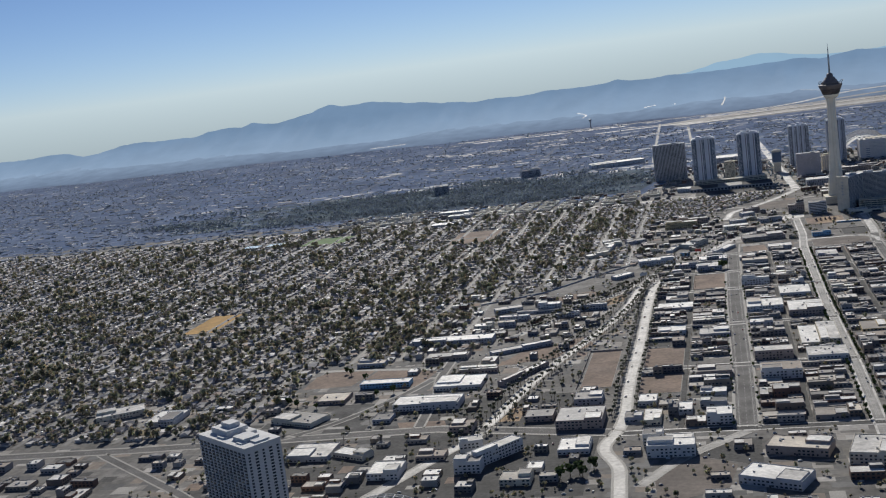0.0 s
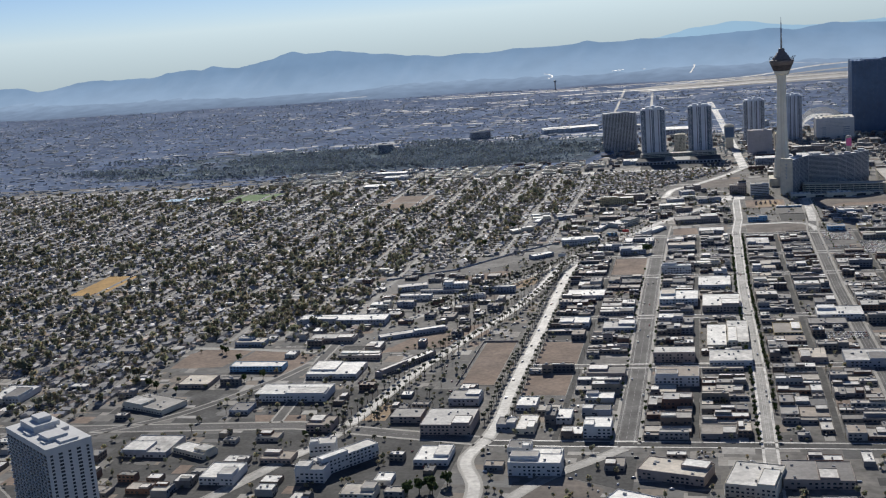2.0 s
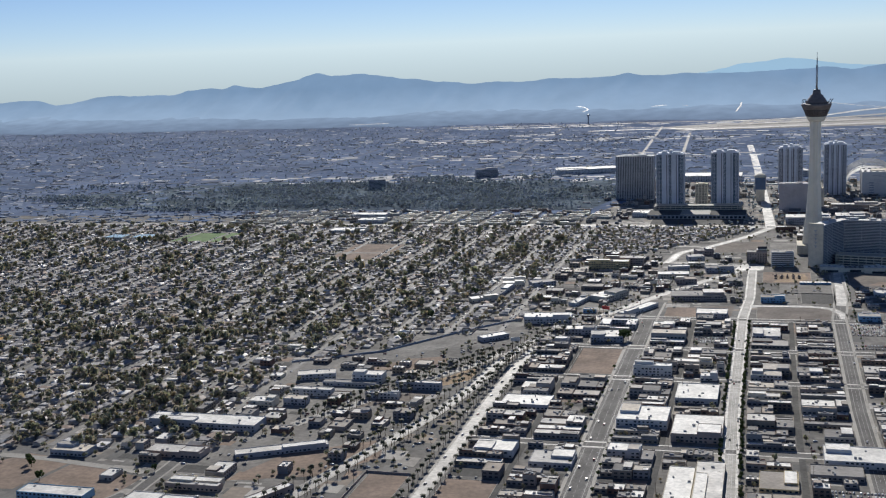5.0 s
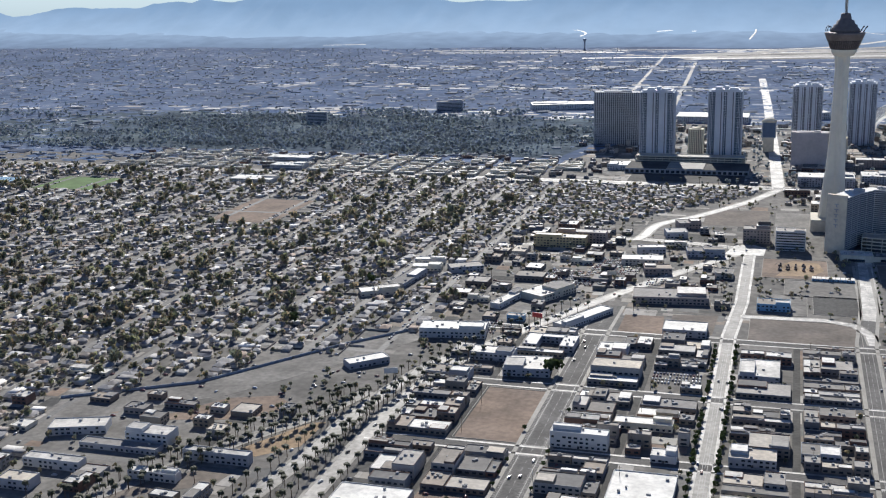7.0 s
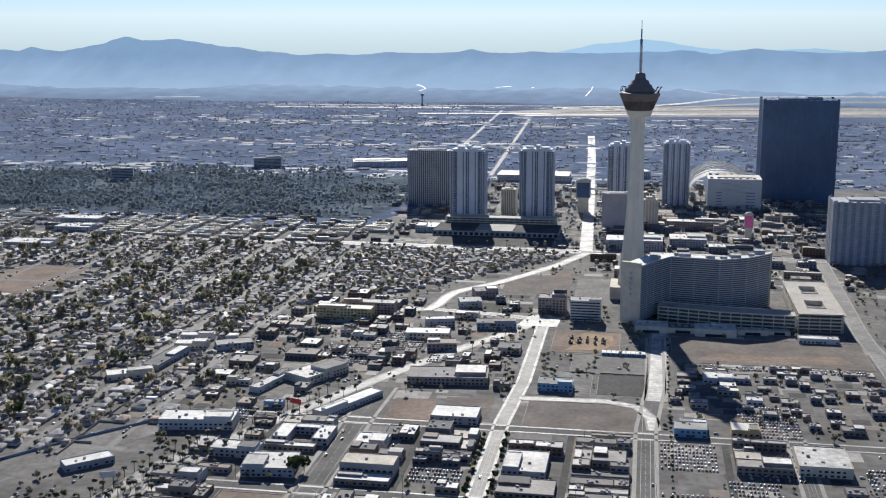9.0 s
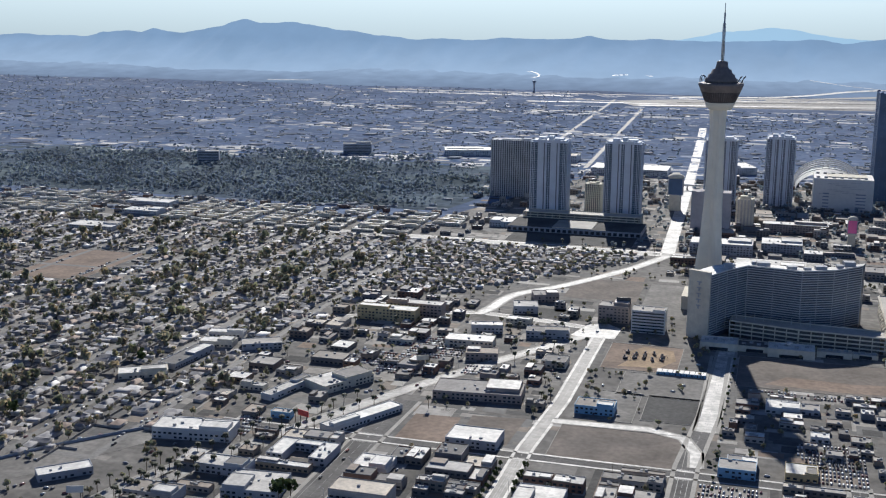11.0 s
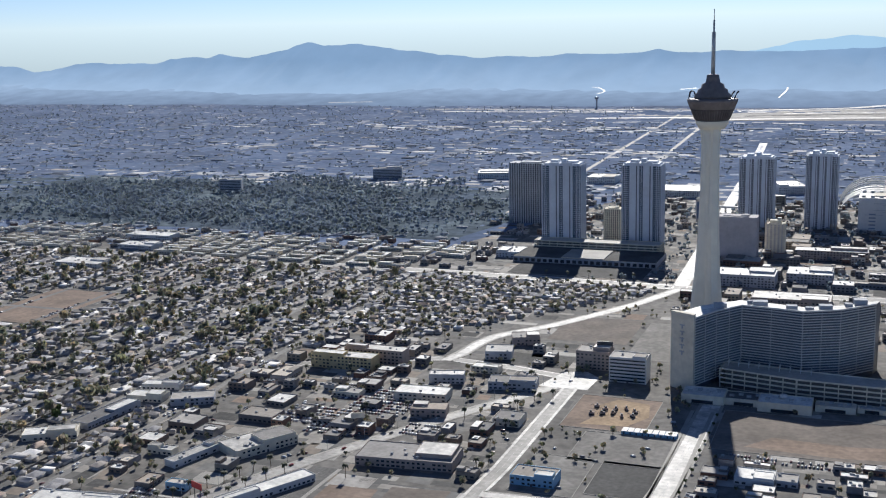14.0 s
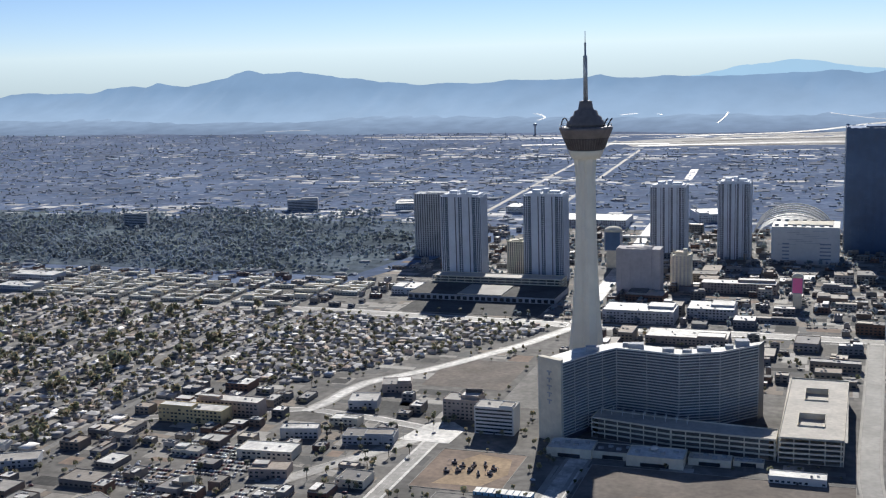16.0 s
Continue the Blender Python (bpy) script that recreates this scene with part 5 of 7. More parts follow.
SOUTH_TOWN = [
    (-972, -1357, 40, 49, 7, 0, WHITE_PAINT, WHITE_ROOF),
    (-791, -1373, 61, 45, 6, 0, CREAM, ROOF),
    (-756, -1306, 39, 36, 5, 0, BROWN_RENDER, ROOF),
    (-661, -1400, 22, 26, 5, 0, GREY_RENDER, ROOF),
    (-667, -1519, 34, 38, 7, 0, WHITE_PAINT, WHITE_ROOF),
    (-645, -1506, 20, 28, 6, 0, GREY_RENDER, ROOF),
    (-605, -1583, 34, 36, 8, 0, WHITE_PAINT, WHITE_ROOF),
    (-567, -1537, 32, 21, 5, 0, BROWN_RENDER, ROOF),
    (-518, -1574, 31, 32, 13, 0, WHITE_PAINT, ROOF),
    (-524, -1511, 31, 30, 13, 0, WHITE_PAINT, ROOF),
    (-551, -1450, 27, 28, 8, 0, BROWN_RENDER, ROOF),
    (-465, -1423, 33, 27, 7, 0, BROWN_RENDER, ROOF),
    (-415, -1445, 52, 49, 11, 0, BROWN_RENDER, ROOF),
    (-414, -1369, 33, 29, 8, 0, GREY_RENDER, ROOF),
    (-412, -1530, 33, 36, 6, 0, WHITE_PAINT, WHITE_ROOF),
    (-446, -1585, 16, 19, 5, 0, WHITE_PAINT, WHITE_ROOF),
    (-460, -1618, 31, 24, 7, 0, CREAM, ROOF),
    (-263, -1461, 27, 28, 12, 0, WHITE_PAINT, WHITE_ROOF),
    (-330, -1525, 21, 20, 14, 0, WHITE_PAINT, ROOF),
    (-303, -1534, 28, 19, 10, 0, WHITE_PAINT, WHITE_ROOF),
    (-356, -1443, 20, 22, 6, 0, GREY_RENDER, ROOF),
    (-335, -1446, 19, 40, 6, 0, CREAM, CONCRETE),
    (-344, -1384, 21, 28, 6, 0, WHITE_PAINT, WHITE_ROOF),
    (-300, -1424, 15, 28, 7, 0, WHITE_PAINT, WHITE_ROOF),
    (-270, -1363, 30, 20, 5, 0, GREY_RENDER, WHITE_ROOF),
    (-270, -1403, 29, 17, 6, 0, GREY_RENDER, ROOF),
    (-580, -1221, 52, 23, 7, 0, CREAM, WHITE_ROOF),
    (-528, -1197, 60, 19, 7, 0, CREAM, WHITE_ROOF),
    (-594, -1267, 63, 48, 6, 0, WHITE_PAINT, WHITE_ROOF),
    (-712, -1514, 50, 46, 6, 0, GREY_RENDER, CONCRETE),
    (-752, -1145, 41, 21, 6, 0, GREY_RENDER, ROOF),
    (-913, -1175, 38, 26, 5, 0, GREY_RENDER, ROOF),
    (-912, -1322, 35, 13, 4, 0, GREY_RENDER, WHITE_ROOF),
    (-82, -1566, 29, 42, 9, 0, BROWN_RENDER, ROOF),
    (-53, -1565, 29, 42, 8, 0, BROWN_RENDER, ROOF),
    (-135, -1580, 35, 37, 8, 0, BROWN_RENDER, ROOF),
]
NEAR_TOWN = [
    (-191, -1304, 47, 36, 12, 0, WHITE_PAINT, ROOF),
    (-196, -1224, 47, 24, 12, 0, BROWN_RENDER, ROOF),
    (-205, -1062, 31, 21, 8, 0, GREY_RENDER, WHITE_ROOF),
    (-197, -967, 51, 47, 11, 0, WHITE_PAINT, WHITE_ROOF),
    (-141, -990, 49, 61, 9, 0, BROWN_RENDER, WHITE_ROOF),
    (-149, -869, 45, 55, 6, 0, WHITE_PAINT, WHITE_ROOF),
    (-148, -1144, 23, 89, 6, 0, CREAM, WHITE_ROOF),
    (-123, -1133, 25, 94, 7, 0, CREAM, CONCRETE),
    (-133, -1238, 47, 42, 9, 0, WHITE_PAINT, CONCRETE),
    (-64, -1122, 33, 43, 7, 0, YELLOW, ROOF),
    (-43, -1221, 29, 39, 6, 0, BROWN_RENDER, ROOF),
    (4, -1046, 56, 41, 7, 0, WHITE_PAINT, WHITE_ROOF),
    (12, -1237, 46, 42, 8, 0, GREY_RENDER, CONCRETE),
    (-269, -1091, 41, 33, 5, 0, GREY_RENDER, ROOF),
    (-328, -1075, 39, 30, 8, 0, WHITE_PAINT, WHITE_ROOF),
    (-328, -925, 53, 35, 6, 0, WHITE_PAINT, WHITE_ROOF),
    (-269, -1289, 42, 26, 9, 0, BROWN_RENDER, ROOF),
    (-78, -604, 35, 45, 7, 0, GREY_RENDER, CONCRETE),
    (-140, -804, 19, 14, 6, 0, WHITE_PAINT, WHITE_ROOF),
    (-205, -794, 44, 12, 13, 0, WHITE_PAINT, WHITE_ROOF),
    (-77, -793, 34, 21, 7, 0, GREY_RENDER, ROOF),
    (-29, -774, 28, 22, 7, 0, GREY_RENDER, ROOF),
    (-79, -875, 34, 13, 7, 0, CREAM, ROOF),
    (-345, -670, 40, 20, 8, 0, GREY_RENDER, ROOF),
    (-162, -746, 46, 14, 6, 0, CREAM, WHITE_ROOF),
]
WEST_TOWN = [
    (-580, -924, 48, 11, 8, 0, WHITE_PAINT, CONCRETE),
    (-495, -925, 39, 9, 7, 0, WHITE_PAINT, WHITE_ROOF),
    (-464, -886, 54, 9, 9, 0, GREY_RENDER, CONCRETE),
    (-532, -865, 37, 18, 11, 0, WHITE_PAINT, CONCRETE),
    (-549, -883, 67, 12, 5, 0, GREY_RENDER, ROOF),
    (-586, -959, 26, 15, 8, 0, GREY_RENDER, ROOF),
    (-652, -863, 16, 16, 4, 0, CREAM, WHITE_ROOF),
    (-672, -737, 42, 14, 4, 0, CREAM, WHITE_ROOF),
    (-325, -492, 18, 9, 6, 0, BLUE_PAINT, ROOF),
    (-212, -573, 28, 26, 6, 0, WHITE_PAINT, WHITE_ROOF),
    (-319, -611, 41, 20, 8, 0, GREY_RENDER, CONCRETE),
    (-371, -563, 23, 9, 6, 0, GREY_RENDER, ROOF),
    (-343, -417, 34, 18, 6, 0, BROWN_RENDER, ROOF),
    (-381, -431, 24, 11, 5, 0, CREAM, ROOF),
    (-476, -308, 55, 12, 5, 0, CREAM, WHITE_ROOF),
    (-298, -249, 27, 15, 5, 0, CREAM, ROOF),
    (87, -345, 29, 22, 6, 0, WHITE_PAINT, WHITE_ROOF),
    (102, -491, 24, 22, 6, 0, YELLOW, WHITE_ROOF),
    (58, -486, 23, 16, 6, 0, GREY_RENDER, WHITE_ROOF),
    (117, -410, 15, 12, 5, 0, WHITE_PAINT, WHITE_ROOF),
    (110, -343, 16, 16, 5, 0, GREY_RENDER, ROOF),
    (-129, -277, 24, 23, 7, 0, CREAM, ROOF),
    (-196, -143, 28, 15, 7, 0, CREAM, WHITE_ROOF),
    (-220, -184, 38, 23, 6, 0, WHITE_PAINT, WHITE_ROOF),
    (-228, -234, 43, 26, 7, 0, CREAM, CONCRETE),
    (-155, -178, 39, 28, 7, 0, GREY_RENDER, CONCRETE),
    (-203, -62, 33, 36, 8, 0, GREY_RENDER, ROOF),
]
AVENUE_TOWN = [
    (-350, 420, 36, 44, 9, 0, WHITE_PAINT, WHITE_ROOF),
    (-943, 323, 63, 33, 8, 0, WHITE_PAINT, WHITE_ROOF),
    (-976, 404, 85, 33, 8, 0, WHITE_PAINT, WHITE_ROOF),
]
AVENUE_TOWN += [(-1452, 88, 44, 42, 7, 0, CREAM, BLUE_PAINT), (-1386, 92, 48, 42, 7, 0, CREAM, BLUE_PAINT)]
SINGLE = [
    (-375, -552, 66, 26, 10, 8, WHITE_PAINT, WHITE_ROOF),
    (-280, -638, 42, 36, 8, 6, GREY_RENDER, CONCRETE),
    (-498, -428, 46, 20, 6, 30, CREAM, WHITE_ROOF),
    (-430, -311, 40, 22, 7, 28, GREY_RENDER, ROOF),
    (-476, -317, 36, 18, 6, 8, CREAM, WHITE_ROOF),
    (-482, -284, 38, 14, 6, 12, WHITE_PAINT, WHITE_ROOF),
    (-495, -1547, 66, 17, 14, 52, WHITE_PAINT, ROOF),
    (-516, -1582, 28, 20, 13.4, 0, WHITE_PAINT, ROOF),
    (-527, -1518, 26, 18, 12.7, 14, WHITE_PAINT, ROOF),
    (-212, -1640, 60, 34, 9, -24, GREY_RENDER, WHITE_ROOF),
    (-186, -1562, 60, 32, 9, -16, BROWN_RENDER, ROOF),
    (-119, -1584, 42, 50, 12, -12, CREAM, CONCRETE),
    (-514, -1242, 98, 11, 6, 62, BROWN_RENDER, WHITE_ROOF),
    (-581, -1213, 54, 10, 6, 0, BROWN_RENDER, CONCRETE),
    (-539, -1108, 92, 16, 5, 28, GREY_RENDER, ROOF),
    (-774, -1387, 66, 38, 6, -22, CREAM, ROOF),
    (-661, -1524, 44, 20, 6, -24, CREAM, WHITE_ROOF),
    (-311, -396, 58, 32, 8, 60, CREAM, CONCRETE),
    (-348, -428, 62, 12, 6, 74, WHITE_PAINT, CONCRETE),
    (-257, -479, 80, 16, 6, 62, WHITE_PAINT, WHITE_ROOF),
    (-178, -386, 80, 36, 8, 6, BROWN_RENDER, ROOF),
    (-483, -371, 68, 20, 6, 84, GREY_RENDER, ROOF),
    (-156, -181, 46, 22, 8, 10, GREY_RENDER, ROOF),
    (-227, -236, 50, 24, 8, 5, CREAM, WHITE_ROOF),
    (-204, -277, 32, 20, 8, 12, BROWN_RENDER, ROOF),
    (-222, -186, 34, 14, 10, 14, GREY_RENDER, CONCRETE),
    (-201, -88, 28, 26, 9, 14, GREY_RENDER, ROOF),
    (-190, -30, 30, 24, 9, 20, BROWN_RENDER, ROOF),
]
SAID = {WHITE_PAINT: "white-painted", GREY_RENDER: "grey rendered", CREAM: "cream rendered", BROWN_RENDER: "brown rendered", BLUE_PAINT: "sky-blue painted", YELLOW: "ochre rendered"}


def fits(x, y, hx, hy, slack=0.0):
    """Whether a plan rectangle lies clear of all that is built."""
    return all(abs(x - px) > hx + qx - slack or abs(y - py) > hy + qy - slack for px, py, qx, qy in TAKEN)


wings_together = {(-516, -1582), (-527, -1518), (-581, -1213), (-348, -428)}
for x, y, sx, sy, h, turn, wall, roof in SINGLE + SOUTH_TOWN + NEAR_TOWN + WEST_TOWN + AVENUE_TOWN + PLACED + PLACED_MID + PLACED_FAR + PLACED_MORE:
    c, n = abs(math.cos(radians(turn))), abs(math.sin(radians(turn)))
    if (x, y) not in wings_together and not fits(x, y, (sx * c + sy * n) / 2, (sx * n + sy * c) / 2, 6.0):
        continue
    kind = "apartment_block" if h > 10 else "warehouse" if sx * sy > 2500 else "commercial_building"
    top = "a white membrane roof" if roof == WHITE_ROOF else "a pale concrete roof" if roof == CONCRETE else "a sky-blue metal roof" if roof == BLUE_PAINT else "a weathered flat roof"
    commercial_building(x, y, sx, sy, h, f"{SAID[wall]} {'mid-rise' if h > 10 else 'low'} building with {top}", wall, roof, 4 + int(sx / 16), turn, kind, court=(x, y) in ((-273, -567), (-501, -433)))

# the joined rest of the low buildings, farther off
REST = Shape()
rnd = random.Random(11)


def far_building(x, y, sx, sy, h, units, turn, white, wall=0):
    TAKEN.append((x, y, sx / 2, sy / 2) if turn != 90 else (x, y, sy / 2, sx / 2))
    a = radians(turn)
    c, n = math.cos(a), math.sin(a)
    REST.box(x, y, 0, sx, sy, h, wall, a)
    REST.box(x, y, h + 0.004, sx - 0.8, sy - 0.8, 0.05, 2 if white else 1, a)
    for dx, dy, p, q in ((-1, 0, 0.35, sy), (1, 0, 0.35, sy), (0, -1, sx, 0.35), (0, 1, sx, 0.35)):
        u, v = dx * (sx / 2 - 0.17), dy * (sy / 2 - 0.17)
        REST.box(x + u * c - v * n, y + u * n + v * c, h, p, q, 0.6, wall, a)
    if sx * sy > 150 and rnd.random() < 0.55:
        p, q, up = sx * rnd.uniform(0.3, 0.55), sy * rnd.uniform(0.4, 0.8), rnd.uniform(0.9, 3.0)
        u, v = rnd.choice([-1, 1]) * (sx - p) / 2 * 0.9, rnd.choice([-1, 1]) * (sy - q) / 2 * 0.9
        REST.box(x + u * c - v * n, y + u * n + v * c, 0, p, q, h + up, wall, a)
        REST.box(x + u * c - v * n, y + u * n + v * c, h + up + 0.004, p - 0.8, q - 0.8, 0.05, rnd.choice([1, 1, 2]), a)
    for _ in range(units):
        REST.box(x + random.uniform(-0.35, 0.35) * min(sx, sy), y + random.uniform(-0.35, 0.35) * min(sx, sy), h, 2.2, 1.8, 1.3, 3)
    m = max(1, int(sx / 4.5))
    for fl in range(max(1, int(h / 3.5))):
        for i in range(m):
            u, v = -sx / 2 + sx * (i + 0.5) / m, -sy / 2
            REST.box(x + u * c - v * n, y + u * n + v * c, fl * 3.4 + 0.9, sx / m * 0.55, 0.14, 1.6, 4, a)


def town_building(x, y, sx, sy, h, units=2, turn=0.0, white=False):
    """Near ones are things of their own; the farther ones join the rest."""
    if -690 < x < 30 and y < -1290 + 0.2 * abs(x + 200):
        commercial_building(x, y, sx, sy, h, units=min(units, 3), roof=WHITE_ROOF if white else ROOF, turn=turn)
    else:
        far_building(x, y, sx, sy, h, units, turn, white)


# ---- downtown blocks ----
XB = [(-360, -307), (-300, -250), (-220, -173), (-166, -117), (-90, -42), (-34, 14), (38, 88), (96, 142)]
YB = [(-1480, -1258), (-1242, -1048), (-1032, -820), (-804, -683), (-667, -524)]
for x0, y0, x1, y1 in ((-358, -1352, -308, -1276), (-358, -1246, -308, -1150), (-305, -800, -253, -687), (28, -660, 74, -524), (80, -690, 126, -600), (-90, -560, -42, -530), (-22, -1150, 30, -1120), (-283, -1240, -247, -1205), (-170, -645, -125, -616)):
    TAKEN.append(((x0 + x1) / 2, (y0 + y1) / 2, (x1 - x0) / 2 - 1, (y1 - y0) / 2 - 1))
LOTS = 20


def fill_row(x0, x1, y, d):
    """One or two buildings side by side, each of its own depth and height, or an open yard."""
    global LOTS
    lo, hi = lean(x0, y + d / 2), lean(x1, y + d / 2)
    x = lo + 1
    while x < hi - 8:
        w = min(rnd.choice([12, 15, 18, 22, 28, 34, 46]), hi - x - 0.5)
        dd = d * rnd.uniform(0.6, 0.97)
        cx, cy = x + w / 2, y + d / 2 + (d - dd) * rnd.uniform(-0.5, 0.5)
        chance = rnd.random()
        if chance < 0.78:
            if fits(cx, cy, w / 2, dd / 2, 0.3):
                h = rnd.choice([3.6, 4.0, 4.2, 4.6, 5.2, 4.0, 4.4, 7.2, 7.8, 10.4])
                town_building(cx, cy, w - 0.6, dd, h, rnd.randint(1, 5), 0, rnd.random() < 0.2)
        elif chance < 0.9 and fits(cx, cy, w / 2, dd / 2, 0.3):
            lot(f"parking_lot_{LOTS}", x, cy - dd / 2, x + w - 1, cy + dd / 2, rnd.choice([LOT, LOT, DIRT, PAVING]), "small worn lot between the buildings", kerb=False)
            LOTS += 1
        x += w


for x0, x1 in XB:
    for y0, y1 in YB:
        y = y0 + 3
        while y < y1 - 8:
            d = min(rnd.choice([9, 11, 13, 16, 20, 26, 32]), y1 - y - 2)
            fill_row(x0, x1, y, d)
            y += d

# ---- mixed quarters: shops, motels and yards between the boulevard and the houses ----
def quarter(x0, y0, x1, y1, tries, sizes, heights, inside=lambda x, y: True, lots=0.25, seed=1):
    global LOTS
    r = random.Random(seed)
    for _ in range(tries):
        x, y = r.uniform(x0, x1), r.uniform(y0, y1)
        sx, sy = r.choice(sizes), r.choice(sizes) * 0.7
        if not inside(x, y) or not clear(x, y, max(sx, sy) / 2 + 2.0):
            continue
        if r.random() < lots:
            lot(f"parking_lot_{LOTS}", x - sx / 2, y - sy / 2, x + sx / 2, y + sy / 2, r.choice([LOT, LOT, DIRT, PAVING]), "worn open lot beside the buildings", kerb=False)
            LOTS += 1
            TAKEN.append((x, y, sx / 2, sy / 2))
        else:
            town_building(x, y, sx, sy, r.choice(heights), r.randint(1, 4), r.choice([0, 0, 0, -3, 90]), r.random() < 0.33)


def west_of_boulevard(x, y):
    return x < -340 + (y + 570) * 0.53 - 14


def east_of_boulevard(x, y):
    return x > -340 + (y + 570) * 0.53 + 14


for x0, y0, x1, y1 in ((-432, -1316, -393, -1150), (-92, -512, 14, -436), (-30, -408, 18, -340), (-86, -272, -12, -184), (40, -290, 252, -188), (-1200, -860, -1132, -712), (-1315, 55, -1190, 175), (-800, -1290, -690, -1170), (-330, 300, -125, 540), (-25, -150, 250, 40), (-440, -640, -405, -575), (-880, -120, -775, 45), (-172, -10, -84, 92), (-76, -60, -18, 88), (-218, -512, -126, -436), (-47, -583, -22, -528)):
    TAKEN.append(((x0 + x1) / 2, (y0 + y1) / 2, (x1 - x0) / 2, (y1 - y0) / 2))
quarter(-420, -560, -120, -60, 1600, [12, 16, 20, 26, 34], [4.0, 4.6, 5.5, 7.0], west_of_boulevard, 0.3, 3)
quarter(-330, -560, -112, -190, 900, [12, 16, 22, 30], [4.0, 5.0, 6.5], east_of_boulevard, 0.35, 4)
quarter(-640, -1640, -400, -1320, 160, [14, 18, 24], [3.8, 4.5, 7.0], lots=0.35, seed=5)
quarter(-690, -1200, -440, -780, 700, [14, 20, 28], [4.0, 5.0, 7.0], lots=0.4, seed=6)
quarter(-380, -1720, 120, -1500, 300, [14, 18, 24, 30], [4.0, 5.0, 7.5], lots=0.3, seed=7)
quarter(40, -480, 245, -255, 420, [10, 13, 16, 20], [3.6, 4.2, 5.0], lots=0.25, seed=8)
quarter(165, -1500, 420, -160, 800, [16, 22, 30, 44], [4.0, 5.0, 6.5, 8.0], lots=0.3, seed=9)
quarter(-330, -40, -95, 260, 500, [14, 18, 24, 36], [4.0, 5.0, 6.0], lambda x, y: x > -215 + (y - 70) * 0.75 + 12, 0.4, 10)
quarter(-60, 60, 300, 640, 700, [18, 26, 38, 50], [5.0, 7.0, 9.0, 12.0], lots=0.4, seed=12)
quarter(-60, 60, 300, 640, 1500, [7, 10, 13, 16], [3.5, 4.5, 6.0, 7.5], lots=0.35, seed=21)
quarter(-460, 560, 330, 1000, 900, [9, 12, 16, 22], [4.0, 6.0, 8.0], lots=0.3, seed=22)
quarter(-420, 290, -60, 380, 300, [8, 12, 16], [4.0, 5.0], lots=0.4, seed=23)
quarter(-460, 560, 330, 1000, 600, [24, 36, 50, 70], [6.0, 9.0, 12.0, 15.0], lots=0.3, seed=13)
quarter(-860, -1480, -640, -1300, 90, [14, 18, 24, 30], [4.0, 5.0, 7.0], lots=0.4, seed=16)
quarter(-1250, -1700, -640, -1500, 600, [14, 18, 24, 30], [4.0, 5.0, 7.0], lots=0.3, seed=14)

def garden_court(x, y, a, b, pick):
    """Four narrow apartment bars round a planted court."""
    for cx, cy, sx, sy in ((x, y - b / 2, a, 8), (x, y + b / 2, a, 8), (x - a / 2 + 4, y, b - 9, 8), (x + a / 2 - 4, y, b - 9, 8)):
        if pick.random() < 0.85:
            far_building(cx, cy, sx, sy, pick.choice([4.0, 4.6, 5.2]), 1, 0 if sx == a else 90, pick.random() < 0.85, 5)


pick = random.Random(31)
for i in range(17):
    for j in range(4):
        x, y = -380 - 55 * i + pick.uniform(-3, 3), 306 + 44 * j + pick.uniform(-2, 2)
        if fits(x, y, 25, 20, 2.0) and pick.random() < 0.9:
            garden_court(x, y, pick.uniform(36, 46), pick.uniform(22, 30), pick)
quarter(-1300, 290, -360, 480, 900, [9, 12, 16, 22], [4.0, 5.0, 6.5], lots=0.2, seed=15)


patches = []
for x0, y0, x1, y1, count in ((-440, -570, -100, 270, 420), (-330, -560, -100, -180, 160), (-860, -1660, -390, -780, 520), (-390, -1720, 420, -1500, 260), (30, -500, 420, -160, 240), (160, -1490, 420, -500, 240), (-60, 40, 320, 660, 900), (-460, 540, 340, 1000, 900), (-420, 280, -60, 560, 300), (-360, -1480, 145, -530, 420), (-1300, -1720, -640, -1440, 240), (-1500, -1430, -640, -500, 2400), (-1600, -640, -420, 275, 2600), (-3000, -1300, -1500, 300, 1800)):
    for _ in range(count):
        patches.append((rng.uniform(x0, x1), rng.uniform(y0, y1), rng.uniform(8, 34), rng.uniform(6, 26)))
pv = np.array([[(x - a / 2, y - b / 2, 0.018 + 0.000004 * k), (x + a / 2, y - b / 2, 0.018 + 0.000004 * k), (x + a / 2, y + b / 2, 0.018 + 0.000004 * k), (x - a / 2, y + b / 2, 0.018 + 0.000004 * k)] for k, (x, y, a, b) in enumerate(patches)]).reshape(-1, 3)
stuff("yard_surfaces", pv, np.arange(len(pv)).reshape(-1, 4), [YARD], "patchwork of worn tarmac, gravel and concrete yards", "ground")
tagged(part("town_buildings", REST, [WALL_MIX, ROOF_MIX, WHITE_ROOF, UNIT_GREY, GLASS_DARK, CREAM]), "low flat-roofed shops, motels and workshops farther off", "buildings", kind="stuff")


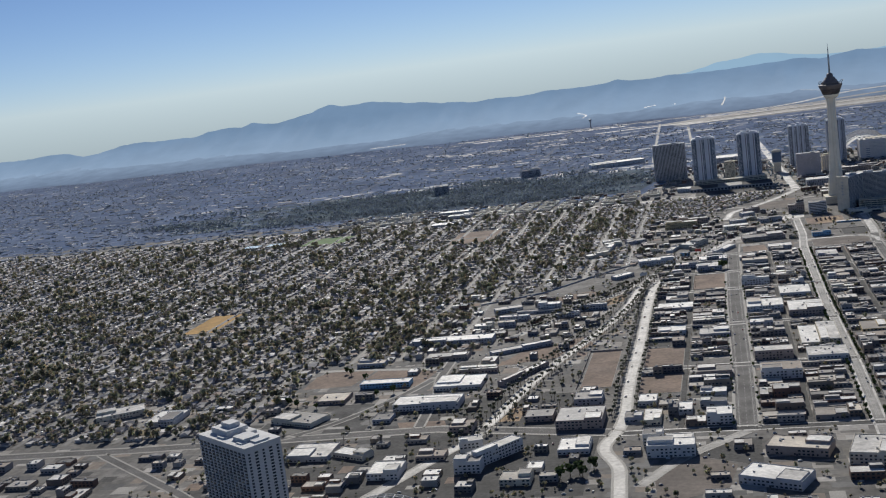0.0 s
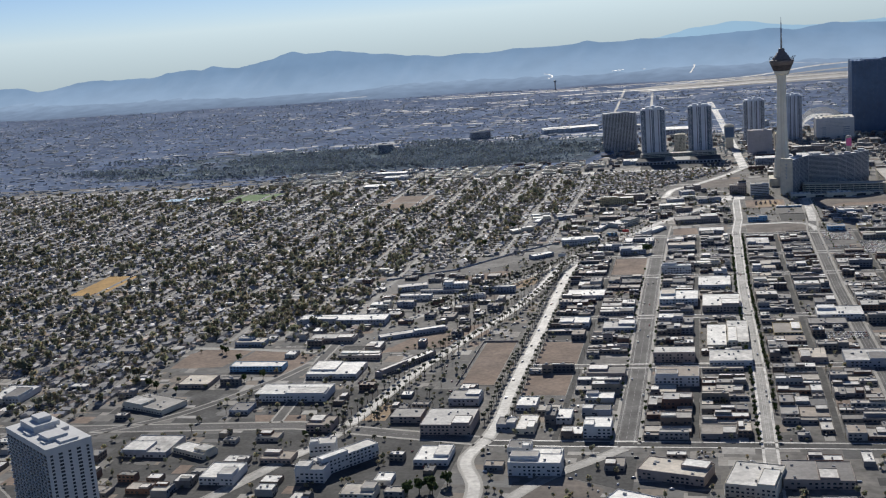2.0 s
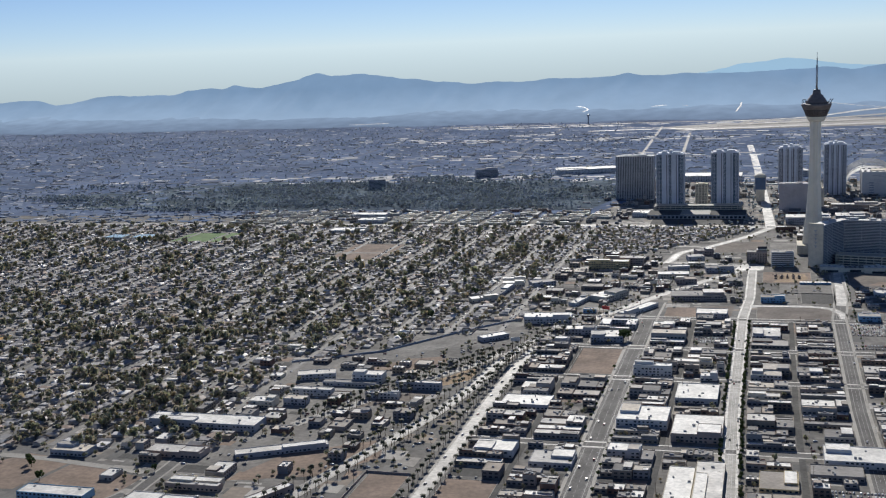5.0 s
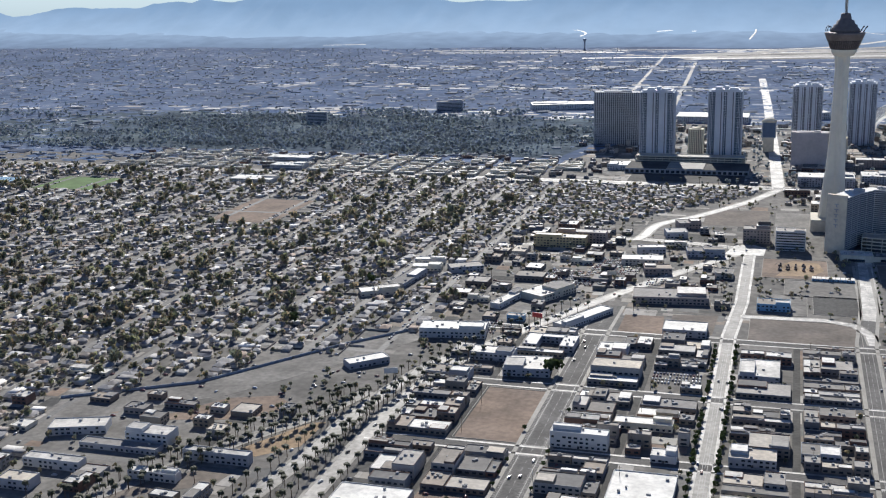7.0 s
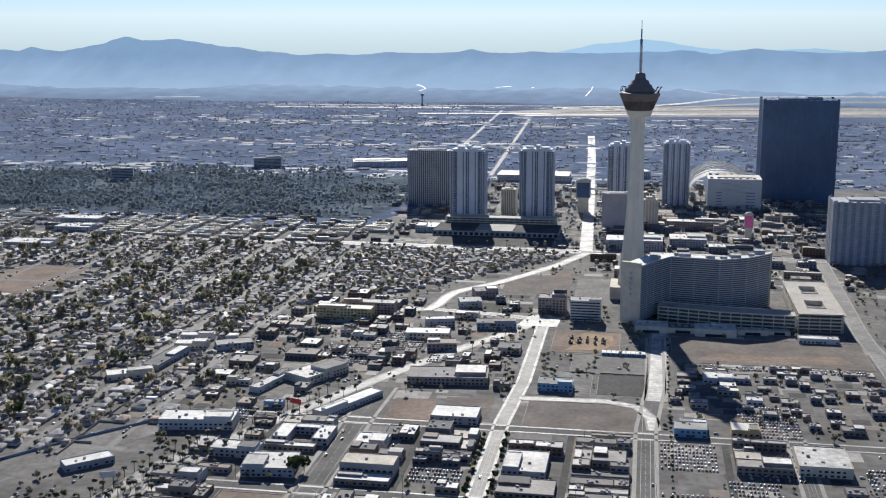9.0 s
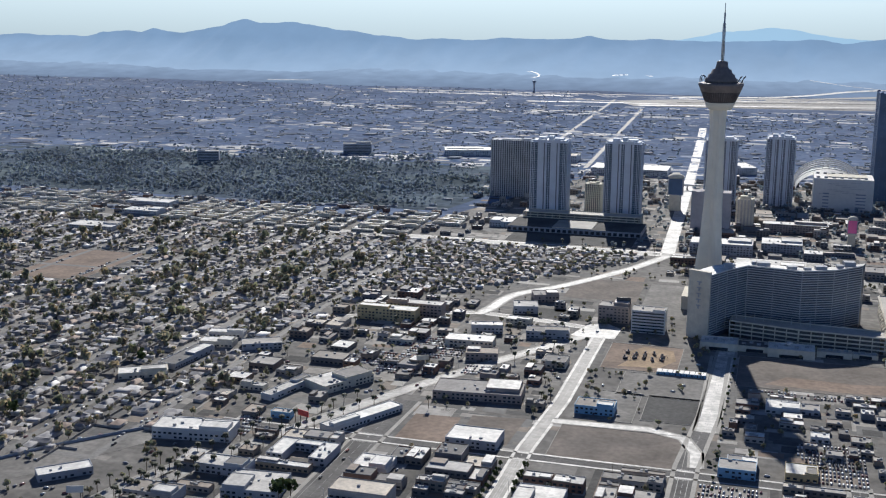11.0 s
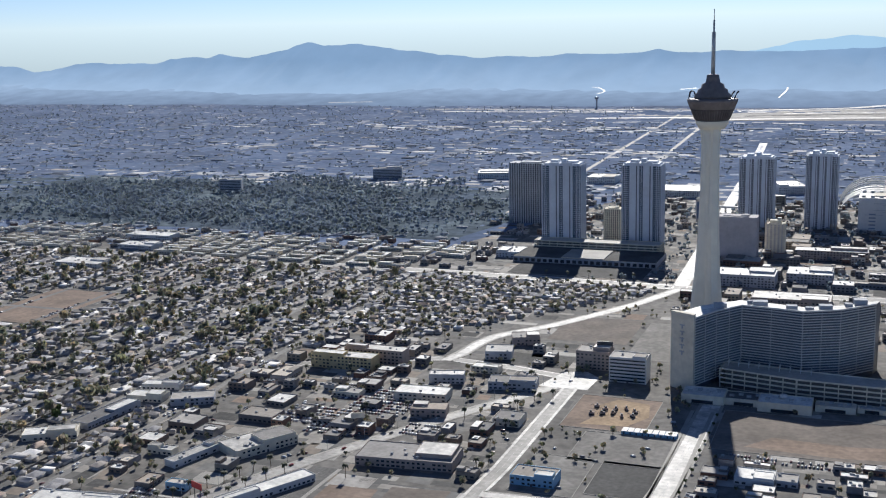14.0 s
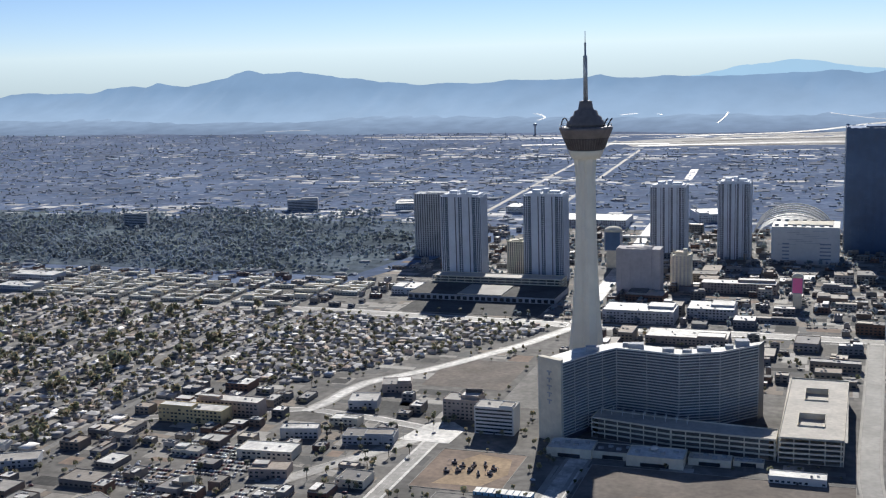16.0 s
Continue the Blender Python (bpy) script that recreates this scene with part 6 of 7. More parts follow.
# ---- residential quarter ----
def town_spots():
    """House and tree spots: rows along the streets, at both sides and in the yards."""
    houses, trees = [], []
    for i in range(44):
        x = -430 - 72 * i
        y0 = -1430 if x < -840 else -1135 if x < -640 else -728 if x < -560 else -635 if x < -490 else -555
        for side in (-1, 1):
            y = y0 + rng.uniform(0, 10)
            while y < 275:
                gap = rng.uniform(9.5, 13.5)
                hx = x + side * rng.uniform(12, 19)
                if not (-1222 < hx < -1112 and -890 < y < -722) and not (-1320 < hx < -1180 and 50 < y < 180) and (x < -1500 or clear(hx, y, 7, False)):
                    if rng.random() < 0.94:
                        houses.append((hx, y, int(rng.choice([0, 1, 2], p=[0.45, 0.33, 0.22])), float(rng.choice([0, math.pi / 2]) + rng.normal(0, 0.06)), float(rng.uniform(0.62, 1.0))))
                    if rng.random() < 0.6:
                        houses.append((x + side * rng.uniform(25, 33), y + rng.uniform(-4, 4), int(rng.choice([0, 1, 2], p=[0.2, 0.3, 0.5])), float(rng.choice([0, math.pi / 2]) + rng.normal(0, 0.06)), float(rng.uniform(0.3, 0.6))))
                    if rng.random() < 0.17:
                        trees.append((x + side * rng.uniform(8, 36), y + rng.uniform(-9, 9), rng.uniform(1.1, 2.5)))
                    for _ in range(rng.integers(0, 3)):
                        trees.append((x + side * rng.uniform(5, 36), y + rng.uniform(-9, 9), rng.uniform(0.35, 1.25) ** 1.3))
                y += gap
    for _ in range(2600):
        x, y = rng.uniform(-425, -110), rng.uniform(-40, 268)
        if x > -215 + (y - 70) * 0.75 - 12 or not clear(x, y, 4.6):
            continue
        TAKEN.append((x, y, 4, 4))
        houses.append((x, y, int(rng.choice([0, 1, 2])), float(rng.choice([0, math.pi / 2])), float(rng.uniform(0.5, 0.8))))
        trees.append((x + rng.uniform(-9, 9), y + rng.uniform(-9, 9), rng.uniform(0.5, 1.2)))
    return houses, trees


HOUSES, TREES = town_spots()
for _ in range(2200):
    x, y = rng.uniform(-1700, -640), rng.uniform(-1430, -500)
    if clear(x, y, 3, False) and min(abs((x + 430) % 72), 72 - abs((x + 430) % 72)) > 6 and (x < -840 or y > -1135):
        TREES.append((x, y, rng.uniform(0.6, 1.9)))
for _ in range(230):
    cx, cy = rng.uniform(-1900, -440), rng.uniform(-1430, 260)
    for _ in range(rng.integers(2, 7)):
        x, y = cx + rng.normal(0, 16), cy + rng.normal(0, 11)
        if clear(x, y, 2, False) and min((x + 430) % 72, 72 - (x + 430) % 72) > 5 and (x < -840 or y > -1135) and (x < -640 or y > -640):
            TREES.append((x, y, rng.uniform(1.3, 2.5)))
near = sorted((h for h in HOUSES if h[0] > -1150), key=lambda h: h[1] - 0.2 * h[0])[:300]
near_set = set(near)
models = []
for k, (v, f, m) in enumerate(kinds):
    parts = []
    for wanted, nm, mat in ((0, "wall", HOUSE_WALL), (1, "roof", HOUSE_ROOF_OWN)):
        s = Shape()
        s.mesh_of(v, [tuple(q) for q, i in zip(f, m) if i == wanted])
        parts.append((nm, s.data(nm, [mat])))
    s = Shape()
    for px in (-4.5, -1.5, 4.0):
        s.box(px, -5.53, 1.0, 1.4, 0.1, 1.1)
    parts.append(("glazing", s.data("glazing", [GLASS_DARK])))
    models.append(parts)
SHAPES = ("hipped", "gabled", "flat")
for x, y, k, turn, size in near:
    t = thing("house", f"low stucco house with a {SHAPES[k]} shingle roof", "house", x, y, 0, math.degrees(turn), "houses along the streets")
    t.scale = (size, size, 1)
    for nm, me in models[k]:
        part(nm, None, None, t, data=me)
spots, turns, lengths = [], [], []
for i in range(20):
    x = -430 - 72 * i - 36
    y = -1430 if x < -840 else -1130 if x < -640 else -640
    while y < 262:
        length = rng.uniform(13, 30)
        if rng.random() < 0.85 and clear(x, y + length / 2, 6, False):
            spots.append((x + rng.normal(0, 1.0), y + length / 2, 0)), turns.append(math.pi / 2), lengths.append(length)
        if rng.random() < 0.75:
            for side in (-1, 1):
                if clear(x + side * 9, y, 4, False):
                    spots.append((x + side * 9, y, 0)), turns.append(rng.normal(0, 0.03)), lengths.append(rng.uniform(12, 18))
        y += length
walls = Shape()
for (x, y, _), turn, length in zip(spots, turns, lengths):
    walls.box(x, y, 0, length, 0.35, 1.8, 0, turn)
tagged(part("garden_walls", walls, GARDEN_WALL), "low block walls between the back yards", "walls", kind="stuff")
house_stuff("houses", [h for h in HOUSES if h not in near_set], "low tract houses with grey and brown shingle roofs along the streets", HOUSE_WALL, HOUSE_ROOF)
tree_stuff("yard_trees", TREES, LEAF, "dull green yard trees between the houses")

# ---- the farther town, past the cross avenue ----
far = []
for k in range(6000):
    x, y = rng.uniform(-4000, 1500) if k < 4500 else rng.uniform(-900, 1300), 310 + 2300 * rng.random() ** 1.5
    if -1650 < x < -470 and 500 < y < 1050 and rng.random() < 0.85 or y < 1000 and x > -470 or y < 480 and -900 < x:
        continue
    if any(abs(x - a) < 70 and y0 < y < y1 and abs(x - a + 60 * (y - y0) / (y1 - y0)) < 17 for a, y0, y1 in FAR_STREETS):
        continue
    if abs(x - (-84 - (y - 300) * 0.04)) < 40 or x > -700 and y > 2560:
        continue
    far.append((x, y, int(rng.choice([0, 1, 2], p=[0.3, 0.2, 0.5])), float(rng.choice([0, math.pi / 2])), float(rng.uniform(0.7, 1.2) if rng.random() < 0.95 else rng.uniform(1.6, 3.2))))
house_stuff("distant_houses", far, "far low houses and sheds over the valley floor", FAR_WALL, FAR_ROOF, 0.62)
far_trees = [(rng.uniform(-4600, 1500), 300 + 2900 * rng.random(), rng.uniform(0.5, 1.1)) for _ in range(6500)]
far_trees = [p for p in far_trees if not (p[1] < 1000 and p[0] > -470) and abs(p[0] - (-84 - (p[1] - 300) * 0.04)) > 30 and not (p[0] > -700 and p[1] > 2560)]
tree_stuff("distant_trees", far_trees, LEAF_HAZED, "far trees in haze-blue leaf colours over the valley floor", models=FAR_TREE_KINDS)
# roofs, yards and car parks of the far quarters, too low to tell from the ground
plots = []
for k in range(24000):
    x, y = rng.uniform(-4700, 1600), 330 + 2900 * rng.random()
    if x > -470 and y < 1010 or -1600 < x < -480 and 480 < y < 1080 or x > -560 and y > 2600:
        continue
    plots.append((x, y, 7 + 34 * rng.random() ** 2, 5 + 22 * rng.random() ** 2))
# pale roofs gather along the far avenues, and also stand for sun glints there
for k in range(900):
    row = rng.choice([1085, 1160, 1690, 1760, 2310, 2390, 2600, 3040])
    x, y = rng.normal(-700, 650), row + rng.normal(0, 26)
    if x > -480 and y < 1010:
        continue
    plots.append((x, y, rng.uniform(14, 70), rng.uniform(8, 30)))
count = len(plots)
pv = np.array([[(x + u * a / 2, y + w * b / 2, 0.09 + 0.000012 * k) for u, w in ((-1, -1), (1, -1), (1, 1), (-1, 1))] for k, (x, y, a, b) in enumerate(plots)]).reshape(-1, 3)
stuff("far_plots", pv, np.arange(len(pv)).reshape(-1, 4), [FAR_PLOT, PALE_PLOT], "low roofs, yards and car parks over the far valley, coloured with haze and glints", "ground", [1 if k >= count - 800 and k % 2 or k % 17 == 0 else 0 for k in range(count)])
# A sheet in a shade-dark colour lies under the park trees.
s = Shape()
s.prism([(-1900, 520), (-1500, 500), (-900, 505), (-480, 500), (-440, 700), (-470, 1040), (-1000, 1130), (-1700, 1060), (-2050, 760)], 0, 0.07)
structure("park_ground", s, PARK_GROUND, "park lawns with tree shade and blue haze in their colour", "ground")
park = []
for _ in range(84):
    cx, cy, wide, deep = rng.normal(-1050, 400), rng.normal(770, 180), rng.uniform(40, 130), rng.uniform(14, 46)
    for x, y in zip(rng.normal(cx, wide, 85), rng.normal(cy, deep, 85)):
        if x < -430 and 478 < y < 1150:
            park.append((x, y, rng.uniform(0.55, 1.6)))
tree_stuff("park_trees", park, LEAF_HAZED, "dense trees of a golf park in haze-blue leaf colours", models=FAR_TREE_KINDS)
boulevard_trees = [(rng.uniform(-330, 320), rng.uniform(290, 1000), rng.uniform(0.6, 1.4)) for _ in range(1300)]
boulevard_trees = [p for p in boulevard_trees if clear(p[0], p[1], 2)]
tree_stuff("boulevard_trees", boulevard_trees, LEAF_HAZED, "trees between the resort buildings in haze-blue leaf colours", models=FAR_TREE_KINDS)

# ---- palms and street trees ----
def palm_models():
    """Two palms: a slender tapering trunk, and a crown of drooping fronds over a skirt of dead leaves."""
    out = []
    for seed in (1, 2):
        r = random.Random(seed)
        h, bend = r.uniform(11.5, 13.0), r.uniform(-0.5, 0.5)
        s = Shape()
        last = Vector((0, 0, 0))
        for k in range(1, 6):
            p = Vector((bend * (k / 5) ** 2, 0.3 * bend * (k / 5), h * k / 5))
            s.bar(last, p, 0.34 - 0.03 * (k - 1), 0, 6, 0.34 - 0.03 * k)
            last = p
        s.turned([(0.3, h - 2.4), (0.75, h - 1.9), (0.6, h - 0.6), (0.3, h - 0.1)], bend, 0.3 * bend, 7)
        trunk = s.data("trunk", [BARK])
        s = Shape()
        for k in range(26):
            a, lift = k * 2.399, r.uniform(-0.5, 1.1)
            d = Vector((math.cos(a), math.sin(a), 0))
            side = Vector((-d.y, d.x, 0))
            pts = [last + d * u * 2.9 + Vector((0, 0, lift * u * 1.4 - 2.4 * u * u * (1.2 - lift * 0.5))) for u in (0, 0.35, 0.7, 1.0)]
            wide = (0.2, 0.8, 0.66, 0.1)
            for i in range(3):
                s.face([tuple(pts[i] - side * wide[i]), tuple(pts[i + 1] - side * wide[i + 1]), tuple(pts[i + 1] + side * wide[i + 1]), tuple(pts[i] + side * wide[i])], 0)
        crown = s.data("crown", [PALM_LEAF])
        out.append((("trunk", trunk), ("crown", crown)))
    return out


PALMS = palm_models()
pr = random.Random(3)


def palm(x, y):
    t = thing("palm_tree", "tall slender palm with a drooping crown beside the road", "palm tree", x, y, 0, pr.uniform(0, 360), "palms along the boulevard")
    z = pr.uniform(0.8, 1.15)
    t.scale = (1.0, 1.0, z * 0.88)
    for nm, me in pr.choice(PALMS):
        part(nm, None, None, t, data=me)


def along(points, start, end, step, off):
    """Spots every step metres along a line, between two values of y, off to one side."""
    for (ax, ay), (bx, by) in zip(points, points[1:]):
        v = Vector((bx - ax, by - ay))
        n = max(1, round(v.length / step))
        for i in range(n):
            p = Vector((ax, ay)) + v * i / n
            if start <= p.y <= end:
                d = v.normalized()
                yield p.x - d.y * off + pr.uniform(-1, 1), p.y + d.x * off + pr.uniform(-1.5, 1.5)


def straight(points):
    return points[::8] + [points[-1]]


for off, step in ((12.5, 14.0), (-12.5, 17.0)):
    for x, y in along(straight(CURVY), -1440, -430, step, off):
        palm(x, y)
for off, step in ((11.0, 14.0), (-11.0, 15.0)):
    for x, y in along(straight(DIAGONAL), -1500, -600, step, off):
        palm(x, y)
for off in (7.5, -7.5):
    for x, y in along(straight(PALM_ROAD), -1000, -725, 13.0, off):
        palm(x, y)
for x, y in ((-545, -1420), (-538, -1412), (-552, -1430), (-570, -1410), (-500, -1430), (-610, -1480), (-640, -1485), (-690, -1470), (-480, -1500), (-140, -230), (-125, -215), (-110, -205), (-132, -245), (-95, 285), (-140, 292), (-170, 290), (-200, 288), (-230, 292), (-260, 290), (-150, 250), (-185, 252)):
    palm(x, y)

# the other palms of the rows, joined
more = []
for line, lo, hi, off, step in ((DIAGONAL, -1250, -600, -14.5, 16.0), (PALM_ROAD, -1020, -725, 10.5, 9.0), (PALM_ROAD, -1020, -725, -10.5, 10.0)):
    more += list(along(straight(line), lo, hi, step, off))
for k in range(70):
    more.append((pr.uniform(-420, -100), pr.uniform(-560, 20)))
    more.append((pr.uniform(-700, -420), pr.uniform(-1450, -900)))
more = [p for k, p in enumerate(more) if k < len(more) - 140 or clear(p[0], p[1], 1.0)]
pv, pf, pm, base = [], [], [], 0
for k, two in enumerate(PALMS):
    own = more[k::2]
    turns, tall = [pr.uniform(0, 6.28) for _ in own], [pr.uniform(0.7, 1.15) for _ in own]
    for number, (nm, me) in enumerate(two):
        verts = np.array([q.co[:] for q in me.vertices]) / K
        quads = np.array([tuple(q.vertices) for q in me.polygons if len(q.vertices) == 4])
        ov, of = scatter(verts, quads, [(x, y, 0) for x, y in own], turns, [0.95] * len(own), [0.88 * q for q in tall])
        pv.append(ov), pf.append(of + base), pm.append(np.full(len(of), number))
        base += len(ov)
stuff("palm_rows", np.concatenate(pv), np.concatenate(pf), [BARK, PALM_LEAF], "rows of slender palms along the roads and yards", "palm trees", np.concatenate(pm))

v, f, m = tree_mesh(77, 46, 0.62)
STREET_TREE = []
for wanted, nm, mat in ((0, "trunk", BARK), (1, "crown", LEAF_GREEN)):
    s = Shape()
    s.mesh_of(v, [tuple(q) for q, i in zip(f, m) if i == wanted])
    STREET_TREE.append((nm, s.data(nm, [mat])))


def street_tree(x, y, size, label="small round street tree in the pavement"):
    t = thing("street_tree", label, "tree", x, y, 0, pr.uniform(0, 360), "street trees")
    t.scale = (size, size, size * pr.uniform(0.85, 1.1))
    for nm, me in STREET_TREE:
        part(nm, None, None, t, data=me)


for off in (9.6, -9.6):
    for x, y in along(bent(-103, -1480, -530), -1480, -540, 11.0, off):
        if pr.random() < 0.85:
            street_tree(x, y, pr.uniform(0.7, 1.1))
for off in (14.0, -14.0):
    for x, y in along(bent(-235, -1480, -690), -1480, -700, 21.0, off):
        if pr.random() < 0.6:
            street_tree(x, y, pr.uniform(0.6, 0.9))
for x, y in along([(26, -650), (28, -300), (30, -190)], -650, -200, 22.0, -11):
    street_tree(x, y, pr.uniform(0.5, 0.7))
for x, y, size in ((-386, -1592, 2.3), (-399, -1605, 2.4), (-416, -1618, 2.3), (-408, -1608, 2.0), (-395, -1612, 2.0), (-560, -1480, 1.3), (-680, -1290, 1.7), (-700, -1300, 1.5), (-800, -1330, 1.6), (-815, -1320, 1.8), (-770, -1340, 1.3), (-740, -1220, 1.8), (-258, -648, 2.4), (-252, -640, 2.0), (-520, -395, 1.9), (-530, -380, 1.7), (-545, -560, 2.0), (-640, -1180, 1.2), (-770, -1190, 1.6), (-780, -1180, 1.4)):
    street_tree(x, y, size, "large dense green tree")


# ---- street lamps ----
s = Shape()
s.bar((0, 0, 0), (0, 0, 9.5), 0.16, 0, 6, 0.1)
pole = s.data("pole", [STEEL])
s = Shape()
s.bar((0, 0, 9.4), (2.2, 0, 9.9), 0.08, 0, 5)
arm = s.data("arm", [STEEL])
s = Shape()
s.box(2.5, 0, 9.8, 0.9, 0.35, 0.18)
head = s.data("lamp_head", [GREY_RENDER])


def street_lamp(x, y, turn):
    t = thing("street_lamp", "tall grey steel street lamp at the kerb", "street lamp", x, y, 0, turn, "street lamps")
    for nm, me in (("pole", pole), ("arm", arm), ("lamp_head", head)):
        part(nm, None, None, t, data=me)


for x, w in AVENUES[:3]:
    for k in range(17):
        street_lamp(lean(x, -1480 + k * 56) + w / 2 + 1, -1480 + k * 56, 180)
for k, (x, y) in enumerate(along(straight(CURVY), -600, 240, 34, 9.5)):
    street_lamp(x, y, -30)


# ---- cars ----
def car_model():
    s = Shape()
    s.box(0, 0, 0.35, 4.5, 1.8, 0.6, 0, 0, None, 0.96)
    s.box(-0.2, 0, 0.95, 2.6, 1.6, 0.5, 0, 0, None, 0.78)
    body = s.data("body", [CAR_PAINT])
    s = Shape()
    s.box(-0.2, 0, 1.0, 2.66, 1.52, 0.32, 0, 0, None, 0.84)
    s.box(-0.2, 0, 1.0, 2.3, 1.64, 0.32, 0, 0, None, 0.84)
    glass = s.data("window", [GLASS_DARK])
    s = Shape()
    s.bar((0, -0.11, 0), (0, 0.11, 0), 0.33, 0, 10)
    return body, glass, s.data("wheel", [RUBBER])


CAR = car_model()


def car(x, y, turn, label="parked car in worn paint on the tarmac"):
    t = thing("car", label, "car", x, y, 0.3, turn, "cars")
    part("body", None, None, t, data=CAR[0])
    part("window", None, None, t, data=CAR[1])
    for dx in (-1.4, 1.4):
        for dy in (-0.82, 0.82):
            part("wheel", None, None, t, data=CAR[2]).matrix_basis = at(dx, dy, 0.33)


cr = random.Random(8)
for k in range(40):
    x, w = AVENUES[cr.randrange(3)]
    y = cr.uniform(-1480, -540)
    car(lean(x, y) + cr.choice([-5.5, -1.8, 1.8, 5.5, w / 2 - 1.3, -w / 2 + 1.3]), y, 90, "car on the grey avenue")
for x, y in along(straight(CURVY), -1400, 240, 60, 2.2):
    car(x, y, 75, "car on the pale boulevard")
for row in range(2):
    for k in range(12):
        if cr.random() < 0.85:
            car(30 + k * 3.7, -652 + row * 13 + cr.uniform(-0.4, 0.4), 90, "car in a crowded storage yard")

cars_v, cars_f = [], []
v = np.array([(-2.2, -0.9, 0.3), (2.2, -0.9, 0.3), (2.2, 0.9, 0.3), (-2.2, 0.9, 0.3), (-2.1, -0.85, 0.95), (2.1, -0.85, 0.95), (2.1, 0.85, 0.95), (-2.1, 0.85, 0.95), (-1.3, -0.7, 1.45), (0.9, -0.7, 1.45), (0.9, 0.7, 1.45), (-1.3, 0.7, 1.45)])
f = np.array([(0, 1, 5, 4), (1, 2, 6, 5), (2, 3, 7, 6), (3, 0, 4, 7), (4, 5, 9, 8), (5, 6, 10, 9), (6, 7, 11, 10), (7, 4, 8, 11), (8, 9, 10, 11)])
spots, turns = [], []
for x0, y0, x1, y1 in ((82, -690, 122, -600), (30, -585, 74, -530), (-20, -1148, 28, -1122), (-168, -643, -127, -618), (-292, -350, -240, -314), (-282, -292, -226, -258), (106, -500, 152, -436), (60, -306, 240, -298), (-355, -540, -335, -500), (96, -596, 140, -536), (166, -700, 240, -650), (100, -470, 150, -420), (-330, -330, -270, -290), (-310, -260, -240, -215), (-210, -330, -180, -300), (190, -640, 240, -560)):
    y = y0
    while y < y1:
        x = x0
        while x < x1:
            if rng.random() < 0.8:
                spots.append((x, y, 0)), turns.append(math.pi / 2 + rng.normal(0, 0.04))
            x += 2.9
        y += 7.5
for _ in range(2600):
    x, y = rng.uniform(-1500, -100), rng.uniform(-1400, 270)
    k = round((-430 - x) / 72)
    if k >= 0 and (x < -640 or y > -600) and (x < -840 or y > -990):
        spots.append((-430 - 72 * k + rng.choice([-2.6, 2.6]), y, 0)), turns.append(math.pi / 2)
for _ in range(1500):
    x, y = rng.uniform(-660, 240), rng.uniform(-1660, -200)
    if clear(x, y, 3):
        spots.append((x, y, 0)), turns.append(rng.choice([0, math.pi / 2]))
ov, of = scatter(v, f, spots, turns, np.ones(len(spots)))
stuff("parked_cars", ov, of, [CAR_MIX], "many cars parked along streets and in yards", "cars")

# trees in the mixed quarters
own = []
for _ in range(7000):
    x, y = rng.uniform(-900, 420), rng.uniform(-1700, 260)
    if clear(x, y, 2.0) and not (-660 < x < -400 and abs(y + 826 - (x + 640) * 1.18) < 75):
        own.append((x, y, rng.uniform(0.4, 1.1)))
tree_stuff("yard_bushes", own[:3000], LEAF, "small trees and bushes in yards and lots")


# ---- the white high-rise and other single landmarks ----
def white_tower():
    t = thing("apartment_tower", "white apartment high-rise with rows of dark balconies", "high-rise", -718, -1682, 0, -36)
    sx, sy, h = 88, 40, 82
    s = Shape()
    s.box(0, 0, 0, sx, sy, h)
    part("wall", s, WHITE_PAINT, t)
    for side in (-1,):
        for fl in range(3, 22):
            # Flat dark panes stand for the shade in the balcony recesses.
            s = Shape()
            for k in range(12):
                s.box(-sx / 2 + sx * (k + 0.5) / 12, side * (sy / 2 + 0.02), 8 + fl * 3.2, sx / 12 * 0.72, 0.24, 2.5)
            tagged(part("glazing", s, GLASS_DARK, t, "dark panes standing for the shaded balcony recesses"), kind="stuff")
            s = Shape()
            for k in range(12):
                s.box(-sx / 2 + sx * (k + (0.35 if fl % 2 else 0.6)) / 12, side * (sy / 2 + 0.8), 7.7 + fl * 3.2, sx / 12 * 0.42, 1.6, 0.9)
            tagged(part("balcony", s, WHITE_PAINT, t, "white balcony fronts"), kind="stuff")
    for fl in range(2, 22):
        s = Shape()
        for k in range(5):
            s.box(sx / 2 + 0.03, -sy / 2 + sy * (k + 0.5) / 5, 8 + fl * 3.2, 0.2, 3.6 if k % 2 else 2.4, 1.9)
        tagged(part("glazing", s, GLASS_DARK, t, "small dark windows"), kind="stuff")
    for x, y, a, b, c in ((-20, 2, 30, 24, 7), (18, -2, 20, 18, 5), (-36, 0, 8, 14, 4), (34, 3, 12, 16, 3), (-20, 4, 16, 12, 11), (4, 12, 10, 8, 4), (26, -12, 9, 7, 2.5), (-8, -13, 12, 6, 3)):
        s = Shape()
        s.box(x, y, h, a, b, c)
        part("roof_plant", s, WHITE_PAINT, t, "white stepped rooftop storey")
    s = Shape()
    s.box(0, 0, h, sx + 0.8, sy + 0.8, 1.4)
    part("cornice", s, WHITE_PAINT, t)


white_tower()


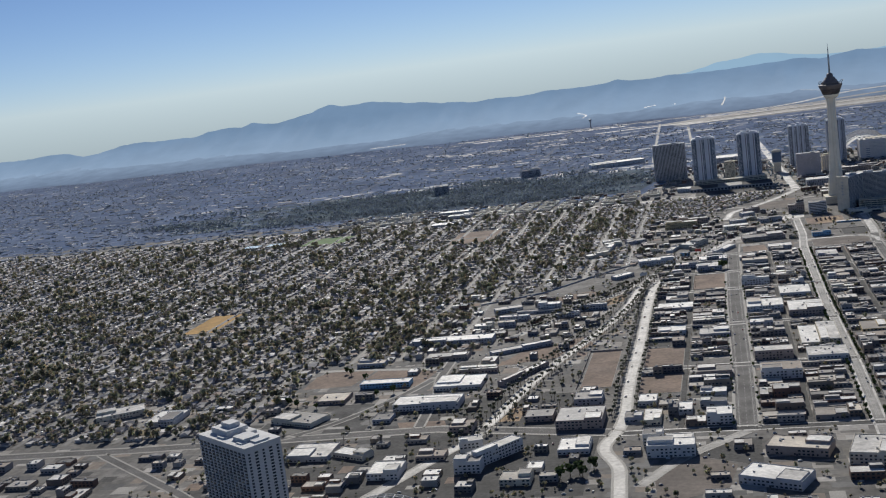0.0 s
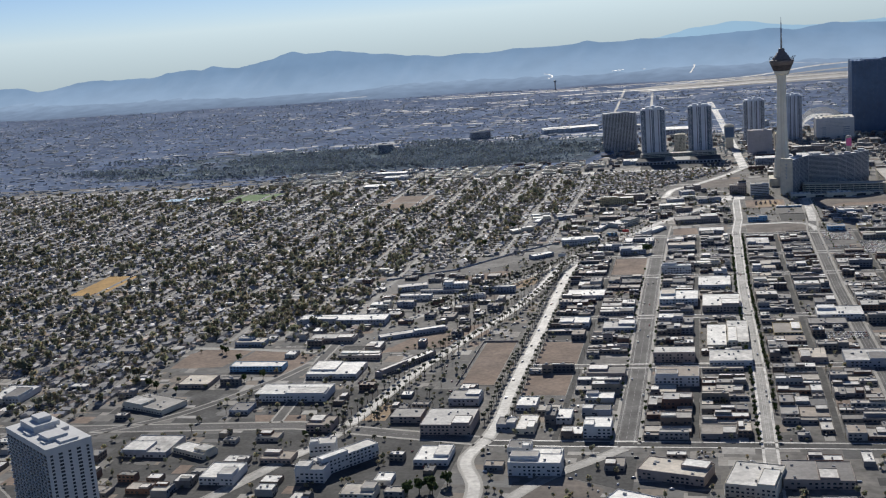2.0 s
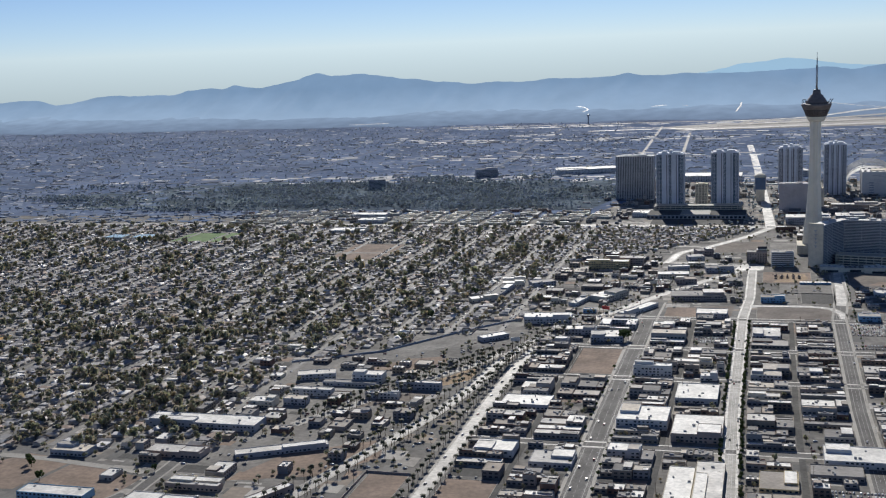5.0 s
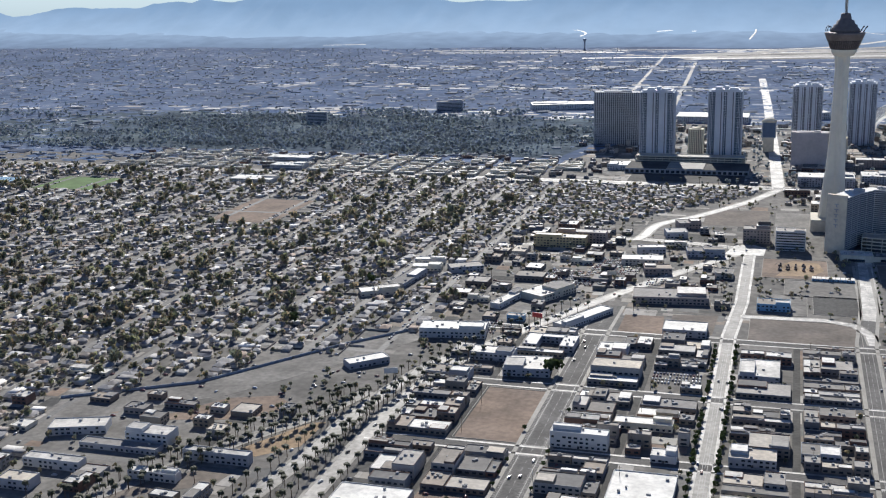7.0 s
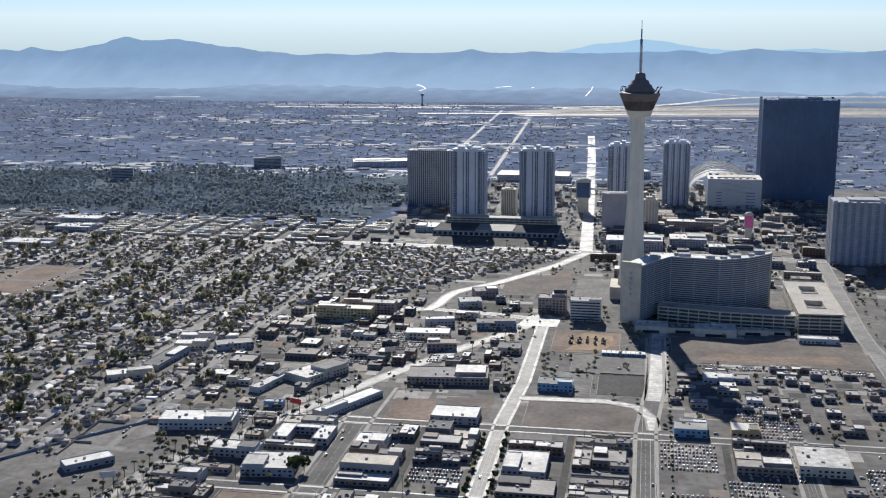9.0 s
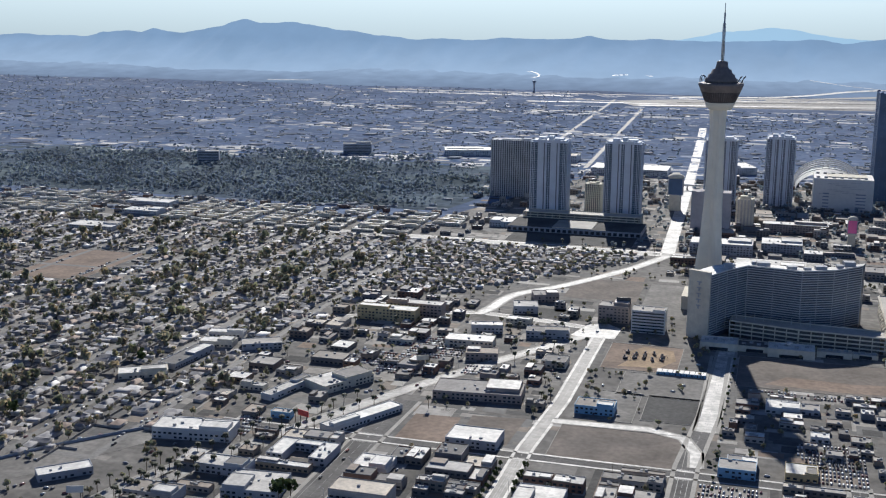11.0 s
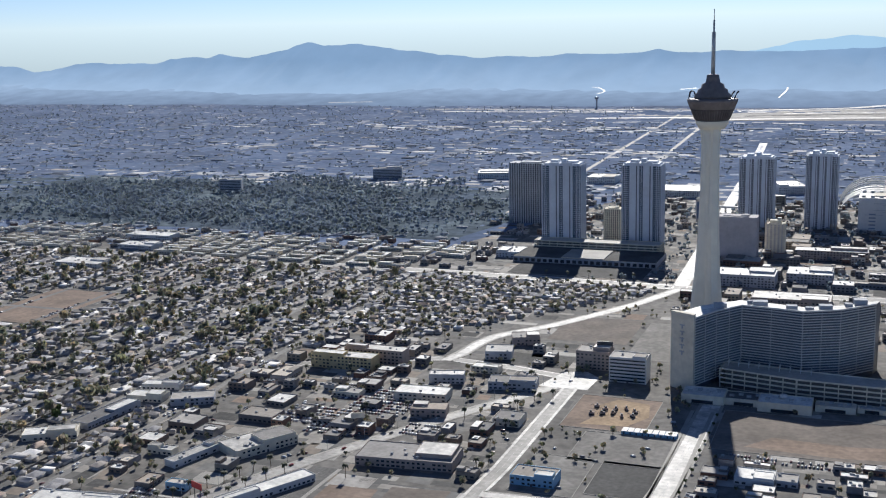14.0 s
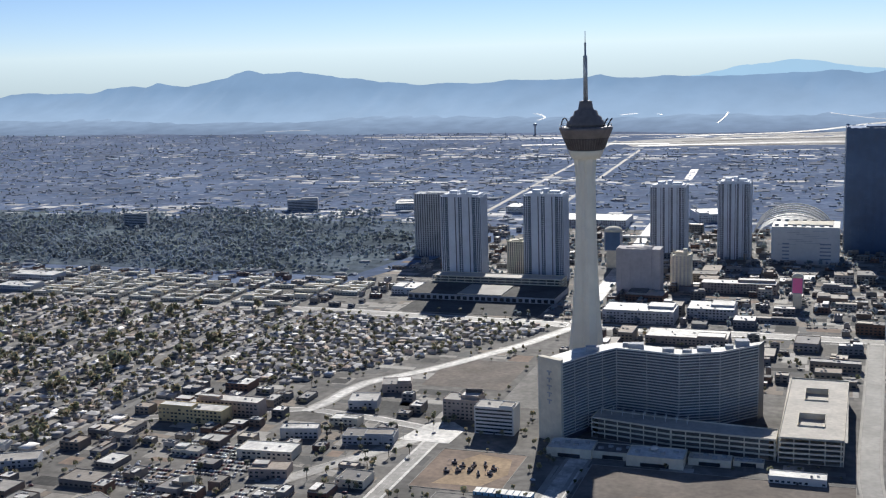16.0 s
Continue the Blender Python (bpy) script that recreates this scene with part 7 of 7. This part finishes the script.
def sign_pylon(x, y, h, w, panel, label):
    t = thing("sign_pylon", label, "sign", x, y, 0)
    s = Shape()
    s.box(0, 0, 0, w * 0.75, w * 0.5, h * 0.45)
    part("plinth", s, CREAM, t)
    s = Shape()
    s.box(0, 0, h * 0.45, w, w * 0.5, h * 0.5)
    part("frame", s, GREY_RENDER, t)
    s = Shape()
    s.box(0, -w * 0.25 - 0.2, h * 0.47, w * 0.86, 0.4, h * 0.45)
    part("panel", s, panel, t, "bright display panel")
    s = Shape()
    s.turned([(w * 0.55, h * 0.95), (w * 0.5, h), (w * 0.3, h * 1.05), (0.2, h * 1.08)], around=16)
    part("cap", s, CREAM, t)


sign_pylon(178, 418, 42, 14, PINK_PANEL, "tall resort sign with a pink panel")
sign_pylon(-100, 640, 60, 26, GLASS_BLUE, "tall resort sign with a dark blue panel and a rounded cap")


def wall_run(points, h, surface, label):
    s = Shape()
    for (ax, ay), (bx, by) in zip(points, points[1:]):
        v = Vector((bx - ax, by - ay))
        s.box((ax + bx) / 2, (ay + by) / 2, 0, v.length + 0.4, 0.4, h, 0, math.atan2(v.y, v.x))
    tagged(part("boundary_wall", s, surface), label, "wall")


wall_run([(-660, -800), (-560, -738), (-470, -608), (-418, -548)], 2.2, BLUE_WALL, "long pale blue boundary wall behind the houses")
wall_run([(-436, -1318), (-436, -1148), (-392, -1148)], 2.0, BROWN_RENDER, "brown block wall round the dirt lot")

# the airfield's control tower
t = thing("control_tower", "slim far control tower at the airfield", "tower", -884, 3140)
t.scale = (0.7, 0.7, 0.75)
s = Shape()
s.turned([(7, 0), (5, 10), (5, 44), (9, 50)], around=12)
part("shaft", s, GREY_RENDER, t)
s = Shape()
s.turned([(9, 50), (12, 57), (11, 58), (6, 60)], around=12)
part("cab", s, GLASS_PALE, t, "glazed cab")

# ---- single details ----
def billboard(x, y, z, w, h, turn, surface, label):
    t = thing("billboard", label, "billboard", x, y, 0, turn)
    for dx in (-w * 0.3, w * 0.3):
        s = Shape()
        s.bar((dx, 0.4, 0), (dx, 0.4, z + h), 0.35)
        part("post", s, DARK_STEEL, t)
    s = Shape()
    s.box(0, 0, z, w, 0.5, h)
    part("board", s, surface, t)


billboard(-88, -92, 20, 16, 6, 10, DARK_STEEL, "dark billboard seen from behind above a roof")
billboard(-300, -505, 8, 12, 5, -20, RED_PAINT, "red billboard beside the boulevard")
billboard(-250, -330, 9, 12, 5, 30, CREAM, "pale billboard on posts beside the boulevard")
billboard(-390, -700, 10, 12, 5, 20, WHITE_PAINT, "white billboard on posts above the lot")

# site cabins and earth movers on the building site
for k in range(9):
    t = thing("site_cabin", "white flat-roofed site cabin beside the dirt", "cabin", -28 + k * 5.2, -272, 0, 0, "site cabins")
    s = Shape()
    s.box(0, 0, 0.3, 4.6, 10, 2.8, 0, 0, 1)
    part("wall", s, [BLUE_PAINT, WHITE_ROOF], t)
    s = Shape()
    s.box(0, -5.05, 0.5, 1.0, 0.1, 2.0)
    part("door", s, DARK_STEEL, t)
for k in range(10):
    t = thing("earth_mover", "brown earth mover parked on the building site", "machine", -66 + (k % 5) * 9, -236 + (k // 5) * 14 + (k % 3) * 3, 0, 37 * k, "earth movers")
    s = Shape()
    s.box(0, 0, 0.9, 4.6, 2.2, 1.5)
    part("body", s, BROWN_RENDER, t)
    s = Shape()
    s.box(-0.6, 0, 2.4, 1.7, 1.6, 1.5)
    part("cab", s, GLASS_DARK, t)
    s = Shape()
    s.bar((2.0, 0, 2.0), (4.5, 0, 3.4), 0.25)
    s.bar((4.5, 0, 3.4), (5.8, 0, 0.8), 0.22)
    part("boom", s, BROWN_RENDER, t)
    for dy in (-1.1, 1.1):
        s = Shape()
        s.box(0, dy, 0, 4.4, 0.6, 0.95)
        part("track", s, RUBBER, t)

# footbridge over the boulevard and the long station beside it
t = thing("footbridge", "pale footbridge over the wide boulevard", "bridge", -98, 870)
s = Shape()
s.box(0, 0, 8, 90, 6, 3.2)
part("deck", s, WHITE_PAINT, t)
for dx in (-40, 0, 40):
    s = Shape()
    s.box(dx, 0, 0, 3, 4, 8)
    part("pillar", s, CONCRETE, t)

# arched lattice canopy near the white high-rise
t = thing("canopy", "white arched lattice canopy over a plaza", "canopy", -575, -1702)
for k in range(9):
    s = Shape()
    for i in range(12):
        a, b = math.pi * i / 12, math.pi * (i + 1) / 12
        s.bar((34 * math.cos(a), k * 5 - 20, 15 * math.sin(a) + 2), (34 * math.cos(b), k * 5 - 20, 15 * math.sin(b) + 2), 0.5, 0, 5)
    s.bar((34, k * 5 - 20, 0), (34, k * 5 - 20, 2.2), 0.5)
    s.bar((-34, k * 5 - 20, 0), (-34, k * 5 - 20, 2.2), 0.5)
    part("rib", s, WHITE_PAINT, t, "white steel arch")
for i in range(1, 12):
    a = math.pi * i / 12
    s = Shape()
    s.bar((34 * math.cos(a), -20, 15 * math.sin(a) + 2), (34 * math.cos(a), 20, 15 * math.sin(a) + 2), 0.35, 0, 5)
    part("purlin", s, WHITE_PAINT, t)
wall_run([(-690, -1655), (-655, -1690), (-640, -1700)], 4.0, YELLOW_PAINT, "low yellow barrier beside the high-rise")

# tall utility poles by the roads
s = Shape()
s.bar((0, 0, 0), (0, 0, 13), 0.2, 0, 6, 0.14)
upright = s.data("post", [BARK])
s = Shape()
s.box(0, 0, 11.6, 2.6, 0.16, 0.2)
cross = s.data("crossarm", [BARK])
for points in ([(-304, y) for y in range(-1470, -530, 62)], [(-170, y) for y in range(-1470, -530, 62)], [(-38, y) for y in range(-1470, -530, 62)], [(-560 + 24 * k, -1400 + 44 * k) for k in range(8)]):
    for x, y in points:
        t = thing("utility_pole", "brown wooden utility pole with a crossarm", "pole", x + 3.5, y, 0, 0, "utility poles")
        part("post", None, None, t, data=upright)
        part("crossarm", None, None, t, data=cross)
